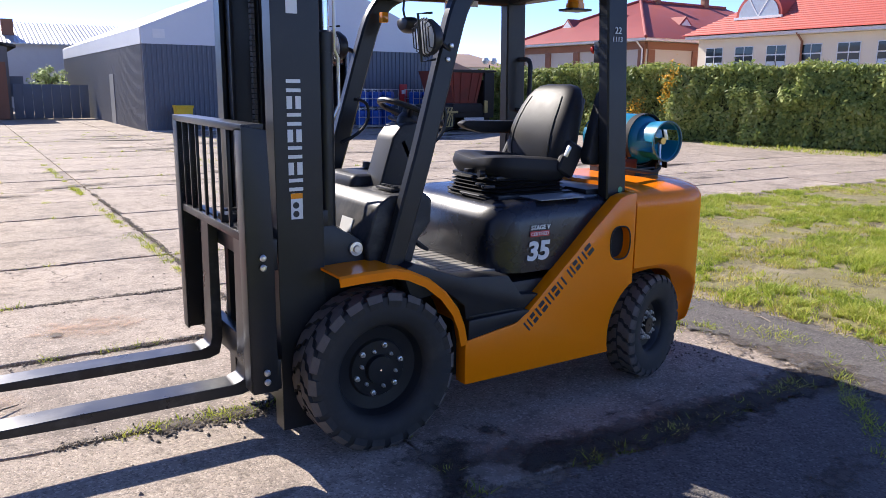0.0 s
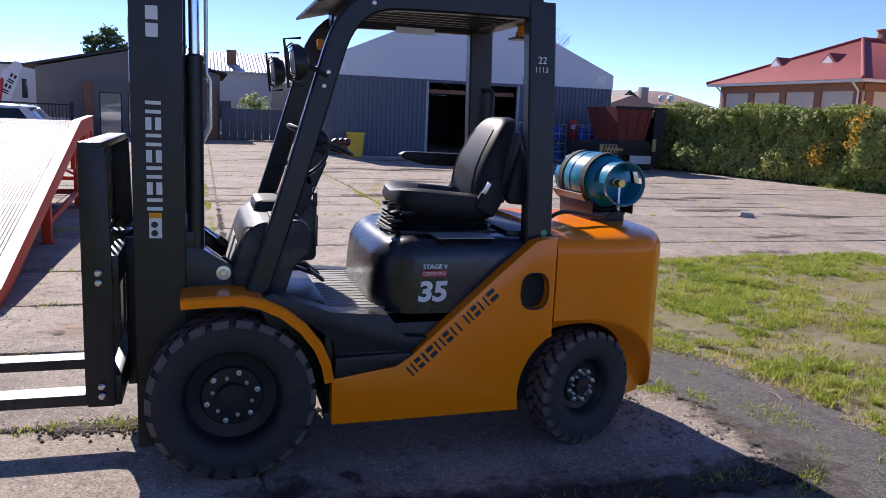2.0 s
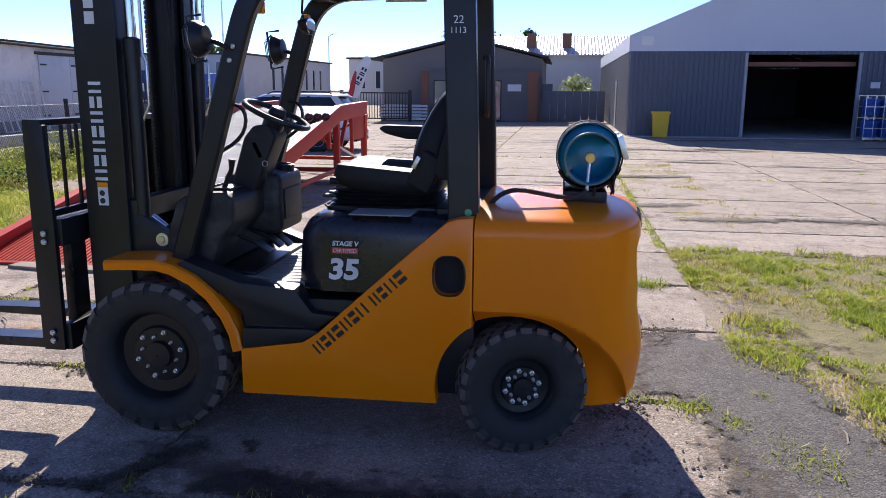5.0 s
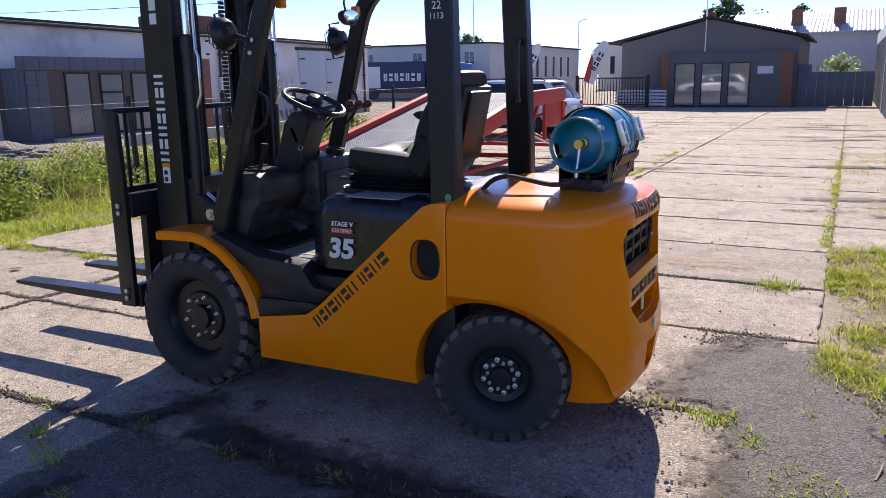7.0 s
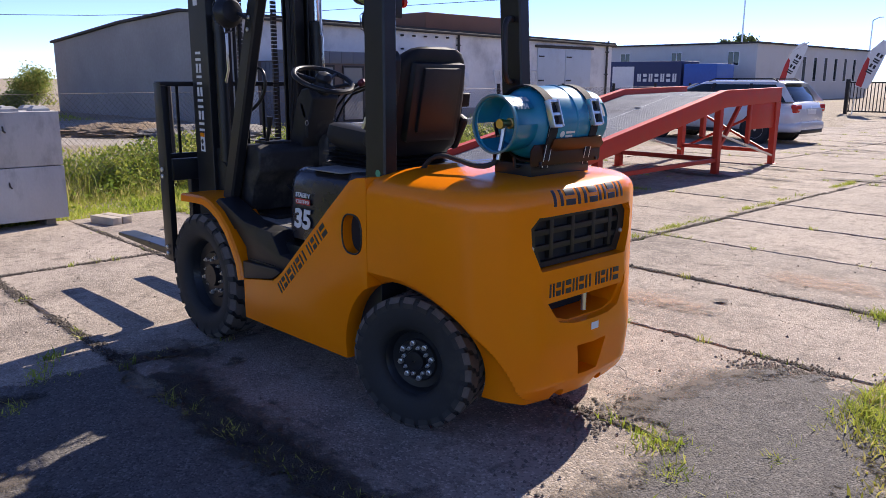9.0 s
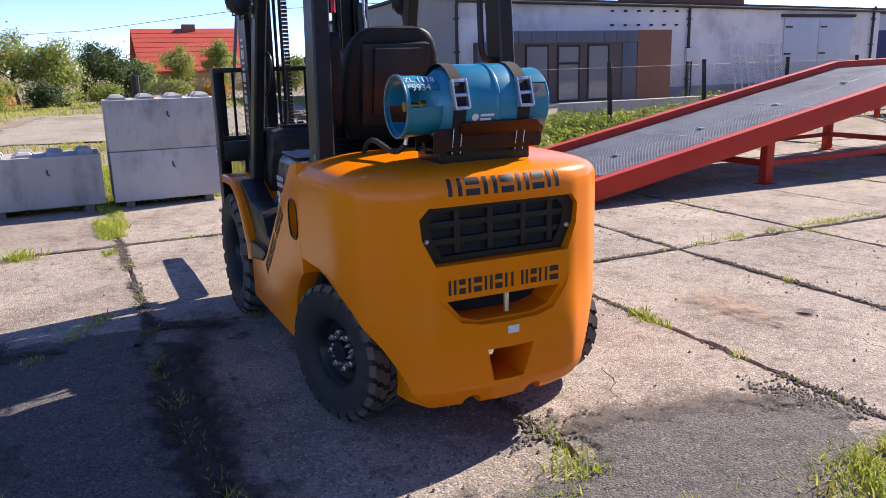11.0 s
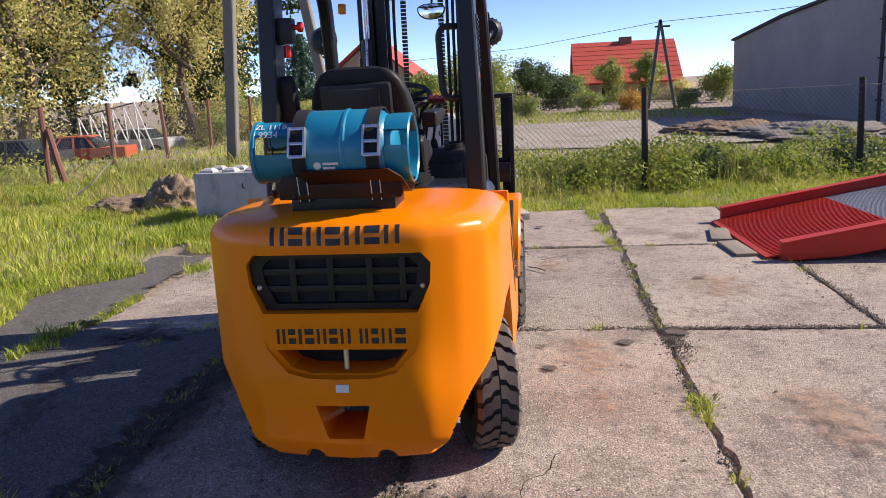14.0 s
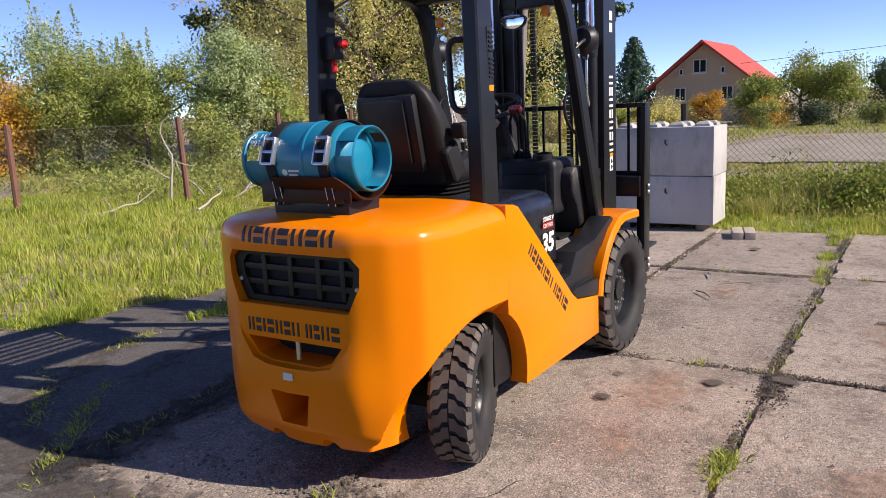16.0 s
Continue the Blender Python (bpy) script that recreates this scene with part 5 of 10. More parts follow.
def counterweight(parent):
    """Cast block: flat flanks, a faceted corner, a gently bowed tail, a rounded top edge; below the line that
    sweeps from the wheel arch to the tail its flanks lean inwards."""
    def flare(x):
        """Height of the crease that runs from the arch's crown down to the foot of the corner."""
        u = min(1.0, max(0.0, (x - 1.62) / 0.56))
        return 0.185 + 0.475 * math.sqrt(max(0.0, 1 - u ** 2.3))

    def outline(z):
        """Half the plan at height z: points from the seam round to the middle of the tail."""
        tail = 2.238 + 0.030 * math.exp(-((z - 0.43) / 0.16) ** 2)
        if z < 0.25:
            tail -= (0.25 - z) * 0.55
        corners = [(1.493, 0.586), (1.90, 0.572), (2.055, 0.530), (2.150, 0.430), (tail - 0.026, 0.300), (tail, 0.0)]
        out = []
        for a, b in zip(corners, corners[1:]):
            for k in range(12):
                out.append((a[0] + (b[0] - a[0]) * k / 12, a[1] + (b[1] - a[1]) * k / 12))
        out.append(corners[-1])
        for _ in range(9):
            out = [out[0]] + [((p[0] + 2 * q[0] + r[0]) / 4, (p[1] + 2 * q[1] + r[1]) / 4) for p, q, r in zip(out, out[1:], out[2:])] + [out[-1]]
        return out
    zs = [0.163, 0.168] + [0.18 + 0.012 * k for k in range(67)]
    zs += [0.985, 0.998, 1.010, 1.021, 1.031, 1.040, 1.048, 1.056, 1.064, 1.072, 1.080, 1.087, 1.092, 1.095]
    inset = dict(zip(zs[-14:], (0.0, 0.001, 0.003, 0.007, 0.012, 0.019, 0.028, 0.042, 0.064, 0.095, 0.14, 0.20, 0.27, 0.34)))
    inset[0.163] = 0.008
    rings = []
    for z in zs:
        side = []
        ins = inset.get(z, 0.0)
        for x, y in outline(z):
            drop = flare(x) - z
            if drop > 0:
                lean = 0.205 * (1 - math.exp(-(drop / 0.12) ** 1.2))
                y = y * (1 - lean / 0.586)
            if ins:
                f = 1 - ins / 0.586
                y *= f
                x -= ins * max(0.0, (x - 1.60) / 0.64) * (0.62 if z > 0.9 else 1.0)
            side.append((x, y))
        end = side[-1][0]
        rings.append([(x, y, z) for x, y in side[:-1]] + [(end, 0.0, z)] + [(x, -y, z) for x, y in reversed(side[:-1])])
    ob = part("counterweight", loft(B(), rings), ORANGE, parent, "rounded orange cast counterweight with a grille opening", 26)
    cutters = []
    c = B()
    lathe(c, [(ARCH_R, -0.9), (ARCH_R, 0.9)], (ARCH_X, 0, ARCH_Z), (0, 1, 0), 48)
    cutters.append(c)
    c = B()
    prism(c, [(-0.305, 0.955), (0.305, 0.955), (0.338, 0.915), (0.332, 0.84), (0.285, 0.738), (-0.285, 0.738), (-0.332, 0.84), (-0.338, 0.915)], "x", 2.135, 2.5)
    cutters.append(c)
    c = B()
    prism(c, [(-0.325, 0.975), (0.325, 0.975), (0.362, 0.925), (0.352, 0.83), (0.275, 0.60), (0.20, 0.522), (0.12, 0.505), (-0.12, 0.505), (-0.20, 0.522), (-0.275, 0.60), (-0.352, 0.83), (-0.362, 0.925)], "x", 2.214, 2.5)
    cutters.append(c)
    c = B()
    prism(c, [(-0.245, 0.602), (0.245, 0.602), (0.19, 0.535), (0.12, 0.512), (-0.12, 0.512), (-0.19, 0.535)], "x", 1.99, 2.5)
    cutters.append(c)
    c = B()
    prism(c, [(-0.10, 0.405), (0.10, 0.405), (0.066, 0.268), (-0.066, 0.268)], "x", 1.90, 2.5)
    cutters.append(c)
    for y in (-0.137, 0.137):
        c = B()
        lathe(c, [(0.038, 0), (0.038, 0.8)], (1.9, y, 0.172), (1, 0, 0), 20)
        cutters.append(c)
    return cut(ob, cutters)


def grille(parent):
    g = B()
    ring = [(-0.302, 0.951), (0.302, 0.951), (0.334, 0.913), (0.328, 0.842), (0.282, 0.742), (-0.282, 0.742), (-0.328, 0.842), (-0.334, 0.913)]
    inner = [(y * 0.86, 0.848 + (z - 0.848) * 0.80) for y, z in ring]
    fr = [[g.verts.new((x, y, z)) for y, z in pts] for x, pts in ((2.140, ring), (2.168, ring), (2.168, inner), (2.140, inner))]
    fs = []
    for a, b in zip(fr, fr[1:] + fr[:1]):
        for i in range(8):
            fs.append(g.faces.new((a[i], a[(i + 1) % 8], b[(i + 1) % 8], b[i])))
    bmesh.ops.recalc_face_normals(g, faces=fs)
    plate = part("grille", g, surface("grille plastic", (0.026, 0.022, 0.018), (0.016, 0.014, 0.012), rough=0.45, bump=0.1, spec=0.3), parent, "dark grey slatted radiator grille")
    for y in (-0.175, -0.035, 0.11, 0.23):
        part("slat", box(B(), 2.142, 2.165, y - 0.012, y + 0.012, 0.77, 0.93, 0.003), plate.data.materials[0], plate)
    for z in (0.882, 0.818):
        part("slat", box(B(), 2.143, 2.163, -0.30, 0.30, z - 0.012, z + 0.012, 0.003), plate.data.materials[0], plate)
    # near-black sheet paints the deep shade behind the slats
    part("radiator", box(B(), 2.137, 2.1415, -0.30, 0.30, 0.755, 0.94), SHADEFILL, plate)
    for y in (-0.303, 0.303):
        part("bolt", lathe(B(), [(0.010, 0), (0.010, 0.006), (0.006, 0.010)], (2.168, y, 0.826), (1, 0, 0), 10), STEEL, plate, "zinc screw")


def wheel(parent, x, y, out, r, w, rimr, steer, lugs, nuts, label):
    """out: -1 or 1, the side that faces away from the truck. Built round the origin, then placed."""
    hub = thing("wheel", "", "")
    hub.matrix_basis = pose(0, 0, 0)
    hub.parent = parent
    tyre = B()
    h = w / 2
    prof = [(rimr, -h * 0.80), (rimr + 0.02, -h * 0.94), (r * 0.80, -h), (r * 0.90, -h * 0.97), (r * 0.955, -h * 0.88), (r * 0.965, -h * 0.5), (r * 0.967, 0),
            (r * 0.965, h * 0.5), (r * 0.955, h * 0.88), (r * 0.90, h * 0.97), (r * 0.80, h), (rimr + 0.02, h * 0.94), (rimr, h * 0.80), (rimr - 0.012, h * 0.6), (rimr - 0.012, -h * 0.6)]
    o = Vector((0, 0, 0))
    seg = 64
    rings = [[(math.cos(2 * math.pi * k / seg) * a, b, math.sin(2 * math.pi * k / seg) * a) for k in range(seg)] for a, b in prof]
    vs = [[tyre.verts.new(p) for p in rg] for rg in rings]
    fs = []
    for a, b in zip(vs, vs[1:] + vs[:1]):
        for i in range(seg):
            fs.append(tyre.faces.new((a[i], a[(i + 1) % seg], b[(i + 1) % seg], b[i])))
    bmesh.ops.recalc_face_normals(tyre, faces=fs)
    lug_meshes = []
    for side in (-1, 1):
        # a broad lug stepped twice from the middle to the shoulder; the grooves between are narrow
        lb = B()
        da = 2 * math.pi / lugs
        edge = [(0.03, 0.0), (0.30, 0.05), (0.46, 0.34), (0.70, 0.40), (0.84, 0.64), (1.04, 0.68)]
        pts = edge + [(q, e + 0.70) for q, e in reversed(edge)]
        lo, hi = [], []
        for q, e in pts:
            an = da * e
            yy = side * h * q
            top = r if q < 0.95 else r * 0.925
            bot = r * 0.93 if q < 0.95 else r * 0.83
            yb = yy if q < 0.95 else side * h * 1.0
            lo.append(lb.verts.new((math.cos(an) * bot, yb * 0.98, math.sin(an) * bot)))
            hi.append(lb.verts.new((math.cos(an) * top, yy * 0.985, math.sin(an) * top)))
        n = len(edge)
        f2 = [lb.faces.new((hi[i], hi[i + 1], hi[2 * n - 2 - i], hi[2 * n - 1 - i])) for i in range(n - 1)]
        for f in f2:
            f.material_index = 1
        for i in range(2 * n):
            f2.append(lb.faces.new((lo[i], lo[(i + 1) % (2 * n)], hi[(i + 1) % (2 * n)], hi[i])))
        if side > 0:
            for f in f2:
                f.normal_flip()
        me = mesh_of("tread_lug", lb, RUBBER, 35)
        me.materials.append(DUSTYTREAD)
        lug_meshes.append(me)
    for k in range(2 * lugs):
        lug = new("tread_lug", lug_meshes[k % 2])
        lug.parent = hub
        lug.matrix_basis = Matrix.Rotation(-2 * math.pi * (k // 2 + 0.5 * (k % 2)) / lugs, 4, "Y")
    place = Matrix.Translation((x, y, r)) @ Matrix.Rotation(radians(steer), 4, "Z") @ (Matrix.Identity(4) if out < 0 else Matrix.Rotation(math.pi, 4, "Z"))
    hub.matrix_basis = place
    def add(name, bm, mat, lab="", par=None):
        ob = new(name, mesh_of(name, bm, mat, 35))
        ob.parent = par or hub
        if lab:
            ob["label"] = lab
        return ob
    add("tyre", tyre, RUBBER, "black solid rubber tyre, dusty")
    rim = B()
    lathe(rim, [(rimr + 0.006, -h * 0.82), (rimr + 0.012, -h * 0.70), (rimr - 0.006, -h * 0.62), (rimr - 0.022, -h * 0.35), (rimr - 0.030, -h * 0.18), (rimr * 0.62, -h * 0.12),
                (rimr * 0.58, -h * 0.24), (rimr * 0.30, -h * 0.26), (rimr * 0.28, -h * 0.5), (0.004, -h * 0.52)], (0, 0, 0), (0, 1, 0), 40, False)
    add("rim", rim, BLACK, "black steel rim")
    for k in range(nuts):
        an = 2 * math.pi * (k + 0.25) / nuts
        for rad, size in ((0.50, 0.0125), (0.39, 0.0085)):
            aa = an + (0 if rad > 0.45 else math.pi / nuts)
            c = (math.cos(aa) * rimr * rad, -h * 0.24, math.sin(aa) * rimr * rad)
            nb = B()
            lathe(nb, [(size, 0), (size, 0.014), (size * 0.6, 0.016), (size * 0.55, 0.024)], c, (0, -1, 0), 6 if rad > 0.45 else 8)
            add("lug_nut", nb, STEEL)
    return hub


def side_panel(parent, s):
    """The orange side plate with its slanting upper edge and oval hand hole."""
    pts = [(0.425, 0.215), (0.425, 0.43), (0.72, 0.475), (0.80, 0.53), (1.22, 0.91), (1.375, 1.045), (1.42, 1.06), (1.494 if s > 0 else 1.487, 1.066), (1.494 if s > 0 else 1.487, 0.588)]
    a0 = math.acos((1.490 - ARCH_X) / ARCH_R)
    a1 = math.pi + math.asin((ARCH_Z - 0.222) / ARCH_R)
    for k in range(13):
        a = a0 + (a1 - a0) * k / 12
        pts.append((ARCH_X + math.cos(a) * ARCH_R, ARCH_Z + math.sin(a) * ARCH_R))
    ob = part("side_panel", prism(B(), pts, "y", s * 0.50, s * 0.585, 0.006 if s < 0 else 0.002), ORANGE, parent, "orange side plate with slanting edge")
    if s > 0:
        return ob
    hole = B()
    ov = []
    for k in range(24):
        a = 2 * math.pi * k / 24
        ov.append((1.385 + 0.070 * math.copysign(abs(math.cos(a)) ** 0.7, math.cos(a)), 0.81 + 0.088 * math.copysign(abs(math.sin(a)) ** 0.8, math.sin(a))))
    prism(hole, ov, "y", s * 0.53, s * 0.7)
    cut(ob, [hole])
    rim = B()
    pr = []
    for k in range(24):
        pr.append((ov[k][0], s * 0.586, ov[k][1]))
    tube(rim, pr + pr[:1], 0.004, 6)
    part("hole_edge", rim, BLACK, ob)
    # near-black plate paints the shade inside the hand hole
    part("hole_back", box(B(), 1.305, 1.465, s * 0.5305, s * 0.533, 0.715, 0.905), SHADEFILL, ob)
    return ob


def fender(parent, s):
    top = [(-0.215, 0.822), (-0.10, 0.828), (0.04, 0.830), (0.12, 0.812), (0.22, 0.764), (0.31, 0.690), (0.38, 0.598), (0.418, 0.51), (0.435, 0.425)]
    rings = []
    for i, (x, z) in enumerate(top):
        a, b = top[max(i - 1, 0)], top[min(i + 1, len(top) - 1)]
        d = Vector((b[0] - a[0], b[1] - a[1])).normalized()
        nx, nz = -d.y, d.x
        t = 0.012
        y0, y1 = s * 0.375, s * (0.605 if i < 7 else 0.60)
        lip = 0.045
        prof = [(0, y0), (0, y1 - s * 0.012), (-0.010, y1), (-lip, y1), (-lip, y1 - s * 0.008), (-t, y1 - s * 0.016), (-t, y0)]
        rings.append([(x + nx * h, y, z + nz * h) for h, y in prof])
    ob = part("front_fender", loft(B(), rings), ORANGE, parent, "curved orange front mudguard")
    return ob


def overhead_guard(parent):
    g = thing("overhead_guard", "", "")
    g.parent = parent
    for s in (-1, 1):
        rp = B()
        bar(rp, [(1.432, s * 0.452, 1.03), (1.425, s * 0.445, 1.35), (1.402, s * 0.425, 2.00), (1.395, s * 0.42, 2.15)], (1, 0, 0), 0.135, 0.075, 0.008)
        part("rear_pillar", rp, BLACK, g)
        fp = B()
        pts = [(0.10, s * 0.455, 0.80), (0.175, s * 0.452, 1.03), (0.262, s * 0.447, 1.30), (0.35, s * 0.44, 1.60), (0.40, s * 0.434, 1.77)] + \
            [tuple(p) for p in arc((0.437, s * 0.43, 1.89), (0.505, s * 0.42, 2.10), (0.70, s * 0.42, 2.110), 8)] + [(1.05, s * 0.42, 2.118), (1.40, s * 0.42, 2.118)]
        bar(fp, pts, (0, 1, 0), 0.062, 0.095, 0.010)
        part("front_pillar", fp, BLACK, g)
        for z in (1.72, 1.78):
            part("bolt", lathe(B(), [(0.011, 0), (0.011, 0.006), (0.006, 0.009)], (0.385 + (z - 1.72) * 0.3, s * 0.468, z), (0, s, 0), 10), STEEL, g, "zinc bolt")
        part("bolt", lathe(B(), [(0.011, 0), (0.011, 0.006), (0.006, 0.009)], (0.60, s * 0.452, 2.085), (0, s, 0), 10), STEEL, g, "zinc bolt")
    for x, z in ((0.58, 2.085), (1.39, 2.115)):
        part("cross_beam", box(B(), x - 0.05, x + 0.05, -0.40, 0.40, z - 0.035, z + 0.035, 0.008), BLACK, g)
    for k in range(7):
        y = -0.30 + k * 0.10
        part("roof_bar", box(B(), 0.62, 1.35, y - 0.011, y + 0.011, 2.095, 2.13, 0.004), BLACK, g)
    v = B()
    bar(v, [(0.36, 0, 2.085), (0.48, 0, 2.115), (0.62, 0, 2.145)], (0, 1, 0), 0.80, 0.012, 0.003)
    part("front_visor", v, BLACK, g, "thin black rain visor")
    part("label_plate", box(B(), 0.90, 1.12, 0.386, 0.389, 2.05, 2.085), WHITE, g, "pale worn label")
    # back right pillar grab handle and slots
    hb = B()
    tube(hb, [(1.43, 0.39, 1.765)] + [tuple(p) for p in arc((1.45, 0.345, 1.765), (1.455, 0.315, 1.76), (1.455, 0.312, 1.72), 5)] +
         [tuple(p) for p in arc((1.455, 0.318, 1.53), (1.455, 0.32, 1.475), (1.45, 0.355, 1.465), 5)] + [(1.43, 0.40, 1.465)], 0.014, 10)
    part("grab_handle", hb, PLASTIC, g, "black plastic grab handle")
    vp = part("vent_plate", box(B(), 1.352, 1.402, 0.462, 0.4745, 1.585, 1.815, 0.008), PLASTIC, g, "black louvred vent plate")
    for z0 in (1.60, 1.71):
        for k in range(5):
            part("slot_rib", box(B(), 1.358, 1.396, 0.4745, 0.4795, z0 + k * 0.019, z0 + 0.009 + k * 0.019, 0.001), BLACK, vp)
    part("warning_sticker", box(B(), 1.36, 1.40, 0.469, 0.4765, 1.535, 1.57), AMBER, g, "small orange and white sticker")
    # left rear pillar: switch box with red button, reflector
    part("switch_box", box(B(), 1.37, 1.44, -0.40, -0.33, 1.73, 1.84, 0.006), PLASTIC, g)
    part("red_button", lathe(B(), [(0.012, 0), (0.012, 0.02), (0.022, 0.022), (0.022, 0.040), (0.012, 0.044)], (1.405, -0.33, 1.80), (0, 1, 0), 18), REDLENS, g, "red mushroom stop button")
    part("red_cap", lathe(B(), [(0.016, 0), (0.016, 0.05), (0.012, 0.055)], (1.405, -0.365, 1.672), (0, 0, 1), 16), REDLENS, g)
    part("seal_sticker", lathe(B(), [(0.016, 0), (0.016, 0.001)], (1.455, -0.490, 1.075), (0, -1, 0), 20), surface("green sticker", (0.10, 0.42, 0.22), rough=0.4, bump=0.02), g, "round green sticker")
    m = Matrix.Translation((1.375, -0.4715, 1.832)) @ Matrix.Rotation(radians(90), 4, "X")
    lettering("chalk_number", "22", 0.046, WHITE, g, m @ Matrix.Translation((0.005, 0.04, 0)), "hand-written white number", 0.0008)
    lettering("chalk_number", "1113", 0.036, WHITE, g, m @ Matrix.Translation((-0.01, 0.0, -0.001)), "hand-written white number", 0.0008)
    return g


def mirror_on(parent, at, turn, label):
    mo = thing("mirror", "", "")
    mo.parent = parent
    mo.matrix_basis = Matrix.Translation(at) @ Matrix.Rotation(radians(turn), 4, "Z")
    def add(name, bm, mat, lab=""):
        ob = new(name, mesh_of(name, bm, mat))
        ob.parent = mo
        if lab:
            ob["label"] = lab
    b = B()
    rings = []
    for dx, k in ((-0.055, 0.25), (-0.048, 0.7), (-0.03, 0.93), (-0.012, 1.0), (0.004, 1.0)):
        rings.append([(dx, 0.075 * k * math.copysign(abs(math.cos(a)) ** 0.8, math.cos(a)), 0.055 * k * (math.sin(a) if math.sin(a) < 0 else 0.5 * math.sin(a))) for a in (2 * math.pi * i / 28 for i in range(28))])
    add("housing", loft(b, rings), PLASTIC, "black plastic mirror shell")
    b = B()
    rings = []
    for dx, k in ((0.0045, 0.93), (0.007, 0.92), (0.009, 0.5)):
        rings.append([(dx, 0.075 * k * math.cos(a), 0.055 * k * (math.sin(a) if math.sin(a) < 0 else 0.5 * math.sin(a))) for a in (2 * math.pi * i / 28 for i in range(28))])
    add("mirror_glass", loft(b, rings), MIRROR, "convex mirror glass")
    b = B()
    tube(b, [(-0.03, 0.0, 0.02), (-0.04, 0.0, 0.06), (-0.03, 0.0, 0.17)], 0.006, 8)
    add("bracket", b, BLACK)
    return mo


def work_light(parent, at, aim, guard=True):
    wl = thing("work_light", "", "")
    wl.parent = parent
    wl.matrix_basis = Matrix.Translation(at) @ Vector(aim).to_track_quat("Z", "Y").to_matrix().to_4x4()
    def add(name, bm, mat, lab=""):
        ob = new(name, mesh_of(name, bm, mat))
        ob.parent = wl
        if lab:
            ob["label"] = lab
    add("housing", lathe(B(), [(0.02, -0.042), (0.055, -0.034), (0.076, -0.006), (0.08, 0.018), (0.072, 0.022)], (0, 0, 0), (0, 0, 1), 28), PLASTIC)
    add("lens", lathe(B(), [(0.071, 0.021), (0.071, 0.025), (0.03, 0.032)], (0, 0, 0), (0, 0, 1), 28), LAMPGLASS, "clear lamp lens")
    if guard:
        b = B()
        for k in range(7):
            x = -0.066 + k * 0.022
            hh = math.sqrt(max(0.0, 0.083 ** 2 - x * x))
            tube(b, [(x, -hh, 0.02), (x, -hh * 0.8, 0.045), (x, hh * 0.8, 0.045), (x, hh, 0.02)], 0.0028, 6)
        add("wire_guard", b, BLACK)
    b = B()
    tube(b, [(0, -0.095, -0.02), (0.0, -0.10, 0.05), (0, 0.10, 0.05), (0, 0.10, -0.02)], 0.006, 6)
    add("bracket", b, BLACK)
    return wl


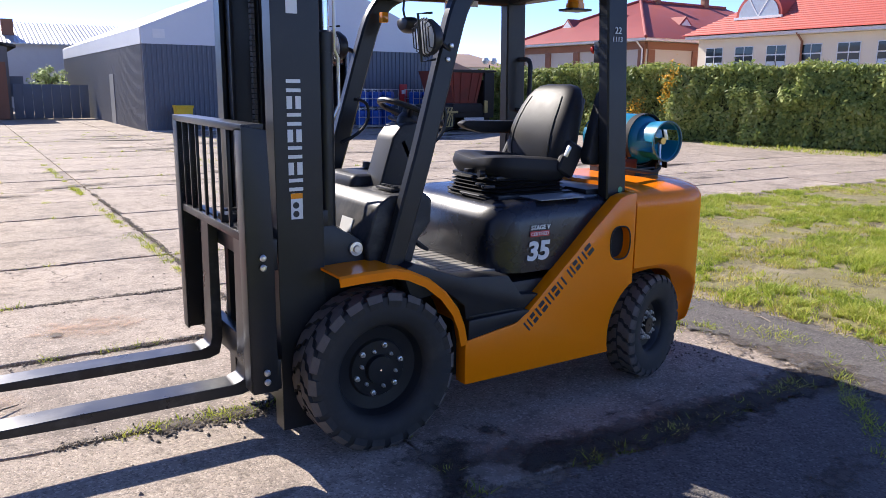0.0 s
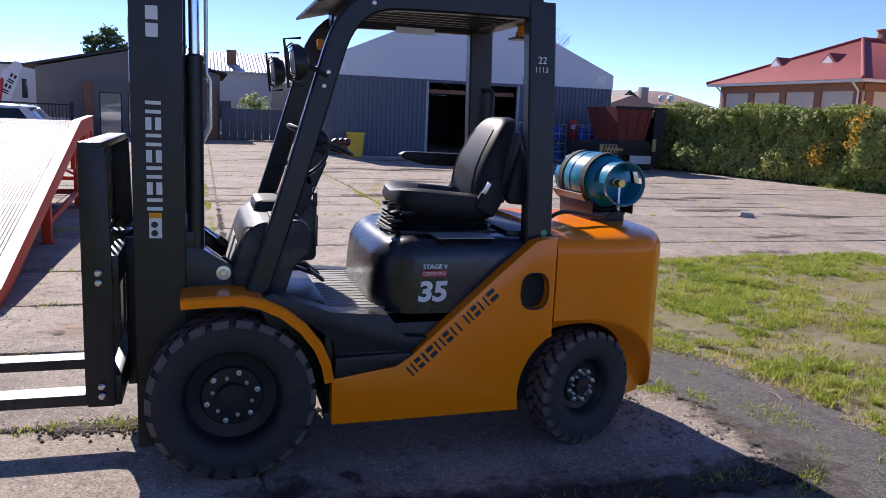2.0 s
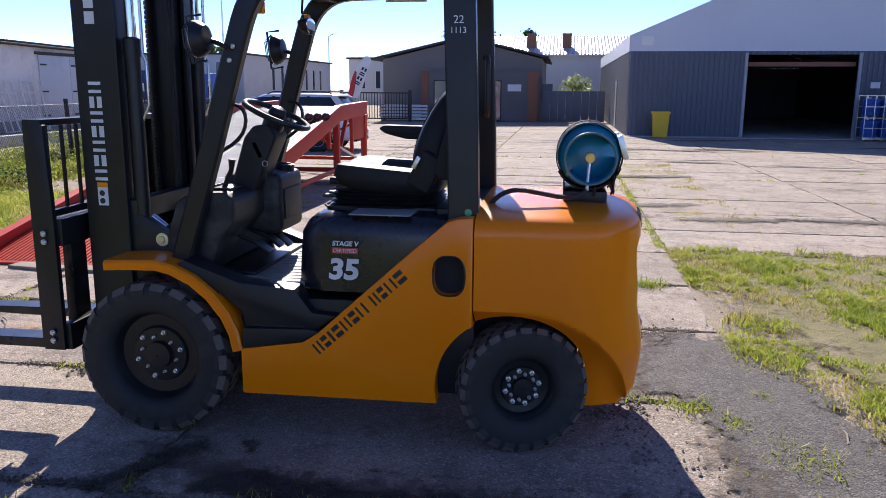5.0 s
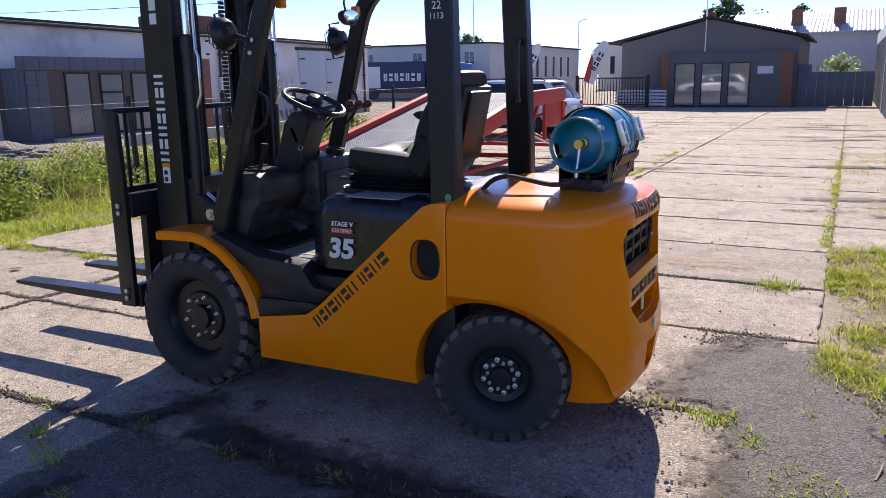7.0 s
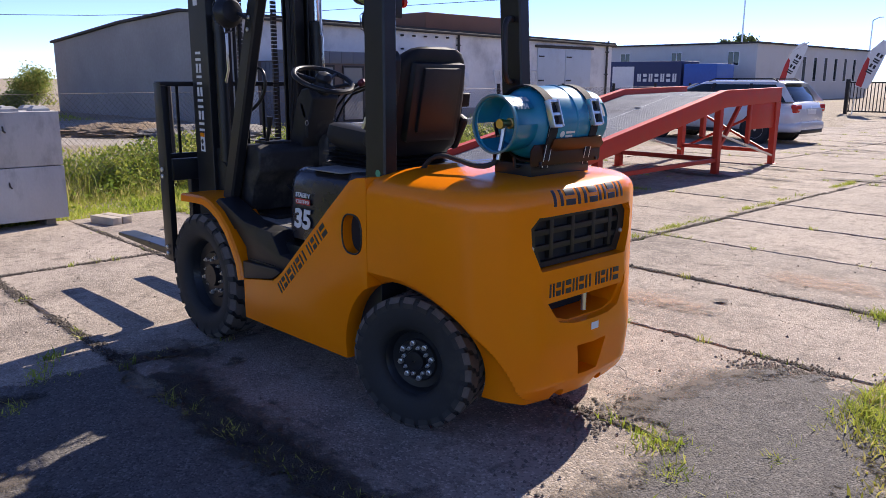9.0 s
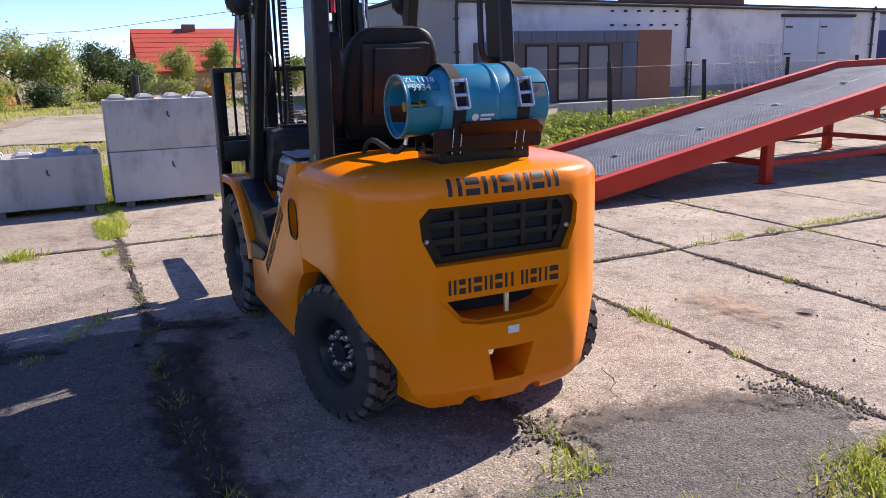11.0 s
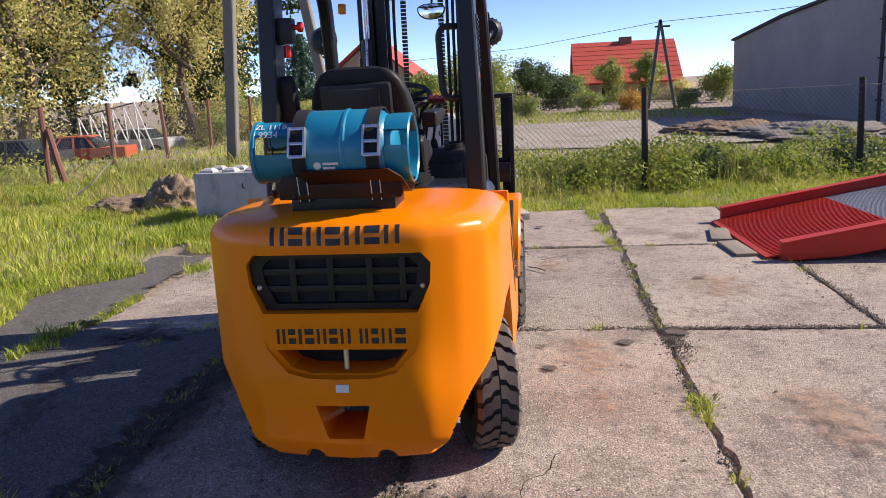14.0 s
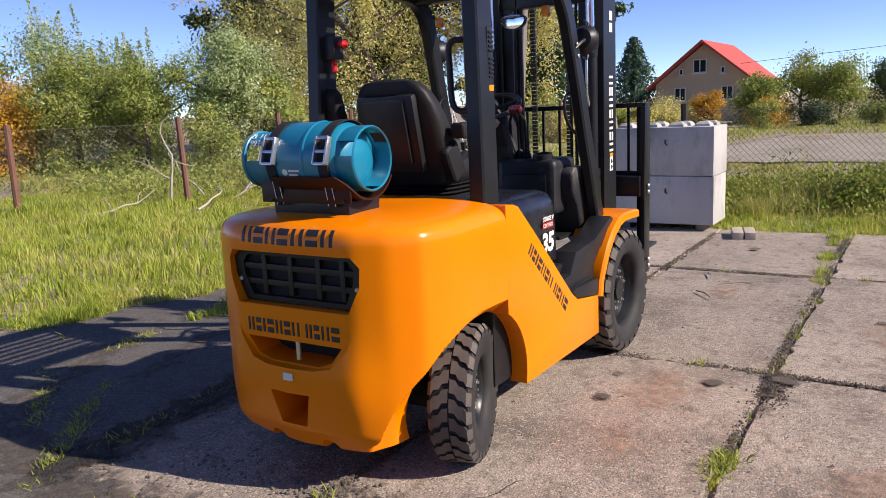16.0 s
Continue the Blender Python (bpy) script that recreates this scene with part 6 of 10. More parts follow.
def seat(parent):
    s = thing("driver_seat", "", "")
    s.parent = parent
    yc = -0.07

    def cushion(x0, x1, z0, z1, hw, r, lean=0.0, crown=0.02):
        """A padded slab: rounded outline in plan, crowned top."""
        rings = []
        for k, (f, ins) in enumerate(((0.0, 0.075), (0.12, 0.045), (0.3, 0.018), (0.55, 0.002), (0.7, 0.0), (0.85, 0.010), (0.95, 0.032), (1.0, 0.07))):
            z = z0 + (z1 - z0) * f
            ring = []
            for i in range(32):
                a = 2 * math.pi * i / 32
                cx, sy = math.cos(a), math.sin(a)
                px = (x0 + x1) / 2 + ((x1 - x0) / 2 - ins) * math.copysign(abs(cx) ** 0.45, cx)
                py = yc + (hw - ins) * math.copysign(abs(sy) ** 0.45, sy)
                ring.append((px, py, z + (lean * (px - x0)) + (crown * abs(py - yc) / hw if f > 0.8 else 0)))
            rings.append(ring)
        # dished top between the side bolsters
        for ins, dz in ((0.105, 0.001), (0.14, -0.008), (0.18, -0.018), (0.225, -0.024)):
            ring = []
            for i in range(32):
                a = 2 * math.pi * i / 32
                cx, sy = math.cos(a), math.sin(a)
                px = (x0 + x1) / 2 + ((x1 - x0) / 2 - ins * 0.95) * math.copysign(abs(cx) ** 0.5, cx)
                py = yc + (hw - ins) * math.copysign(abs(sy) ** 0.5, sy)
                ring.append((px, py, z1 + dz + (lean * (px - x0)) + crown * abs(py - yc) / hw))
            rings.append(ring)
        return loft(B(), rings)

    bel = B()
    rings = []
    for k in range(13):
        z = 1.030 + 0.0095 * k
        e = (0.020 if k % 2 else -0.008) + 0.030 * (1 - k / 12) ** 2
        rings.append([(1.02 + (0.235 + e) * math.copysign(abs(math.cos(a)) ** 0.4, math.cos(a)), yc + (0.215 + e) * math.copysign(abs(math.sin(a)) ** 0.4, math.sin(a)), z) for a in (2 * math.pi * i / 32 for i in range(32))])
    part("bellows", loft(bel, rings), VINYL, s, "folded black rubber bellows")
    part("seat_base", box(B(), 0.80, 1.27, yc - 0.21, yc + 0.21, 1.135, 1.155, 0.008), PLASTIC, s)
    part("cushion", cushion(0.775, 1.29, 1.128, 1.250, 0.262, 0.055, -0.085, 0.030), VINYL, s, "padded black vinyl seat cushion")
    back = B()
    rings = []
    for f, wd, th, xo in ((0.0, 0.19, 0.05, 0.0), (0.08, 0.225, 0.068, -0.004), (0.2, 0.243, 0.078, -0.014), (0.34, 0.25, 0.085, -0.024), (0.48, 0.247, 0.085, -0.027), (0.62, 0.238, 0.08, -0.022), (0.76, 0.222, 0.07, -0.012), (0.87, 0.198, 0.06, -0.002), (0.94, 0.17, 0.05, 0.006), (0.98, 0.135, 0.038, 0.010), (1.0, 0.085, 0.02, 0.012)):
        z = 1.12 + 0.50 * f
        xc = 1.228 + 0.125 * f + xo
        rings.append([(xc + th * math.copysign(abs(math.cos(a)) ** 0.6, math.cos(a)), yc + wd * math.copysign(abs(math.sin(a)) ** 0.45, math.sin(a)), z) for a in (2 * math.pi * i / 36 for i in range(36))])
    part("backrest", loft(back, rings), VINYL, s, "tall padded black vinyl backrest")
    for side in (-1, 1):
        edge = [(xo_ - 0.953 * th_, yc + side * 0.65 * wd_, zz) for zz, xo_, th_, wd_ in ((1.16, 1.234, 0.068, 0.225), (1.22, 1.239, 0.078, 0.243), (1.29, 1.2465, 0.085, 0.25), (1.36, 1.261, 0.085, 0.247), (1.43, 1.2835, 0.08, 0.238), (1.50, 1.311, 0.07, 0.222), (1.555, 1.335, 0.06, 0.198))]
        part("piping", tube(B(), edge, 0.0045, 6), VINYL, s)
    part("seat_back_panel", box(B(), -0.012, 0.022, yc - 0.12, yc + 0.11, -0.17, 0.13, 0.012, Matrix.Translation((1.39, 0, 1.40)) @ Matrix.Rotation(radians(12), 4, "Y")), PLASTIC, s, "black document box lid")
    part("document_box", box(B(), -0.03, 0.05, yc - 0.165, yc + 0.155, -0.20, 0.17, 0.02, Matrix.Translation((1.34, 0, 1.39)) @ Matrix.Rotation(radians(12), 4, "Y")), PLASTIC, s)
    for y, w in ((yc - 0.305, 0.035), (yc + 0.30, 0.035)):
        a = B()
        if y < 0:
            prism(a, [(1.305, 1.205), (1.375, 1.20), (1.395, 1.23), (1.435, 1.44), (1.45, 1.56), (1.425, 1.60), (1.385, 1.57), (1.32, 1.36), (1.29, 1.24)], 'y', y - w, y + w, 0.016, 3)
        else:
            prism(a, [(0.895, 1.398), (0.93, 1.372), (1.04, 1.345), (1.27, 1.338), (1.28, 1.41), (0.93, 1.417)], 'y', y - w, y + w, 0.016, 3)
        part("armrest", a, VINYL, s, "folded-up black armrest" if y < 0 else "lowered black armrest")
    for y in (yc - 0.25, yc + 0.25):
        part("hip_wing", box(B(), -0.05, 0.07, y - 0.025, y + 0.025, -0.09, 0.09, 0.025, Matrix.Translation((1.23, 0, 1.235)) @ Matrix.Rotation(radians(28), 4, "Y"), 3), VINYL, s)
    part("belt_buckle", box(B(), -0.010, 0.010, yc - 0.292, yc - 0.276, -0.03, 0.03, 0.004, Matrix.Translation((1.20, 0, 1.275)) @ Matrix.Rotation(radians(28), 4, "Y")), STEEL, s, "small grey seat belt buckle")
    part("seat_rail", box(B(), 0.79, 1.28, yc - 0.245, yc - 0.205, 1.036, 1.062, 0.004), PLASTIC, s)
    part("seat_rail", box(B(), 0.79, 1.28, yc + 0.205, yc + 0.245, 1.036, 1.062, 0.004), PLASTIC, s)
    part("slide_lever", tube(B(), [(0.82, yc - 0.19, 1.05), (0.755, yc - 0.19, 1.048), (0.735, yc - 0.16, 1.055), (0.735, yc + 0.02, 1.055), (0.76, yc + 0.05, 1.048)], 0.007, 8), PLASTIC, s)
    part("tilt_lever", box(B(), 0.735, 0.80, yc - 0.205, yc - 0.165, 1.095, 1.112, 0.005), PLASTIC, s)
    part("tilt_lever", box(B(), 0.742, 0.80, yc - 0.14, yc - 0.10, 1.10, 1.118, 0.005), PLASTIC, s)
    part("adjust_knob", lathe(B(), [(0.018, 0), (0.02, 0.02), (0.018, 0.035)], (0.785, yc - 0.12, 1.165), (-1, 0, 0), 16), PLASTIC, s)
    part("weight_lever", box(B(), 0.75, 0.80, yc - 0.02, yc + 0.02, 1.16, 1.18, 0.006), PLASTIC, s)
    return s


def truck():
    t = thing("forklift", "orange and black counterbalance forklift with raised forks, parked on concrete slabs", "forklift")
    cw_body = counterweight(t)
    grille(t)
    for s in (-1, 1):
        side_panel(t, s)
        fender(t, s)
    # black inner body
    body = B()
    box(body, 0.40, 1.49, -0.505, 0.505, 0.24, 0.66, 0.01)
    box(body, -0.12, 0.42, -0.36, 0.36, 0.30, 0.74, 0.01)
    part("chassis", body, BLACK, t, "black inner frame")
    part("rear_axle", box(B(), 1.62, 1.78, -0.42, 0.42, 0.22, 0.36, 0.02), BLACK, t)
    part("underbody", box(B(), 1.36, 1.95, -0.36, 0.36, 0.33, 0.70, 0.02), SHADEFILL, t)
    for s in (-1, 1):
        st = B()
        prism(st, [(0.435, 0.435), (0.72, 0.482), (0.80, 0.53), (0.75, 0.54), (0.44, 0.53)], "y", s * 0.42, s * 0.592, 0.006)
        step = part("step", st, PLASTIC, t, "black ribbed entry step")
        for k in range(5):
            part("rib", box(B(), 0.46, 0.72, s * (0.445 + k * 0.03) - 0.005, s * (0.445 + k * 0.03) + 0.005, 0.537, 0.546, 0.002), PLASTIC, step)
        wl = B()
        prism(wl, [(0.15, 0.66), (0.10, 0.80), (0.16, 0.83), (0.42, 0.735), (0.68, 0.715), (0.76, 0.61), (0.87, 0.60), (0.78, 0.53), (0.44, 0.53), (0.43, 0.60), (0.33, 0.68)], "y", s * 0.44, s * 0.565, 0.008)
        part("side_skirt", wl, PLASTIC, t, "black moulded side trim")
    fl = part("floor_plate", box(B(), 0.16, 0.74, -0.44, 0.44, 0.69, 0.722, 0.004), surface("ribbed floor mat", (0.24, 0.225, 0.20), (0.15, 0.14, 0.125), rough=0.6, bump=0.3, dirt=(0.40, 0.37, 0.31), dirt_amount=0.6, dirt_scale=6), t, "dusty ribbed grey floor mat")
    for k in range(14):
        part("rib", box(B(), 0.44, 0.66, -0.39 + k * 0.06, -0.37 + k * 0.06, 0.720, 0.7245, 0.001), fl.data.materials[0], fl)
    # engine hood: rounded black box, lower at the front
    hood = B()
    rings = []
    for z, ins in ((0.70, 0.0), (0.85, 0.0), (0.95, 0.004), (1.00, 0.012), (1.03, 0.03), (1.047, 0.06), (1.052, 0.10)):
        ring = []
        for i in range(40):
            a = 2 * math.pi * i / 40
            cx, sy = math.cos(a), math.sin(a)
            e = 0.28
            px = 1.06 + (0.43 - ins) * math.copysign(abs(cx) ** e, cx)
            py = (0.508 - ins) * math.copysign(abs(sy) ** e, sy)
            if px < 0.80:
                py *= 1 - 0.12 * (0.80 - px) / 0.17
            ring.append((px + (z - 0.70) * 0.06, py, z - max(0, 0.78 - px) * 0.25 * (z > 0.95)))
        rings.append(ring)
    hd = part("engine_hood", loft(hood, rings), PLASTIC, t, "glossy black engine cover")
    hd.data.materials[0] = surface("hood plastic", (0.013, 0.015, 0.021), (0.009, 0.010, 0.015), rough=0.27, scale=6, fine=240, bump=0.05, depth=0.001, dirt=(0.10, 0.09, 0.08), dirt_amount=0.12, dirt_scale=7)
    part("hood_mat", box(B(), 0.92, 1.20, -0.50, -0.20, 1.050, 1.056, 0.002, Matrix.Rotation(radians(0), 4, "Z")), surface("grey tape", (0.30, 0.30, 0.29), rough=0.5, bump=0.1), hd)
    # rear top deck behind the seat
    part("deck", box(B(), 1.30, 1.50, -0.40, 0.40, 1.03, 1.075, 0.012), PLASTIC, t)
    # front cowl and dashboard
    cowl = B()
    prism(cowl, [(0.02, 0.74), (0.00, 0.90), (0.06, 1.075), (0.12, 1.115), (0.30, 1.125), (0.345, 1.09), (0.34, 0.98), (0.27, 0.90), (0.22, 0.74)], "y", -0.41, 0.41, 0.02, 3)
    cw = part("front_cowl", cowl, COWL, t, "black moulded front cowl and dashboard")
    for y0, y1, z in ((-0.22, -0.10, 0.93), (0.02, 0.17, 0.93)):
        part("label_plate", box(B(), -0.002, 0.0015, y0, y1, -0.065, 0.065, 0, Matrix.Translation((0.010, 0, z)) @ Matrix.Rotation(radians(16), 4, "Y")), WHITE, cw, "pale instruction label")
    part("cup_holder", lathe(B(), [(0.055, 0), (0.055, 0.03), (0.042, 0.03), (0.040, -0.005)], (0.36, 0.24, 1.172), (0.12, 0, 1), 24), PLASTIC, cw)
    part("storage_pod", box(B(), 0.12, 0.43, -0.02, 0.34, 0.86, 1.172, 0.045, None, 4), COWL, cw)
    part("glove_lid", box(B(), 0.431, 0.439, 0.03, 0.29, 0.93, 1.09, 0.006), COWL, cw)
    part("switch_panel", box(B(), 0.17, 0.30, -0.33, -0.17, 1.122, 1.136, 0.005), PLASTIC, cw)
    for k in range(3):
        part("rocker_switch", box(B(), 0.19, 0.215, -0.32 + k * 0.05, -0.285 + k * 0.05, 1.1365, 1.146, 0.003), BLACK, cw)
    col = B()
    prism(col, [(0.20, 1.08), (0.33, 1.09), (0.37, 1.16), (0.46, 1.37), (0.42, 1.43), (0.34, 1.42), (0.29, 1.36)], "y", -0.13, 0.05, 0.02, 3)
    scol = part("steering_column", col, COWL, t, "black steering column shroud")
    part("display", box(B(), -0.02, 0.02, -0.13, 0.02, -0.05, 0.05, 0.01, Matrix.Translation((0.36, 0, 1.30)) @ Matrix.Rotation(radians(-25), 4, "Y")), LAMPGLASS, scol)
    keys = part("key_ring", tube(B(), [(0.400 + 0.014 * math.cos(k * math.pi / 6), -0.135, 1.235 + 0.014 * math.sin(k * math.pi / 6)) for k in range(13)], 0.0015, 6), STEEL, scol)
    part("key", box(B(), 0.389, 0.411, -0.139, -0.133, 1.155, 1.222, 0.003), PLASTIC, keys, "black key fob")
    axis = Vector((0.40, 0, 0.92)).normalized()
    c = Vector((0.435, -0.04, 1.47))
    u, w = Vector((0, 1, 0)), axis.cross(Vector((0, 1, 0))).normalized()
    rimpts = [c + (u * math.cos(a) + w * math.sin(a)) * 0.165 for a in (2 * math.pi * k / 36 for k in range(37))]
    sw = thing("steering_wheel", "", "")
    sw.parent = t
    part("wheel_rim", tube(B(), rimpts, 0.014, 10, False), PLASTIC, sw)
    part("wheel_hub", lathe(B(), [(0.05, -0.07), (0.055, -0.015), (0.04, 0.012), (0.01, 0.016)], c - axis * 0.02, axis, 24), PLASTIC, sw)
    for k in range(3):
        a = 2 * math.pi * k / 3 + 0.5
        d = u * math.cos(a) + w * math.sin(a)
        part("spoke", tube(B(), [c - axis * 0.02 + d * 0.03, c + d * 0.16], [0.016, 0.010], 8), PLASTIC, sw)
    part("hub_cap", lathe(B(), [(0.042, 0), (0.046, 0.02), (0.036, 0.045), (0.01, 0.055)], c - axis * 0.01, axis, 20), PLASTIC, sw)
    part("column_stalk", tube(B(), [c - axis * 0.05 + u * 0.04, c - axis * 0.03 + u * 0.2], [0.008, 0.012], 8), PLASTIC, scol)
    for k in range(3):
        y = 0.03 + k * 0.045
        tip = Vector((0.53 + k * 0.035, 0.14 + k * 0.036, 1.45))
        lv = B()
        tube(lv, [(0.31, y, 1.17), (0.325, y, 1.23), (0.37, y + 0.02, 1.32), (0.43, y + 0.045, 1.39), tip - Vector((0.02, 0.008, 0.012)), tip], 0.0075, 8)
        lever = part("control_lever", lv, BLACK, t)
        part("knob", lathe(B(), [(0.008, 0), (0.018, 0.006), (0.022, 0.020), (0.021, 0.034), (0.012, 0.046)], tip - Vector((0.01, 0, 0.008)), (0.75, 0.25, 0.45), 16), MAROON, lever, "dark maroon lever knob")
        part("gaiter", lathe(B(), [(0.026, 0), (0.022, 0.01), (0.025, 0.02), (0.019, 0.03), (0.021, 0.04), (0.012, 0.055)], (0.31, y, 1.17), (0.2, 0, 1), 14), VINYL, lever)
    for y, z in ((-0.19, 0.80), (-0.03, 0.80), (0.10, 0.78)):
        pd = B()
        box(pd, -0.045, 0.045, y - 0.035, y + 0.035, -0.008, 0.008, 0.004, Matrix.Translation((0.40, 0, z + 0.03)) @ Matrix.Rotation(radians(38), 4, "Y"))
        tube(pd, [(0.27, y, z + 0.08), (0.385, y, z + 0.035)], 0.009, 8)
        part("pedal", pd, PLASTIC, t)
    part("parking_lever", tube(B(), [(0.24, -0.30, 1.10), (0.30, -0.31, 1.22), (0.305, -0.31, 1.27)], [0.012, 0.012, 0.018], 10), PLASTIC, t)
    seat(t)
    overhead_guard(t)
    # wheels
    wheel(t, -0.005, -0.50, -1, 0.361, 0.225, 0.222, 0, 22, 6, "")
    wheel(t, -0.005, 0.50, 1, 0.361, 0.225, 0.222, 0, 22, 6, "")
    wheel(t, 1.70, -0.472, -1, 0.292, 0.175, 0.155, 17, 24, 8, "")
    wheel(t, 1.70, 0.472, 1, 0.292, 0.175, 0.155, 17, 24, 8, "")
    # mirrors, lights
    mirror_on(t, (0.55, 0.17, 1.925), 0, "")
    for s in (-1, 1):
        work_light(t, (0.27, -0.505 if s < 0 else 0.455, 1.81), (-1, 0, -0.10))
        part("lamp_arm", tube(B(), [(0.40, s * 0.455, 1.76), (0.35, s * 0.47, 1.79), (0.29, s * 0.475, 1.81)], 0.012, 8), BLACK, t)
        part("indicator_lamp", box(B(), 0.46, 0.50, s * 0.33 - 0.02, s * 0.33 + 0.02, 1.93, 1.985, 0.008), AMBER, t, "amber indicator lamp")
        gr = B()
        tube(gr, [tuple(p) for p in arc((0.26, s * 0.405, 1.30), (0.42, s * 0.40, 1.36), (0.42, s * 0.40, 1.46), 6)] + [tuple(p) for p in arc((0.42, s * 0.40, 1.46), (0.42, s * 0.40, 1.53), (0.34, s * 0.405, 1.53), 5)], 0.009, 8)
        part("grab_bar", gr, BLACK, t)
    part("beacon_bracket", box(B(), 1.42, 1.56, -0.09, 0.03, 2.018, 2.030, 0.003), BLACK, t)
    part("beacon", lathe(B(), [(0.05, 0), (0.05, 0.03), (0.044, 0.032), (0.042, 0.09), (0.03, 0.105), (0.005, 0.11)], (1.49, -0.03, 2.030), (0, 0, 1), 20), AMBER, t, "amber beacon lamp")
    mast(t)
    decals(t, cw_body)
    # hose from the hood to the gas cylinder
    hz = [tuple(p) for p in arc((1.52, -0.30, 1.06), (1.58, -0.30, 1.18), (1.72, -0.30, 1.15), 8)] + [tuple(p) for p in arc((1.78, -0.30, 1.14), (1.93, -0.31, 1.11), (1.962, -0.287, 1.16), 6)]
    part("gas_hose", tube(B(), hz, 0.011, 8), RUBBER, t, "black rubber gas hose")
    return t


OILEDSTEEL = surface("oily chain steel", (0.10, 0.09, 0.08), (0.05, 0.045, 0.04), rough=0.4, metal=0.7, bump=0.1)


def mast(t):
    m = thing("mast", "", "")
    m.parent = t
    for s in (-1, 1):
        ch = B()
        prism(ch, [(-0.405, s * 0.395), (-0.195, s * 0.395), (-0.195, s * 0.300), (-0.215, s * 0.300), (-0.215, s * 0.375), (-0.385, s * 0.375), (-0.385, s * 0.300), (-0.405, s * 0.300)], "z", 0.10, 2.20, 0.0025, 1)
        part("outer_rail", ch, BLACK, m, "black steel outer mast channel")
        ch = B()
        prism(ch, [(-0.38, s * 0.292), (-0.225, s * 0.292), (-0.225, s * 0.225), (-0.243, s * 0.225), (-0.243, s * 0.274), (-0.362, s * 0.274), (-0.362, s * 0.225), (-0.38, s * 0.225)], "z", 0.14, 2.26, 0.0025, 1)
        part("inner_rail", ch, BLACK, m)
        cy = B()
        lathe(cy, [(0.036, 0), (0.036, 1.42), (0.040, 1.42), (0.040, 1.50), (0.026, 1.51)], (-0.150, s * 0.335, 0.32), (0, 0, 1), 18)
        lc = part("lift_cylinder", cy, BLACK, m)
        part("rod", lathe(B(), [(0.022, 0), (0.022, 0.40)], (-0.150, s * 0.335, 1.82), (0, 0, 1), 16), CHROME, lc, "polished piston rod")
        br = B()
        prism(br, [(-0.24, 0.55), (-0.24, 1.00), (-0.14, 1.00), (0.03, 0.90), (0.06, 0.82), (0.04, 0.76), (-0.08, 0.70)], "y", s * 0.335, s * 0.372, 0.006)
        pb = part("mast_bracket", br, BLACK, m)
        part("pivot_plate", lathe(B(), [(0.032, 0), (0.032, 0.012), (0.017, 0.013), (0.014, 0.02)], (-0.035, s * 0.372, 0.885), (0, s, 0), 20), STEEL, pb, "bare steel pivot plate")
        tc = B()
        tube(tc, [(-0.05, s * 0.30, 0.93), (0.10, s * 0.29, 0.80)], 0.028, 14)
        part("tilt_cylinder", tc, BLACK, m)
        part("tilt_rod", tube(B(), [(-0.12, s * 0.305, 0.985), (-0.05, s * 0.30, 0.93)], 0.016, 12), CHROME, m)
        # rows of small bolts up the rail
        for z in (0.88, 0.92, 0.40, 0.44):
            part("bolt", lathe(B(), [(0.014, 0), (0.014, 0.007), (0.008, 0.012)], (-0.528, s * 0.562, z + 0.01), (0, s, 0), 12), STEEL, m, "zinc bolt")
        chn = B()
        for k in range(60):
            z = 0.70 + k * 0.024
            box(chn, -0.318, -0.302, s * 0.12 - 0.017, s * 0.12 + 0.017, z, z + 0.019)
        tagged(part("lift_chain", chn, OILEDSTEEL, m, "oiled steel lift chain"), kind="stuff")
        hs = B()
        for k in range(2):
            y = s * (0.17 + 0.035 * k)
            tube(hs, [(-0.23, y, 0.60), (-0.225, y, 1.2), (-0.225, y, 1.9), (-0.25, y, 2.2)], 0.010, 8)
        part("hydraulic_hose", hs, RUBBER, m)
        pp = B()
        tube(pp, [(-0.12, s * 0.33, 1.45), (-0.085, s * 0.33, 1.52), (-0.085, s * 0.33, 1.72), (-0.10, s * 0.33, 1.75), (-0.10, s * 0.33, 2.15)], 0.008, 8)
        part("hydraulic_pipe", pp, STEEL, m, "bare steel hydraulic pipe")
    for z, x in ((0.16, -0.30), (1.02, -0.22), (2.12, -0.28)):
        part("cross_member", box(B(), x - 0.02, x + 0.06, -0.37, 0.37, z - 0.05, z + 0.05, 0.006), BLACK, m)
    part("cross_member", box(B(), -0.36, -0.32, -0.27, 0.27, 2.14, 2.24, 0.006), BLACK, m)
    # carriage, load backrest and forks
    c = thing("carriage", "", "")
    c.parent = t
    for z in (0.42, 0.93):
        part("fork_bar", box(B(), -0.505, -0.455, -0.53, 0.53, z - 0.065, z + 0.065, 0.005), BLACK, c)
    for y in (-0.20, 0.20):
        part("carriage_plate", box(B(), -0.456, -0.36, y - 0.03, y + 0.03, 0.34, 1.02, 0.005), BLACK, c)
    for s in (-1, 1):
        side = B()
        prism(side, [(-0.585, 0.36), (-0.478, 0.36), (-0.478, 0.98), (-0.492, 1.43), (-0.585, 1.45), (-0.592, 1.44)], "y", s * 0.525, s * 0.555, 0.004)
        part("side_plate", side, BLACK, c, "black backrest side plate")
        part("side_flange", box(B(), -0.592, -0.580, s * 0.47, s * 0.552, 0.37, 1.44, 0.003), BLACK, c)
    part("top_rail", box(B(), -0.592, -0.502, -0.552, 0.552, 1.425, 1.455, 0.005), BLACK, c)
    part("middle_rail", box(B(), -0.585, -0.560, -0.53, 0.53, 0.985, 1.02, 0.004), BLACK, c)
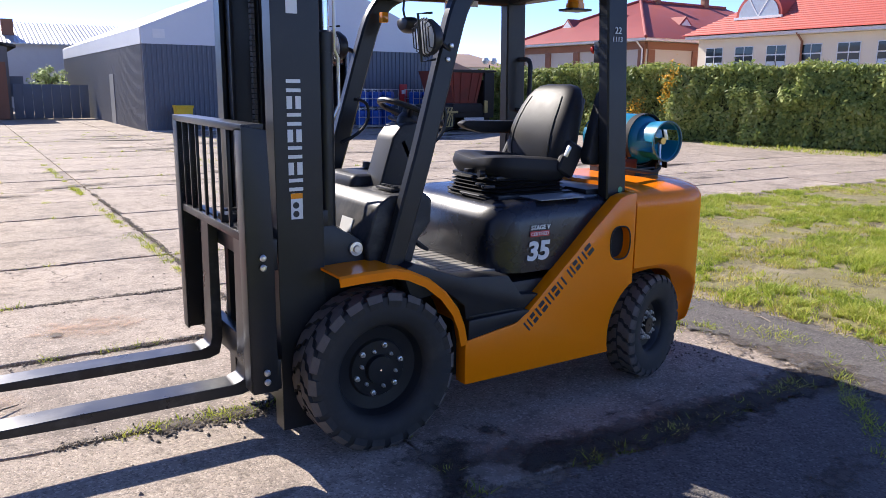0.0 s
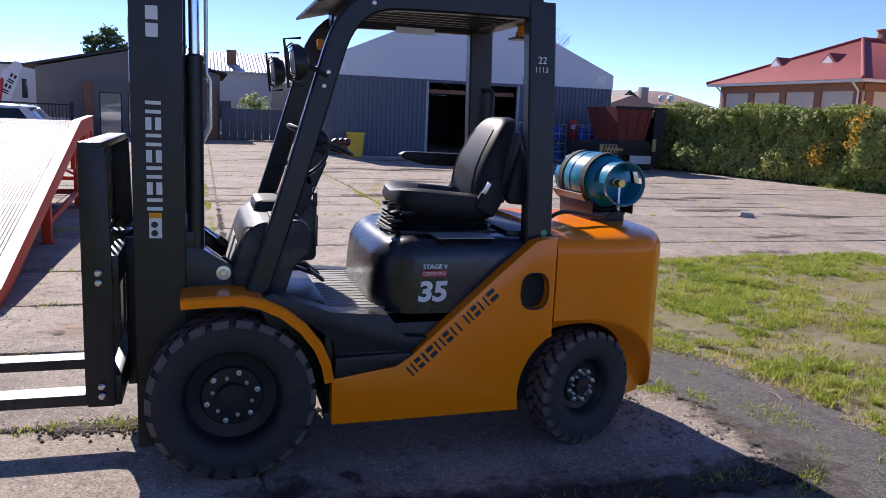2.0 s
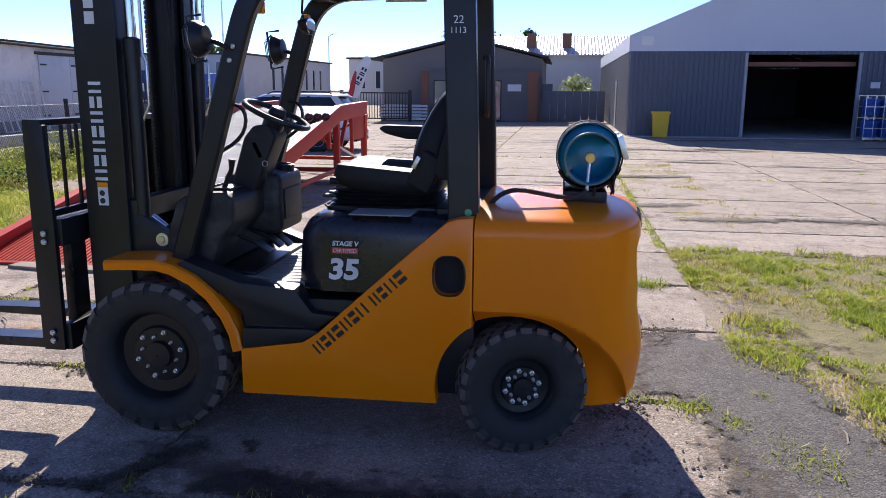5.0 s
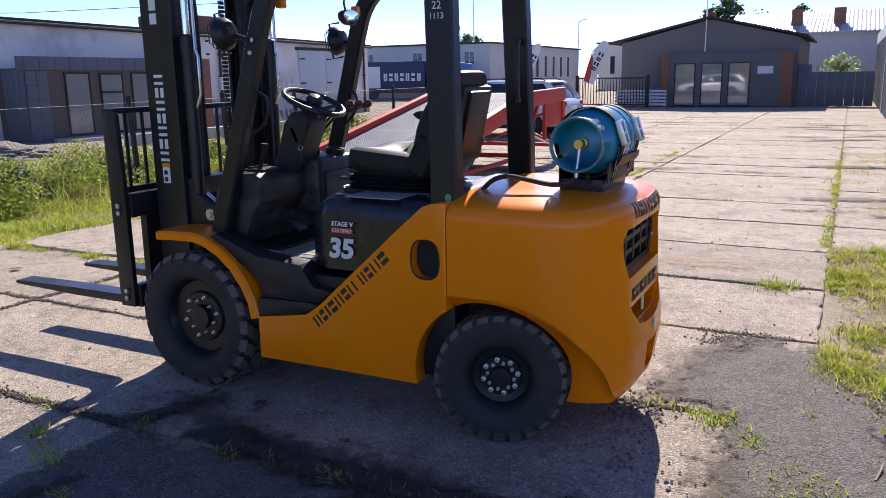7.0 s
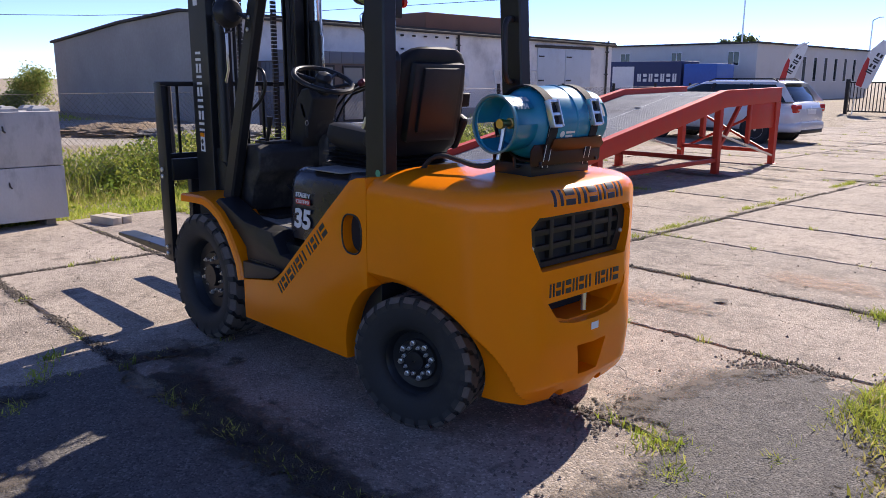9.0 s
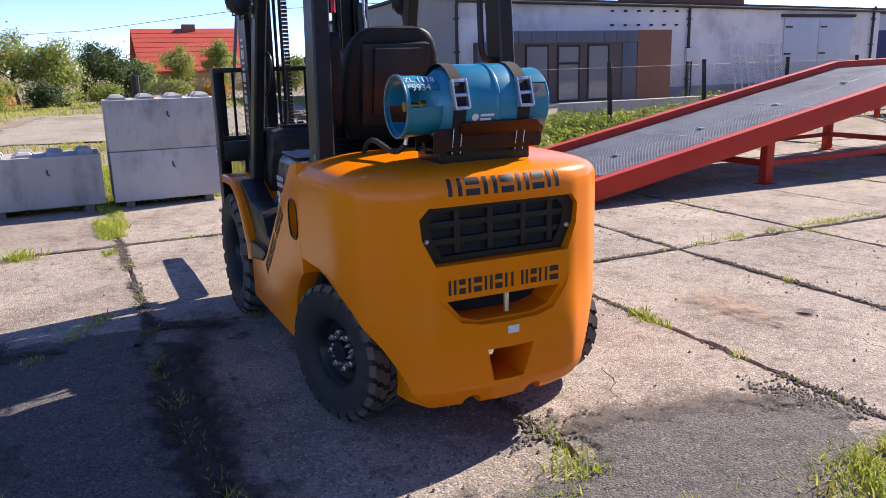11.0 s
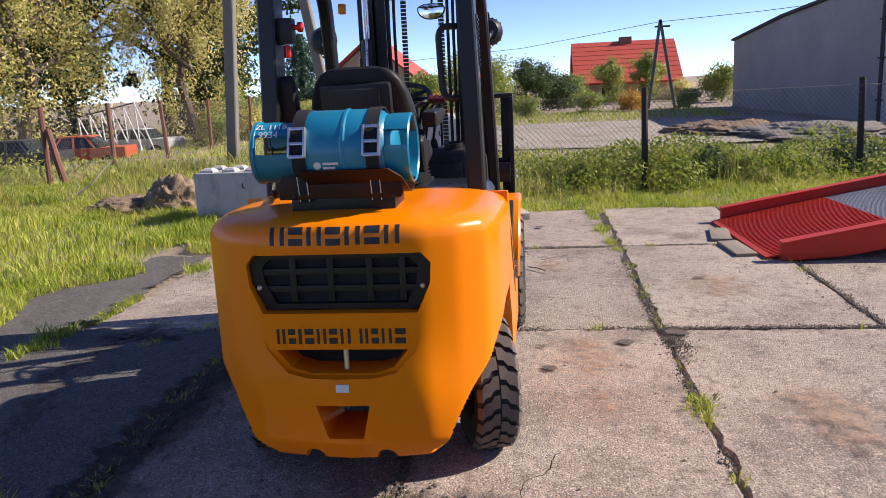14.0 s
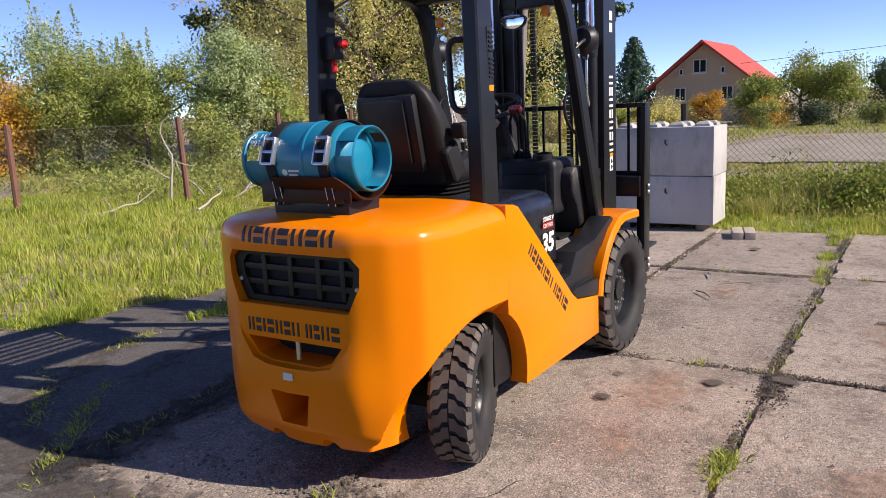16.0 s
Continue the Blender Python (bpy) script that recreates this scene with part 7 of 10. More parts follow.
    for k in range(8):
        y = -0.42 + k * 0.12
        part("backrest_bar", box(B(), -0.578, -0.564, y - 0.008, y + 0.008, 1.02, 1.43, 0.002), BLACK, c)
    for y in (-0.33, 0.19):
        fk = B()
        prof = [(-0.512, 0.98), (-0.512, 0.40), (-0.530, 0.325), (-0.58, 0.308), (-1.20, 0.308), (-1.745, 0.322), (-1.755, 0.335), (-1.745, 0.345), (-1.20, 0.355), (-0.62, 0.357), (-0.572, 0.375), (-0.562, 0.42), (-0.556, 0.98)]
        prism(fk, prof, "y", y - 0.062, y + 0.062, 0.003, 1)
        fork = part("fork", fk, BLACK, c, "black L-shaped fork arm with worn shiny top")
        fork.data.materials[0] = FORKTOP
    part("grease_fitting", box(B(), -0.53, -0.44, -0.05, 0.05, 0.99, 1.03, 0.006), BLACK, c)


FORKTOP = surface("worn fork paint", (0.030, 0.030, 0.032), (0.018, 0.018, 0.019), rough=0.30, metal=0.3, scale=6, fine=120, bump=0.08, depth=0.001, dirt=(0.2, 0.19, 0.18), dirt_amount=0.25, dirt_scale=8)


def marks(name, bm, material, parent, label, onto=None):
    """Splits a row of bars into single pieces of one mark, laid on the surface behind it."""
    if onto is not None:
        mid = sum(v.co.x for v in bm.verts) / len(bm.verts)
        bmesh.ops.subdivide_edges(bm, edges=bm.edges[:], cuts=3, use_grid_fill=True)
        for v in bm.verts:
            ok, at, nrm, idx = onto.ray_cast((3.0, v.co.y, v.co.z), (-1, 0, 0))
            if ok and abs(at.x - v.co.x) < 0.05:
                v.co.x = at.x + (0.0025 if v.co.x > mid else -0.002)
    bm.faces.ensure_lookup_table()
    left = set(bm.faces)
    first = None
    while left:
        seed = min(left, key=lambda f: f.index)
        isle, todo = set(), [seed]
        while todo:
            f = todo.pop()
            if f in isle:
                continue
            isle.add(f)
            todo += [g for e in f.edges for g in e.link_faces]
        left -= isle
        vs = {v: None for f in sorted(isle, key=lambda f: f.index) for v in f.verts}
        one = B()
        for v in vs:
            vs[v] = one.verts.new(v.co)
        for f in sorted(isle, key=lambda f: f.index):
            one.faces.new([vs[v] for v in f.verts])
        if first is None:
            first = part(name, one, material, parent, label)
        else:
            part("bar", one, material, first)
    bm.free()
    return first


def decals(t, cw_body):
    """Marks on the truck. Brand and owner names are unlettered bars."""
    h = 0.075
    # mast name strip, reading upwards, on the outer rail
    for s in (-1, 1):
        b = B()
        m = Matrix.Translation((-0.285 if s < 0 else -0.345, s * 0.3955, 1.165)) @ (Matrix(((0, -1, 0, 0), (0, 0, -1, 0), (1, 0, 0, 0), (0, 0, 0, 1))) if s < 0 else Matrix(((0, 1, 0, 0), (0, 0, 1, 0), (1, 0, 0, 0), (0, 0, 0, 1))))
        sign_bars(b, [0.052] * 7, 0.062, m, 0.26)
        marks("name_mark", b, WHITE, t, "white name mark drawn as plain bars")
        b = B()
        x = -0.315
        box(b, x - 0.026, x + 0.026, s * 0.3952, s * 0.3965, 1.045, 1.155, 0)
        st = part("pictogram_sticker", b, WHITE, t, "small white warning sticker with orange top")
        part("sticker_band", box(B(), x - 0.026, x + 0.026, s * 0.3965, s * 0.3972, 1.132, 1.155), AMBER, st)
        for z in (1.063, 1.10):
            part("sticker_sign", lathe(B(), [(0.014, 0), (0.014, 0.0008), (0.009, 0.0009)], (x - 0.004, s * 0.3965, z + 0.004), (0, s, 0), 14), INK, st)
        part("hook_sticker", box(B(), x - 0.024, x + 0.024, s * 0.3952, s * 0.3965, 1.955, 2.01), WHITE, t, "white hook pictogram sticker")
        part("hook_sticker", box(B(), x - 0.024, x + 0.024, s * 0.3952, s * 0.3965, 1.885, 1.94), WHITE, t, "white data sticker")
        # capacity mark on the hood side
        b = B()
        y = s * 0.5665
        rot = Matrix.Rotation(radians(90), 4, "X") if s < 0 else Matrix.Rotation(math.pi, 4, "Z") @ Matrix.Rotation(radians(90), 4, "X")
        x0 = 0.835 if s < 0 else 0.985
        m = Matrix.Translation((x0, s * 0.5155, 0.775)) @ rot
        lettering("capacity_number", "35", 0.128, WHITE, t, m @ Matrix.Translation((-0.01, -0.012, 0)) @ Matrix.Diagonal((1.10, 1, 1, 1)), "white capacity number", 0.0015, 0.005, 0.12)
        lettering("stage_mark", "STAGE V", 0.031, WHITE, t, m @ Matrix.Translation((0.012, 0.138, 0)), "white engine stage mark", 0.0015, 0.0008, 0.15)
        part("stage_plate", box(B(), 0.845 if s < 0 else 0.852, 0.965 if s < 0 else 0.972, s * 0.5128, s * 0.5145, 0.877, 0.905), REDP, t, "red certification strip")
        lettering("stage_mark", "CERTIFIED", 0.024, WHITE, t, m @ Matrix.Translation((0.014, 0.108, 0)), "white certification mark")
        # owner's name along the slanting edge
        ang = math.atan2(0.91 - 0.53, 1.22 - 0.80)
        b = B()
        if s < 0:
            m = Matrix.Translation((0.800, s * 0.5860, 0.424)) @ Matrix.Rotation(radians(90), 4, "X") @ Matrix.Rotation(ang, 4, "Z")
        else:
            m = Matrix.Translation((1.290, s * 0.5860, 0.822)) @ Matrix.Rotation(math.pi, 4, "Z") @ Matrix.Rotation(radians(90), 4, "X") @ Matrix.Rotation(-ang, 4, "Z")
        sign_bars(b, [0.035, 0.03, 0.013, 0.038, 0.038, 0.034, 0.042, -0.012, 0.034, 0.030, 0.042, 0.045], 0.056, m, 0.25, 0.17)
        marks("owner_mark", b, INK, t, "black owner mark drawn as plain bars")
    bpy.context.view_layer.update()
    # rear marks
    rear = Matrix.Translation((2.2335, -0.232, 0.992)) @ Matrix(((0, 0, 1, 0), (1, 0, 0, 0), (0, 1, 0, 0), (0, 0, 0, 1))) @ Matrix.Rotation(radians(0), 4, "X")
    b = B()
    sign_bars(b, [0.053] * 7, 0.062, rear, 0.26)
    marks("name_mark", b, INK, t, "black name mark drawn as plain bars", cw_body)
    b = B()
    sign_bars(b, [0.031, 0.026, 0.011, 0.033, 0.033, 0.030, 0.036, -0.010, 0.030, 0.026, 0.036, 0.039], 0.056, Matrix.Translation((-0.0188, -0.006, -0.367)) @ rear, 0.22, 0.17)
    marks("owner_mark", b, INK, t, "black owner mark drawn as plain bars", cw_body)
    # near-black plate at the slot's back, its shade put into the colour
    part("air_slot", box(B(), 2.085, 2.089, -0.243, 0.243, 0.515, 0.600), SHADEFILL, t)
    part("tow_pin", tube(B(), [(2.20, 0.012, 0.61), (2.20, 0.012, 0.525)], 0.011, 12), STEEL, t, "bare steel tow pin")
    part("data_sticker", box(B(), 2.2665, 2.2685, -0.018, 0.030, 0.458, 0.488), WHITE, t, "small white data sticker")
    part("hood_sticker", box(B(), 0.672, 0.674, -0.40, -0.36, 0.84, 0.885), WHITE, t, "small white sticker")


def gas_cylinder():
    """The propane cylinder lying across the counterweight, with its cradle and straps."""
    g = thing("gas_cylinder", "teal steel propane cylinder lying strapped across the counterweight", "gas cylinder", (1.975, 0, 1.17))
    o, ax = (1.975, 0.0, 1.303), (0, 1, 0)
    R = 0.148
    b = B()
    lathe(b, [(0.03, -0.205), (0.08, -0.195), (0.118, -0.172), (0.138, -0.145), (R, -0.11), (R, 0.02), (R + 0.004, 0.026), (R + 0.004, 0.034), (R, 0.04), (R, 0.13), (0.138, 0.16), (0.115, 0.185), (0.07, 0.205), (0.02, 0.21)], o, ax, 44)
    part("cylinder_body", b, TEAL, g, "teal enamelled pressure vessel with weld seam")
    col = B()
    seg = 40
    rings = []
    for rad, h in ((0.105, -0.165), (0.112, -0.25), (0.112, -0.315), (0.117, -0.325), (0.117, -0.31), (0.106, -0.305), (0.106, -0.25), (0.099, -0.165)):
        rings.append([Vector(o) + Vector((math.cos(2 * math.pi * k / seg) * rad, h, math.sin(2 * math.pi * k / seg) * rad)) for k in range(seg)])
    loft(col, rings, True, False)
    # hand openings in the collar
    drop = [f for f in col.faces if -0.30 < f.calc_center_median().y < -0.19 and math.sin(math.atan2(f.calc_center_median().z - o[2], f.calc_center_median().x - o[0]) * 2 + 0.9) > 0.75]
    bmesh.ops.delete(col, geom=drop, context="FACES")
    part("collar", col, TEAL, g, "teal valve guard collar with hand holes")
    part("collar_rim", tube(B(), [Vector(o) + Vector((math.cos(2 * math.pi * k / seg) * 0.113, -0.322, math.sin(2 * math.pi * k / seg) * 0.113)) for k in range(seg + 1)], 0.005, 8, False), surface("worn collar rim", (0.04, 0.15, 0.17), (0.16, 0.24, 0.25), rough=0.4, scale=14, bump=0.05), g)
    ft = B()
    rings = []
    for rad, h in ((0.122, 0.15), (0.128, 0.20), (0.128, 0.262), (0.123, 0.268), (0.118, 0.262), (0.118, 0.20), (0.112, 0.15)):
        rings.append([Vector(o) + Vector((math.cos(2 * math.pi * k / seg) * rad, h, math.sin(2 * math.pi * k / seg) * rad)) for k in range(seg)])
    loft(ft, rings, True, False)
    drop = [f for f in ft.faces if 0.175 < f.calc_center_median().y < 0.235 and math.sin(math.atan2(f.calc_center_median().z - o[2], f.calc_center_median().x - o[0]) * 3 + 0.4) > 0.72]
    bmesh.ops.delete(ft, geom=drop, context="FACES")
    part("foot_ring", ft, TEAL, g, "teal foot ring with drain openings")
    v = B()
    lathe(v, [(0.022, 0), (0.022, 0.03), (0.015, 0.032), (0.015, 0.07), (0.02, 0.072), (0.02, 0.09)], (1.975, -0.20, 1.303), (0, -1, 0), 16)
    brass = surface("brass", (0.62, 0.42, 0.14), (0.5, 0.32, 0.1), rough=0.35, metal=1.0, bump=0.05)
    valve = part("valve", v, brass, g, "brass gas valve")
    part("valve_outlet", tube(B(), [(1.975, -0.26, 1.30), (1.97, -0.27, 1.23), (1.965, -0.285, 1.16)], [0.012, 0.009, 0.009], 10), STEEL, valve)
    # cradle of bent plate on feet
    cr = B()
    rings = []
    for y, hi in ((-0.125, 338), (0.19, 338), (0.235, 325), (0.25, 305)):
        ring = []
        for k in range(15):
            a = radians(208 + k * (hi - 208) / 14)
            ring.append((1.975 + math.cos(a) * 0.154, y, 1.303 + math.sin(a) * 0.154))
        for k in reversed(range(15)):
            a = radians(208 + k * (hi - 208) / 14)
            ring.append((1.975 + math.cos(a) * 0.162, y, 1.303 + math.sin(a) * 0.162))
        rings.append(ring)
    loft(cr, rings)
    cradle = part("cradle", cr, BROWNP, g, "orange-brown bent plate cradle")
    sh = B()
    prism(sh, [(-0.225, 1.136), (0.228, 1.136), (0.236, 1.148), (0.236, 1.185), (0.20, 1.222), (-0.205, 1.222), (-0.225, 1.20)], "x", 2.083, 2.090, 0.002)
    part("cradle_skirt", sh, BROWNP, cradle, "dark brown upright cradle plate")
    sh = B()
    prism(sh, [(-0.20, 1.122), (0.20, 1.122), (0.20, 1.195), (-0.20, 1.195)], "x", 1.86, 1.866, 0.002)
    part("cradle_skirt", sh, BROWNP, cradle)
    # added black box standing in for the shadow under the cradle plate
    part("cradle_base", box(B(), 1.862, 2.060, -0.19, 0.20, 1.09, 1.142, 0.004), BLACK, cradle)
    for y in (-0.17, 0.205):
        part("plate_bolt", lathe(B(), [(0.008, 0), (0.008, 0.004), (0.004, 0.006)], (2.090, y, 1.145), (1, 0, 0), 8), BLACK, cradle)
    for x in (1.90, 2.03):
        for y in (-0.10, 0.05, 0.16):
            part("foot", box(B(), x - 0.02, x + 0.02, y - 0.016, y + 0.016, 1.06, 1.122, 0.003), BLACK, cradle)
    part("lock_handle", tube(B(), [(2.0, -0.14, 1.13), (2.0, -0.22, 1.13), (2.0, -0.225, 1.17)], 0.007, 8), BLACK, cradle)
    for y in (-0.132, 0.138):
        st = B()
        rings = []
        for dy in (-0.024, 0.024):
            ring = []
            for k in range(29):
                a = radians(-40 + k * 260 / 28)
                ring.append((1.975 + math.cos(a) * 0.1495, y + dy, 1.303 + math.sin(a) * 0.1495))
            for k in reversed(range(29)):
                a = radians(-40 + k * 260 / 28)
                ring.append((1.975 + math.cos(a) * 0.1535, y + dy, 1.303 + math.sin(a) * 0.1535))
            rings.append(ring)
        loft(st, rings)
        strap = part("strap", st, STRAP, g, "dark webbing strap with white stitching")
        part("strap_tail", box(B(), -0.002, 0.002, y - 0.022, y + 0.022, -0.19, 0.0, 0.001, Matrix.Translation((2.120, 0, 1.308)) @ Matrix.Rotation(radians(12), 4, "Y")), STRAP, strap)
        for dy in (-0.017, 0.017):
            part("stitching", box(B(), 0.002, 0.0032, y + dy - 0.0015, y + dy + 0.0015, -0.185, -0.02, 0, Matrix.Translation((2.120, 0, 1.308)) @ Matrix.Rotation(radians(12), 4, "Y")), WHITE, strap)
        bk = B()
        mm = Matrix.Translation((2.118, y, 1.343)) @ Matrix.Rotation(radians(-18), 4, "Y")
        for dy in (-0.028, 0.028):
            box(bk, -0.006, 0.020, dy - 0.004, dy + 0.004, -0.055, 0.055, 0.002, mm)
        for dz in (-0.052, -0.004, 0.050):
            box(bk, 0.002, 0.016, -0.028, 0.028, dz - 0.006, dz + 0.006, 0.002, mm)
        part("buckle", bk, STEEL, strap, "pressed steel ratchet buckle")
    # painted numbers and printed mark
    def skin(lab, text, size, y, a):
        mm = Matrix.Translation((1.975 + math.cos(a) * 0.1135, y, 1.303 + math.sin(a) * 0.1135)) @ Matrix.Rotation(-a, 4, "Y") @ Matrix(((0, 0, 1, 0), (1, 0, 0, 0), (0, 1, 0, 0), (0, 0, 0, 1)))
        lettering("painted_number", text, size, WHITE, g, mm, lab, 0.0008)
    skin("hand-painted white number", "ZL 1118", 0.036, -0.315, radians(52))
    skin("hand-painted white number", "9934", 0.038, -0.295, radians(32))
    mk = B()
    for k in range(2):
        box(mk, 0.149, 0.150, -0.045, 0.012 - 0.012 * k, -0.005 - 0.016 * k, 0.004 - 0.016 * k, 0, Matrix.Translation((1.975, 0, 1.303)) @ Matrix.Rotation(radians(14), 4, "Y"))
    lathe(mk, [(0.014, 0), (0.014, 0.0008), (0.009, 0.0009)], (1.975 + 0.1475 * math.cos(radians(-17)), -0.066, 1.303 + 0.1475 * math.sin(radians(-17))), (1, 0, -0.29), 18)
    part("printed_mark", mk, WHITE, g, "white maker mark drawn as plain bars")
    return g


truck()
gas_cylinder()


# ---- plants ----
RNG = np.random.default_rng(7)


def inside(x, y, poly):
    c = np.zeros(len(x), bool)
    n = len(poly)
    for i in range(n):
        (x0, y0), (x1, y1) = poly[i], poly[(i + 1) % n]
        hit = ((y0 > y) != (y1 > y)) & (x < (x1 - x0) * (y - y0) / (y1 - y0 + 1e-9) + x0)
        c ^= hit
    return c


def clumpy(x, y, scale, cut_at):
    """Keeps places where a slow noise is high: grass grows in clumps."""
    v = np.array([noise.noise((a * scale, b * scale, 0.3)) for a, b in zip(x, y)])
    return v > cut_at


def lawn(name, poly, count, h0, h1, material, label, scale=0.9, cut_at=-0.25, width=0.006, lean=0.6, z=None, ragged=0.12):
    xs, ys = [p[0] for p in poly], [p[1] for p in poly]
    x = RNG.uniform(min(xs), max(xs), count * 2)
    y = RNG.uniform(min(ys), max(ys), count * 2)
    wx = np.array([noise.noise((a * 1.9, b * 1.9, 6.0)) + 0.6 * noise.noise((a * 5.0, b * 5.0, 2.0)) for a, b in zip(x, y)]) * ragged
    k = inside(x + wx, y - wx, poly)
    x, y = x[k][:count], y[k][:count]
    k = clumpy(x, y, scale, cut_at)
    x, y = x[k], y[k]
    zz = np.array([hump(a, b) - 0.005 for a, b in zip(x, y)]) if z is None else np.full(len(x), z)
    tall = np.array([0.5 + 0.5 * noise.noise((a * scale * 2.1, b * scale * 2.1, 7.7)) + 0.35 * noise.noise((a * scale * 6.0, b * scale * 6.0, 1.7)) for a, b in zip(x, y)])
    h = RNG.uniform(h0, h1, len(x)) * (0.35 + 1.45 * np.clip(tall, 0, 1.2) ** 1.6)
    ob = new(name, blades(name, x, y, zz, h, RNG, material, width, lean))
    return tagged(ob, label, "grass", kind="stuff")


# short grass beside the slabs, by the truck's tail and along the yard
lawn("grass", [(3.05, 1.3), (2.95, 4.35), (16, 4.4), (16, -7), (3.6, -7), (3.3, -1.5), (3.45, 0.6)], 60000, 0.02, 0.07, DRYGRASS, "patchy green and straw-yellow grass", 1.5, 0.05, 0.005, 0.9, z=0.0, ragged=0.3)
lawn("grass", [(2.95, 1.0), (2.95, 4.3), (7.5, 4.3), (7.5, -4.0), (3.35, -4.0), (3.4, -0.2)], 60000, 0.015, 0.06, DRYGRASS, "patchy green and straw-yellow grass", 2.6, 0.10, 0.0035, 1.0, z=0.0, ragged=0.3)


def tufty_turf(poly, count, label):
    """Separate tufts of arching blades, crowded in some places and wanting in others."""
    rng = np.random.default_rng(64)
    xs, ys = [p[0] for p in poly], [p[1] for p in poly]
    x, y = rng.uniform(min(xs), max(xs), count), rng.uniform(min(ys), max(ys), count)
    want = np.array([noise.noise((a * 0.9, b * 0.9, 0.3)) + 0.7 * noise.noise((a * 2.6, b * 2.6, 4.3)) for a, b in zip(x, y)])
    k = inside(x, y, poly) & (want + rng.normal(0, 0.16, count) > -0.06)
    x, y, want = x[k], y[k], want[k]
    each = rng.integers(20, 54, len(x))
    h = np.repeat(rng.uniform(0.035, 0.085, len(x)) * (0.8 + np.clip(want, 0, 0.8)), each)
    r = np.repeat(rng.uniform(0.012, 0.045, len(x)), each)
    px, py = np.repeat(x, each) + rng.normal(0, 1, len(r)) * r, np.repeat(y, each) + rng.normal(0, 1, len(r)) * r
    ob = new("grass", blades("grass", px, py, np.full(len(px), 0.0), h * rng.uniform(0.5, 1.15, len(h)), rng, GRASS, 0.0032, 1.5))
    tagged(ob, label, "grass", kind="stuff")


tufty_turf([(3.0, 1.0), (2.95, 4.35), (11, 4.35), (11, -6), (3.4, -6), (3.3, -1.6), (3.45, 0.2)], 12500, "tufts of green grass with bare earth between")
tufty_turf([(11, 4.35), (17, 4.35), (17, -3), (11, -3)], 2600, "tufts of green grass with bare earth between")
lawn("grass", [(2.75, 4.4), (2.8, 17), (4.2, 17), (4.3, 4.4)], 14000, 0.03, 0.08, DRYGRASS, "thin grass strip between slabs", 1.2, 0.05, 0.004, z=-0.03, ragged=0.2)
# meadow in front of the slabs' far end
lawn("grass", [(-4.5, -14), (-4.5, -1.5), (-8.5, -1.5), (-9.0, -14)], 90000, 0.04, 0.13, GRASS, "green meadow grass", 0.9, -2.0, 0.0040, 1.3)
lawn("grass", [(-8.3, -24), (-8.3, 14), (-12.6, 14), (-12.6, -3.2), (-17.5, -3.6), (-24.5, -2.5), (-24.5, 8), (-34, 8), (-34, -24)], 46000, 0.06, 0.18, GRASS, "green meadow grass", 0.5, -2.0, 0.011)
lawn("grass", [(-4.45, -1.5), (-4.45, 7), (-8.5, 7), (-8.5, -1.5)], 56000, 0.04, 0.13, GRASS, "green meadow grass", 0.7, -2.0, 0.005, 1.2)
lawn("grass", [(-4.6, -14), (-4.6, -2), (-9, 0), (-12.6, 0), (-14, -14)], 30000, 0.07, 0.20, DRYGRASS, "straw-coloured dry grass patches", 0.8, 0.20, 0.005, 1.1)
lawn("grass", [(-4.5, -10), (-4.5, -1.8), (-8.0, -1.8), (-9.0, -10)], 90000, 0.05, 0.15, GRASS, "thick green meadow grass", 1.2, -0.05, 0.0042, 1.4)
lawn("tall_grass", [(-5.3, -0.2), (-6.3, 6), (-7.6, 15), (-10.4, 15), (-9.2, -0.2)], 30000, 0.08, 0.26, MEADOW, "tall straw-tinged grass along the wire fence", 0.9, -0.1, 0.005, 1.1)
lawn("tall_grass", [(-6.5, -4), (-5.0, -16), (-12, -16), (-12, -4)], 26000, 0.14, 0.40, MEADOW, "tall straw-tinged grass along the wire fence", 0.7, 0.05, 0.006, 0.9)
# grass on the shaded side
lawn("grass", [(-4.6, -2.3), (0.6, -2.4), (1.4, -2.9), (1.4, -3.9), (-4.6, -3.6)], 26000, 0.04, 0.15, GRASS, "grass creeping over the slab edge", 1.3, 0.10, 0.004, 0.9, z=0.0, ragged=0.4)
lawn("grass", [(-4.5, -1.0), (-2.2, -1.05), (-2.0, -1.25), (-4.5, -1.3)], 3000, 0.03, 0.10, GRASS, "grass in a wide slab joint", 1.6, 0.0, 0.004, 0.9, z=-0.01, ragged=0.1)
lawn("grass", [(-4.5, -3.2), (-2.4, -3.1), (-0.9, -3.7), (0.9, -3.75), (1.6, -4.3), (1.8, -14), (-4.5, -14)], 46000, 0.06, 0.20, GRASS, "green grass beside the slabs", 0.8, -2.0, 0.006)
lawn("grass", [(16.5, 2), (17.6, 22), (23, 22), (23, 0)], 20000, 0.06, 0.15, GRASS, "grass at the foot of the hedge", 0.6, -0.2, 0.008)


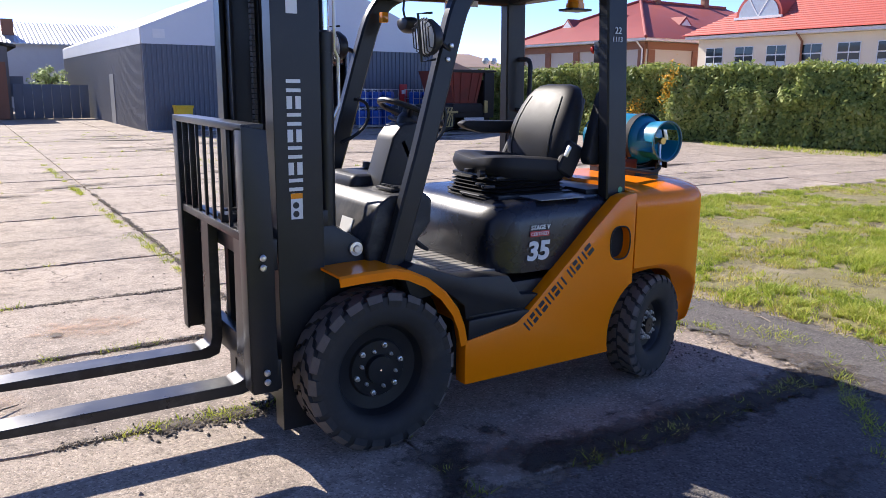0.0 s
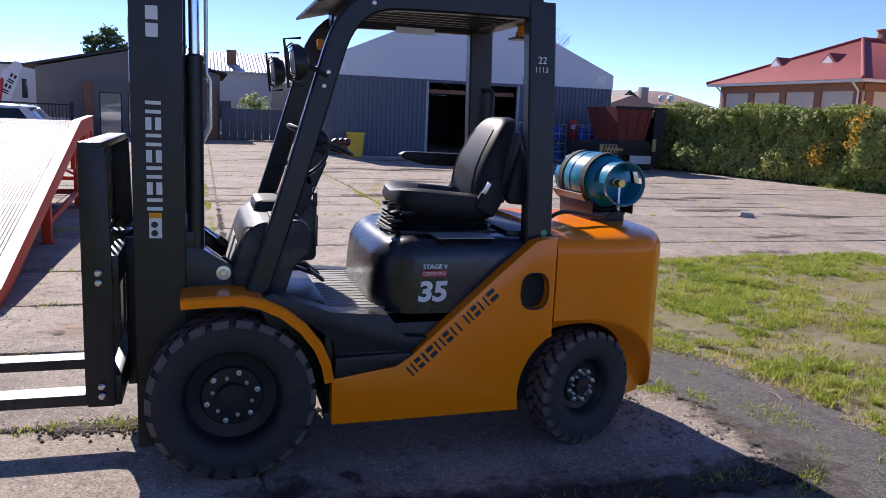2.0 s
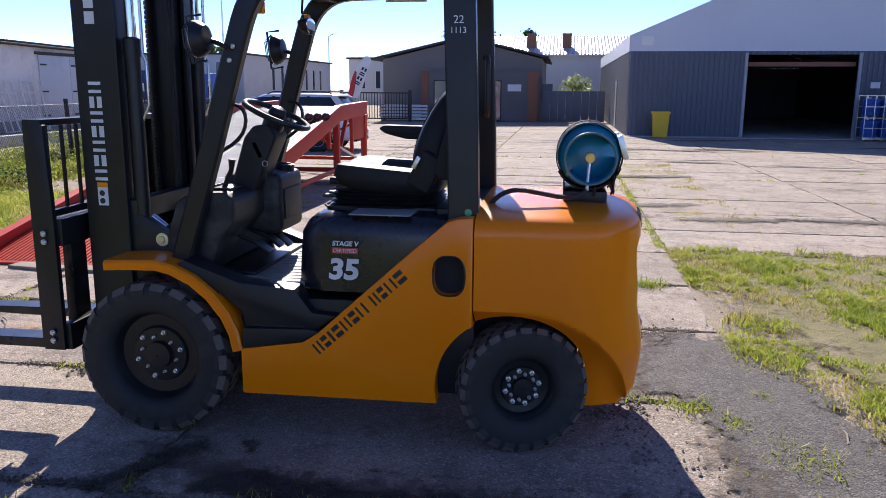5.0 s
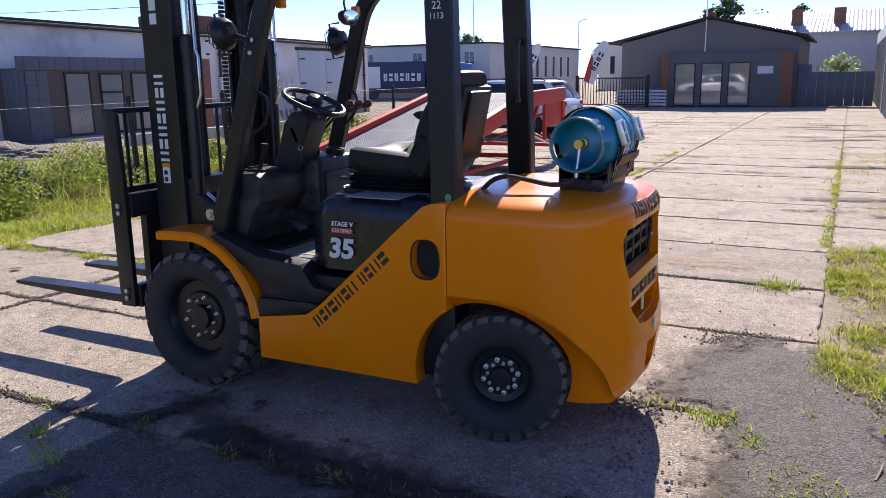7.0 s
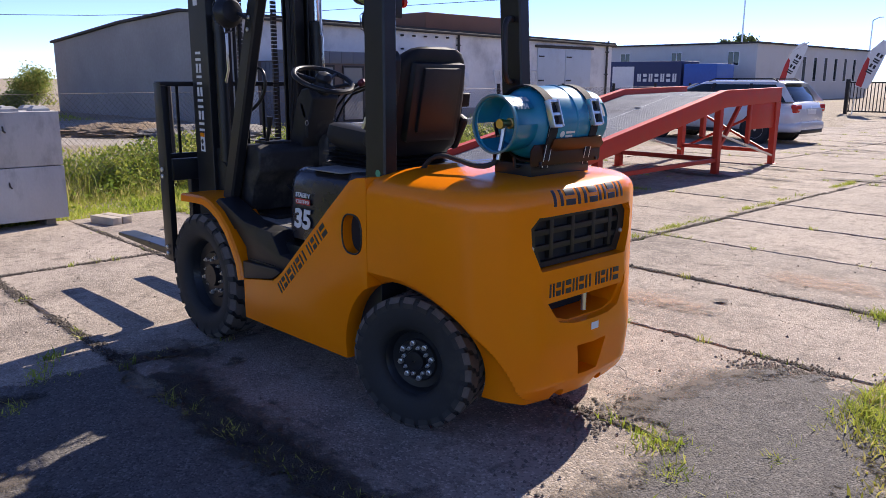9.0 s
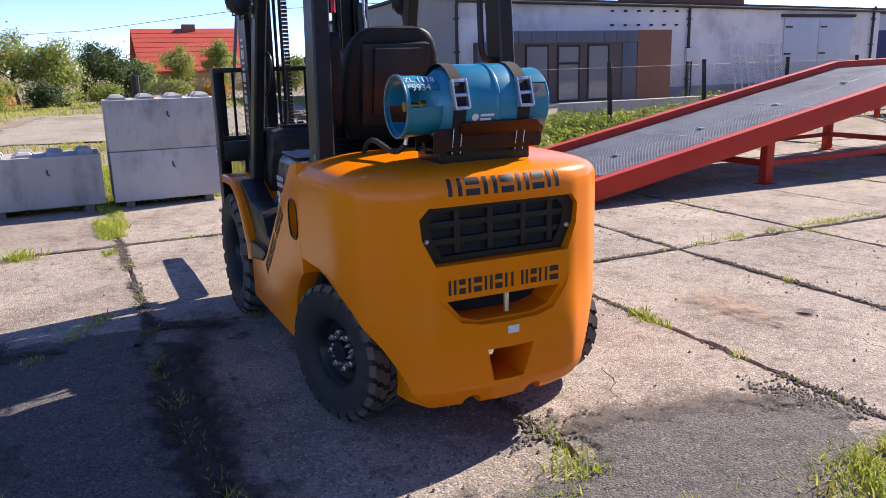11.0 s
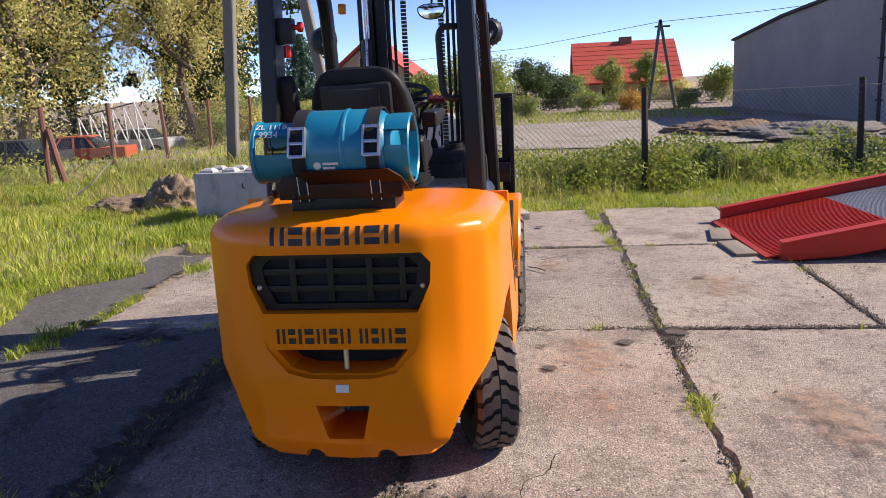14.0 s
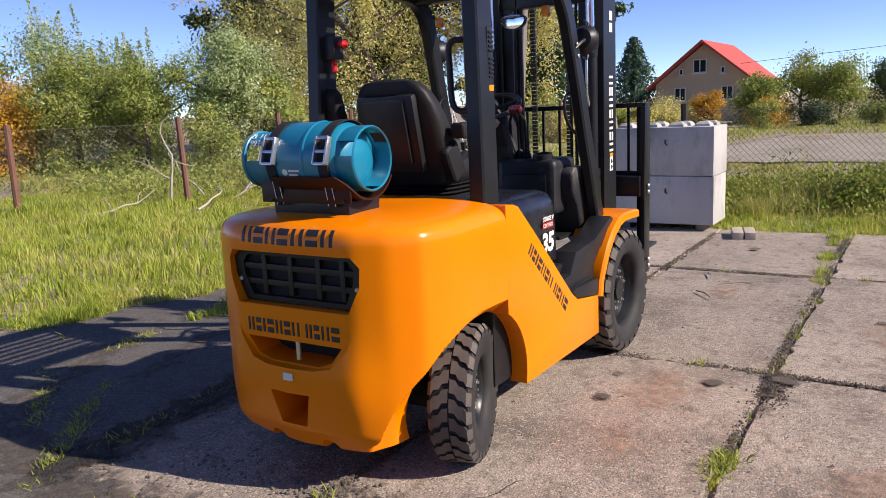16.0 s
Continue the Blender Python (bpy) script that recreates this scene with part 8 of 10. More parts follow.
def joint_grass(lines, count, label):
    """Tufts that grow in the joints between slabs."""
    px, py, hh = [], [], []
    for (x0, y0), (x1, y1), dens in lines:
        ln = math.hypot(x1 - x0, y1 - y0)
        for k in range(int(ln * dens)):
            f = random.random()
            if noise.noise((x0 + (x1 - x0) * f, (y0 + (y1 - y0) * f) * 1.0, 8.0)) * 1.3 + random.uniform(-0.4, 0.4) < 0.05:
                continue
            m = random.randint(5, 22)
            for _ in range(m):
                px.append(x0 + (x1 - x0) * f + random.gauss(0, 0.028))
                py.append(y0 + (y1 - y0) * f + random.gauss(0, 0.028))
                hh.append(random.uniform(0.012, 0.055))
    n = len(px)
    ob = new("joint_grass", blades("joint_grass", np.array(px), np.array(py), np.full(n, -0.03), np.array(hh) + 0.03, RNG, GRASS, 0.0035, 0.9))
    return tagged(ob, label, "grass", kind="stuff")


J = []
for y in YS[:-8]:
    J.append(((-4.4, y), (2.9, y), 5))
    if y > 4.0:
        J.append(((2.9, y), (15, y), 3))
for x in XS[2:5]:
    J.append(((x, -2.4), (x, 4.2), 6))
J += [((0.05, 2.8), (-0.1, 14.0), 26), ((-2.2, 1.40), (-4.4, 1.30), 40), ((-2.4, -1.12), (-4.4, -1.1), 36), ((2.9, 4.3), (2.95, 14), 30),
      ((-2.36, -2.4), (-2.36, -0.6), 18), ((2.3, -1.4), (2.9, -0.9), 60), ((1.0, -2.55), (2.4, -1.35), 40), ((-1.0, 0.14), (-0.35, 0.14), 40), ((0.35, -1.16), (1.3, -1.13), 22), ((1.2, -1.15), (2.5, -1.05), 34), ((-0.4, -1.3), (0.4, -1.75), 30), ((1.0, -2.5), (1.9, -2.3), 60), ((1.9, -2.3), (2.4, -1.6), 40), ((-0.9, -2.45), (0.3, -2.45), 40), ((1.2, 1.45), (1.5, 1.45), 60), ((-3.0, 2.72), (-1.5, 2.72), 10)]
joint_grass(J, 0, "grass tufts in the slab joints")


def tuft(x, y, n, spread, h, material=GRASS):
    px, py = RNG.normal(x, spread * 0.85, n), RNG.normal(y, spread * 0.85, n)
    ob = new("grass_tuft", blades("grass_tuft", px, py, np.full(n, -0.02), RNG.uniform(0.3, 0.8, n) * h, RNG, material, 0.0034, 1.2))
    return tagged(ob, "small clump of grass between slabs", "grass", kind="stuff")


for x, y, n, s, h in ((1.36, 1.43, 120, 0.04, 0.07), (2.55, 0.10, 160, 0.07, 0.11), (2.72, -0.10, 140, 0.06, 0.10), (2.62, 2.72, 260, 0.09, 0.12), (-2.3, -1.9, 200, 0.08, 0.16), (-1.75, -2.35, 180, 0.08, 0.14),
                      (-0.5, 0.13, 160, 0.06, 0.07), (2.95, -0.45, 300, 0.12, 0.10), (3.05, 1.0, 300, 0.10, 0.12), (-4.3, 1.35, 200, 0.06, 0.16), (-3.2, 1.35, 160, 0.05, 0.10), (0.0, 5.2, 200, 0.1, 0.07), (-1.8, 6.8, 200, 0.12, 0.08), (3.15, -1.2, 200, 0.1, 0.10)):
    tuft(x, y, n, s, h)


def limbs(bm, base, top, r, rng, spread, levels=3, kids=4):
    """A trunk and forking limbs; returns the limb ends."""
    ends = []
    def grow(p, q, rad, lvl):
        mid = p.lerp(q, 0.5) + Vector(rng.normal(0, 0.05, 3)) * (q - p).length
        tube(bm, [p, mid, q], [rad, rad * 0.8, rad * 0.55], 7, True)
        ends.append((q, lvl))
        if lvl == 0:
            return
        for _ in range(kids):
            f = rng.uniform(0.45, 1.0)
            s = p.lerp(q, f)
            ln = (q - p).length * rng.uniform(0.45, 0.7)
            a = rng.uniform(0, 2 * np.pi)
            d = Vector((math.cos(a) * spread, math.sin(a) * spread, rng.uniform(0.3, 1.0))).normalized()
            grow(s, s + d * ln, rad * 0.5, lvl - 1)
    grow(Vector(base), Vector(top), r, levels)
    return ends


def tree(x, y, h, crown, n, size, leaf, label, seed, z0=0.0, trunk=0.45, droop=0.0, spread=1.0, name="tree", low=0.3, shoots=0):
    rng = np.random.default_rng(seed)
    t = thing(name, label, "tree" if name == "tree" else "bush", (x, y, z0))
    bm = B()
    ends = limbs(bm, (x, y, z0 - 0.1), (x + rng.normal(0, 0.1), y + rng.normal(0, 0.1), z0 + h * trunk * 1.3), h * 0.022 + 0.02, rng, spread, 2, 5)
    part("trunk", bm, BARK, t)
    pts = np.array([[p.x, p.y, p.z] for p, l in ends])
    k = max(18, int(n / 320))
    cl = []
    for i in range(k):
        a, rr = rng.uniform(0, 2 * np.pi), crown * math.sqrt(rng.random()) * 0.95
        f = rng.uniform(low, 1.0)
        g = (f - low) / (1.0 - low)
        prof = math.sqrt(max(0.0, 1 - g * g)) * (0.8 + 0.2 * math.sin(5 * a)) if low < 0.08 else math.sin(math.pi * min(0.97, g * 0.98) ** 0.7) ** 0.6
        cl.append((x + math.cos(a) * rr * prof, y + math.sin(a) * rr * prof, z0 + h * f))
    cl = np.array(cl)
    if len(pts) > 3:
        near = np.array([p for p in pts if p[2] > z0 + h * low])
        if len(near):
            cl = np.concatenate([cl, near])
    per = n // len(cl)
    c = np.repeat(cl, per, 0)
    rad = np.repeat(rng.uniform(*((0.24, 0.44) if low < 0.08 else (0.10, 0.24)), len(cl)) * crown, per)
    off = rng.normal(0, 0.55, c.shape) * rad[:, None]
    off[:, 2] *= 0.75
    c = c + off
    if droop:
        c[:, 2] -= droop * rng.random(len(c)) ** 2
    c[:, 2] = np.maximum(c[:, 2], z0 + 0.1)
    face = off + np.array([0, 0, 0.35]) * rad[:, None]
    if shoots:
        # thin upright shoots that stand out of the crown's top
        sx, sy = rng.normal(x, crown * 0.45, shoots), rng.normal(y, crown * 0.45, shoots)
        for ax, ay in zip(sx, sy):
            m = 150
            f = rng.random(m)
            z = z0 + h * (0.70 + rng.uniform(0.30, 0.48) * f)
            lean = rng.normal(0, 0.22, 2)
            cs = np.stack([ax + lean[0] * f + rng.normal(0, 0.11, m) * (1.15 - f), ay + lean[1] * f + rng.normal(0, 0.11, m) * (1.15 - f), z], 1)
            c, face = np.concatenate([c, cs]), np.concatenate([face, rng.normal(0, 1, (m, 3))])
    s = rng.uniform(0.6, 1.3, len(c)) * size
    ob = new("crown", cards("crown", c, s, rng, leaf, out=face))
    ob.parent = t
    ob.matrix_parent_inverse = t.matrix_basis.inverted()
    return t


def spruce(x, y, h, r, seed):
    rng = np.random.default_rng(seed)
    t = thing("tree", "tall dark blue-green spruce behind the houses", "tree", (x, y, 0))
    part("trunk", tube(B(), [(x, y, 0), (x, y, h * 0.95)], [0.14, 0.02], 7), BARK, t)
    pts = []
    for k in range(34):
        f = k / 34
        z = 0.3 + (h - 0.3) * f
        rr = r * (1 - f) ** 0.85 + 0.06
        m = int(9 + 8 * (1 - f))
        for i in range(m):
            a = 2 * math.pi * i / m + rng.uniform(-0.2, 0.2)
            ln = rr * rng.uniform(0.75, 1.1)
            for q in range(20):
                g = q / 20
                pts.append((x + math.cos(a) * ln * g + rng.normal(0, 0.05), y + math.sin(a) * ln * g + rng.normal(0, 0.05), z - 0.28 * ln * g + rng.normal(0, 0.05)))
    c = np.array(pts)
    ob = new("crown", cards("crown", c, rng.uniform(0.08, 0.16, len(c)), rng, NEEDLE, 0.5, 0.4))
    ob.parent = t
    ob.matrix_parent_inverse = t.matrix_basis.inverted()


# willows and dark trees beyond the meadow's far corner
tree(-17.5, -15.0, 8.2, 3.2, 27000, 0.055, WILLOW, "large willow with yellowing leaves", 21, droop=1.6, low=0.16)
tree(-20.5, -20.5, 9.4, 3.6, 27000, 0.058, WILLOW, "large willow with yellowing leaves", 22, droop=1.6, low=0.16)
tree(-21.0, -10.8, 7.0, 2.4, 19000, 0.052, WILLOW, "willow with yellowing leaves", 23, droop=1.2, low=0.14)
tree(-25.5, -14.0, 10.5, 2.6, 7000, 0.13, DARKLEAF, "tall dark green alder", 24, low=0.14)
tree(-26.5, -18.5, 11.5, 2.7, 7000, 0.13, DARKLEAF, "tall dark green alder", 25, low=0.14)
tree(-26.5, -13.2, 8.2, 2.0, 6000, 0.12, DARKLEAF, "dark green alder beyond the meadow", 26, low=0.1)
tree(-25.0, -25.5, 11.0, 3.0, 8000, 0.14, DARKLEAF, "tall dark green alder", 27, low=0.1)
tree(-13.2, -21.6, 3.9, 1.2, 9000, 0.05, PALELEAF, "young poplar with pale leaves", 28, low=0.02, shoots=7)
tree(-12.0, -24.0, 4.8, 1.9, 15000, 0.05, PALELEAF, "young poplar with pale leaves", 29, low=0.02, shoots=6)
tree(-12.0, -15.4, 3.9, 1.30, 24000, 0.042, PALELEAF, "tall bush with pale shining leaves by the fence", 128, name="bush", low=0.02)
tree(-9.1, -18.4, 3.3, 1.25, 15000, 0.040, MIDLEAF, "leafy bush by the fence", 129, name="bush", low=0.02, shoots=5)
tree(-9.9, -16.6, 3.0, 1.1, 13000, 0.040, MIDLEAF, "leafy bush by the fence", 130, name="bush", low=0.02)
tree(-7.5, -19.6, 2.7, 1.3, 12000, 0.040, AUTUMN, "bush with orange autumn leaves", 131, name="bush", low=0.02)
tree(-10.4, -14.6, 1.7, 0.9, 7000, 0.038, MIDLEAF, "low bush by the fence", 132, name="bush", low=0.02)
tree(-9.5, -26.5, 4.6, 2.1, 14000, 0.075, MIDLEAF, "broad bush with green leaves", 31, name="bush", low=0.02)
tree(-6.0, -27.0, 3.6, 2.0, 12000, 0.075, AUTUMN, "bush with orange autumn leaves", 32, name="bush", low=0.02)
tree(-11.4, -18.8, 2.9, 1.4, 11000, 0.06, MIDLEAF, "bush along the fence", 33, name="bush", low=0.02)
tree(-13.2, -14.9, 2.3, 1.3, 10000, 0.06, MIDLEAF, "bush along the fence", 34, name="bush", low=0.02)
tree(-8.8, -20.4, 2.5, 1.3, 10000, 0.06, PALELEAF, "pale bush along the fence", 35, name="bush", low=0.02)
tree(-14.6, -17.4, 3.2, 1.5, 11000, 0.065, PALELEAF, "pale bush along the fence", 37, name="bush", low=0.02)
tree(-22.0, -10.0, 1.7, 1.0, 6000, 0.055, MIDLEAF, "low bush by the fence", 36, name="bush", low=0.02)
tree(-22.0, -24.0, 6.5, 3.2, 15000, 0.10, DARKLEAF, "dark thicket under the willows", 38, name="bush", low=0.02)
tree(-25.5, -12.4, 5.2, 2.4, 12000, 0.10, DARKLEAF, "dark thicket under the willows", 138, name="bush", low=0.02)
tree(-22.5, -17.5, 5.6, 3.0, 15000, 0.10, DARKLEAF, "dark thicket under the willows", 39, name="bush", low=0.02)
# bushy trees between the houses
for k, (x, y, h, c) in enumerate(((-36, -3.2, 3.0, 1.6), (-35, -1.6, 2.75, 1.5), (-37, 0.1, 2.5, 1.4), (-38, 1.8, 2.0, 1.2), (-34, -4.9, 2.2, 1.2), (-46, 5.4, 2.6, 1.1), (-44, 7.3, 2.9, 0.9), (-40, 10.6, 1.9, 1.3), (-43, 2.6, 1.7, 1.1))):
    tree(x, y, h, c, 9000, 0.06, MIDLEAF if k not in (2, 3) else DARKLEAF, "rounded green tree among the gardens", 50 + k, low=0.03)
tree(-33, 11.2, 1.9, 1.0, 5000, 0.06, AUTUMN, "bush with orange autumn leaves", 60, name="bush", low=0.02)
for k, (x, y, h) in enumerate(((-30, -10.5, 1.3), (-30, -8.0, 1.6), (-29, -6.2, 1.2), (-31, -12.6, 1.7), (-28, -14.0, 1.5), (-31, -4.0, 1.2), (-45, 3.0, 1.5), (-45, 9.3, 1.4), (-32, 3.0, 1.0), (-30, 0.2, 1.0), (-30, -2.0, 1.0), (-33, 5.0, 1.0), (-33, 7.6, 0.9))):
    tree(x, y, h * 0.85, h * 0.8, 4000, 0.05, (MIDLEAF, WILLOW, MIDLEAF, MIDLEAF, DARKLEAF, AUTUMN)[k % 6], "garden shrub in autumn colour", 70 + k, name="bush", low=0.02)
for k, (x, y, h, leaf) in enumerate(((-19.2, -9.6, 1.3, MIDLEAF), (-21.4, -9.2, 1.5, WILLOW), (-23.6, -9.6, 1.7, WILLOW), (-24.5, -8.2, 1.3, MIDLEAF), (-26.5, -8.4, 1.6, WILLOW), (-26.5, -10.2, 2.2, MIDLEAF), (-28.0, -7.4, 1.3, WILLOW))):
    tree(x, y, h * 0.72, h * 0.55, 4500, 0.042, leaf, "shrub turning yellow along the garden fence", 170 + k, name="bush", low=0.02)
for k, (x, y, h, c, leaf) in enumerate(((-24.0, -7.0, 1.5, 0.45, WILLOW), (-26.0, -4.9, 1.9, 0.6, AUTUMN), (-27.5, -3.6, 1.5, 0.8, MIDLEAF), (-27.0, -5.6, 1.4, 0.5, WILLOW))):
    tree(x, y, h * 0.8, c * 0.85, 3500, 0.042, leaf, "shrub turning yellow before the house", 190 + k, name="bush", low=0.02)
spruce(-42, -13.3, 5.0, 2.9, 41)
# trees behind the workshops and hall
for k, (x, y, h, c) in enumerate(((-9.5, 92, 9.5, 3.5), (-2.5, 96, 8.6, 2.8), (2.5, 95, 7.0, 2.2), (-42, 92, 8, 3))):
    tree(x, y, h, c, 5000, 0.22, DARKLEAF, "far tree above the roofs", 90 + k, low=0.25)
for x, y, h, seed in ((23.6, 51.0, 7.6, 301), (25.6, 52.5, 7.0, 302)):
    bare = thing("tree", "bare leafless tree behind the hall", "tree", (x, y, 0))
    bm = B()
    limbs(bm, Vector((x, y, 0)), Vector((x + 0.2, y, h * 0.62)), 0.10, np.random.default_rng(seed), 0.5, 3, 5)
    part("trunk", bm, BARK, bare)
tree(2.4, 38.8, 2.3, 0.9, 3000, 0.06, PALELEAF, "small pale shrub behind the metal fence", 99, name="bush", low=0.1)


def hedge():
    """The long thuja hedge, from the hall's end towards the near right."""
    hd = thing("hedge", "long clipped dark green thuja hedge", "hedge", (19, 14, 0))
    a, b = Vector((16.6, 22.6, 0)), Vector((22.6, -3.0, 0))
    d = (b - a).normalized()
    nrm = Vector((-d.y, d.x, 0))
    L = (b - a).length
    # solid core, much darker than the leaves, seen through their gaps
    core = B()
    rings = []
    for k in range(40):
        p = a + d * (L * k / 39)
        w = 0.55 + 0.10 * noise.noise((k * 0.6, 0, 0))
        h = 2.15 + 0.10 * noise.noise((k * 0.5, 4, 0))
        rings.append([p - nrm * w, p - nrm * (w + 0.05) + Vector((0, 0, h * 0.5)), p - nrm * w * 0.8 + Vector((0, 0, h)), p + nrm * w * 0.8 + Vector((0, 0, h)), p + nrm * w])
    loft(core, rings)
    part("inner_growth", core, surface("dark hedge core", (0.05, 0.065, 0.025), (0.03, 0.04, 0.016), rough=0.95, bump=0.6), hd)
    n = 76000
    u = RNG.uniform(0, L, n)
    s = RNG.uniform(0, 1, n)
    face = s < 0.72
    h = np.where(face, RNG.uniform(0.02, 1, n) ** 0.9 * 2.25, 2.2 + RNG.normal(0, 0.07, n))
    off = np.where(face, -0.66, RNG.uniform(-0.6, 0.6, n))
    wob = np.array([noise.noise((q * 0.75, z * 1.1, 2.0)) * 0.42 + noise.noise((q * 2.6, z * 2.0, 5.0)) * 0.22 for q, z in zip(u, h)])
    ahead = np.array([noise.noise(((q + 0.12) * 0.75, z * 1.1, 2.0)) * 0.42 + noise.noise(((q + 0.12) * 2.6, z * 2.0, 5.0)) * 0.22 for q, z in zip(u, h)])
    over = np.array([noise.noise((q * 0.75, (z + 0.12) * 1.1, 2.0)) * 0.42 + noise.noise((q * 2.6, (z + 0.12) * 2.0, 5.0)) * 0.22 for q, z in zip(u, h)])
    slope_u, slope_z = -(ahead - wob) / 0.12, -(over - wob) / 0.12
    off = np.where(face, off - np.maximum(wob, -0.02) + RNG.normal(0, 0.05, n), off)
    h = np.where(face, h, h + wob * 0.6)
    c = np.stack([a.x + d.x * u + nrm.x * off * -1 * -1, a.y + d.y * u + nrm.y * off, h], 1)
    ob = new("foliage", cards("foliage", c, RNG.uniform(0.045, 0.095, n), RNG, THUJA, 0.0, 0.5, out=np.stack([np.where(face, nrm.x * -1.0, 0) + slope_u * d.x, np.where(face, nrm.y * -1.0, 0) + slope_u * d.y, np.where(face, 0.25, 1.0) + slope_z], 1)))
    ob.parent = hd
    ob.matrix_parent_inverse = hd.matrix_basis.inverted()
    for k, (q, z, m) in enumerate(((8.5, 1.9, 260), (8.45, 1.45, 160), (7.3, 0.85, 240))):
        cc = np.array([a + d * q - nrm * 0.85 + Vector((0, 0, z))])
        cc = np.repeat(np.array(cc).reshape(1, 3), m, 0) + RNG.normal(0, 1, (m, 3)) * np.array([0.16, 0.16, 0.20])
        ob = new("yellow_leaves", cards("yellow_leaves", cc, RNG.uniform(0.035, 0.06, m), RNG, AUTUMN))
        ob.parent = hd
        ob.matrix_parent_inverse = hd.matrix_basis.inverted()


hedge()

# ---- things in the yard ----


def lego_block():
    t = thing("concrete_block", "grey cast concrete stacking block with studs on top", "concrete block", (0, 0, 0), "stacking blocks by the meadow")
    b = B()
    box(b, -0.30, 0.30, -0.575, 0.575, 0.0, 0.535, 0.012)
    part("block_body", b, BLOCKC, t)
    for y in (-0.43, -0.145, 0.145, 0.43):
        for x in (-0.15, 0.15):
            s = B()
            loft(s, [[(x + q * c, y + q * e, z) for c, e in ((-1, -1), (1, -1), (1, 1), (-1, 1))] for z, q in ((0.535, 0.085), (0.56, 0.078), (0.585, 0.048))])
            part("stud", s, BLOCKC, t)
    for y in (0.05,):
        part("lifting_eye", tube(B(), [(0.301, y, 0.40), (0.315, y, 0.36), (0.301, y + 0.02, 0.34)], 0.008, 6), TARROOF, t)
    return t


blk = lego_block()
for k, (y, z, x, turn) in enumerate(((-0.475, 0.07, -4.60, 0.5), (-0.475, 0.61, -4.61, -0.6), (-1.72, 0.07, -4.62, 1.2), (-2.93, 0.07, -4.63, -1.0))):
    m = pose(x, y, z, 0, 0, turn)
    if k == 0:
        blk.matrix_basis = m
    else:
        copy_thing(blk, m)
for y in (-2.93, -1.72, -0.475):
    for dy in (-0.42, 0.42):
        solid("timber_bearer", box(B(), -4.86, -4.36, y + dy - 0.045, y + dy + 0.045, -0.03, 0.07, 0.006), WOOD, "short weathered timber bearer under a block", "timber", group="bearers under the blocks")
for k in range(2):
    solid("timber_offcut", box(B(), -0.28, 0.10, -0.055 + k * 0.12, 0.05 + k * 0.12, 0.0, 0.075, 0.006, pose(-4.02, 0.42, -0.005, 0, 0, 14)), PALEWOOD, "weathered squared timber offcut on the slab", "timber")


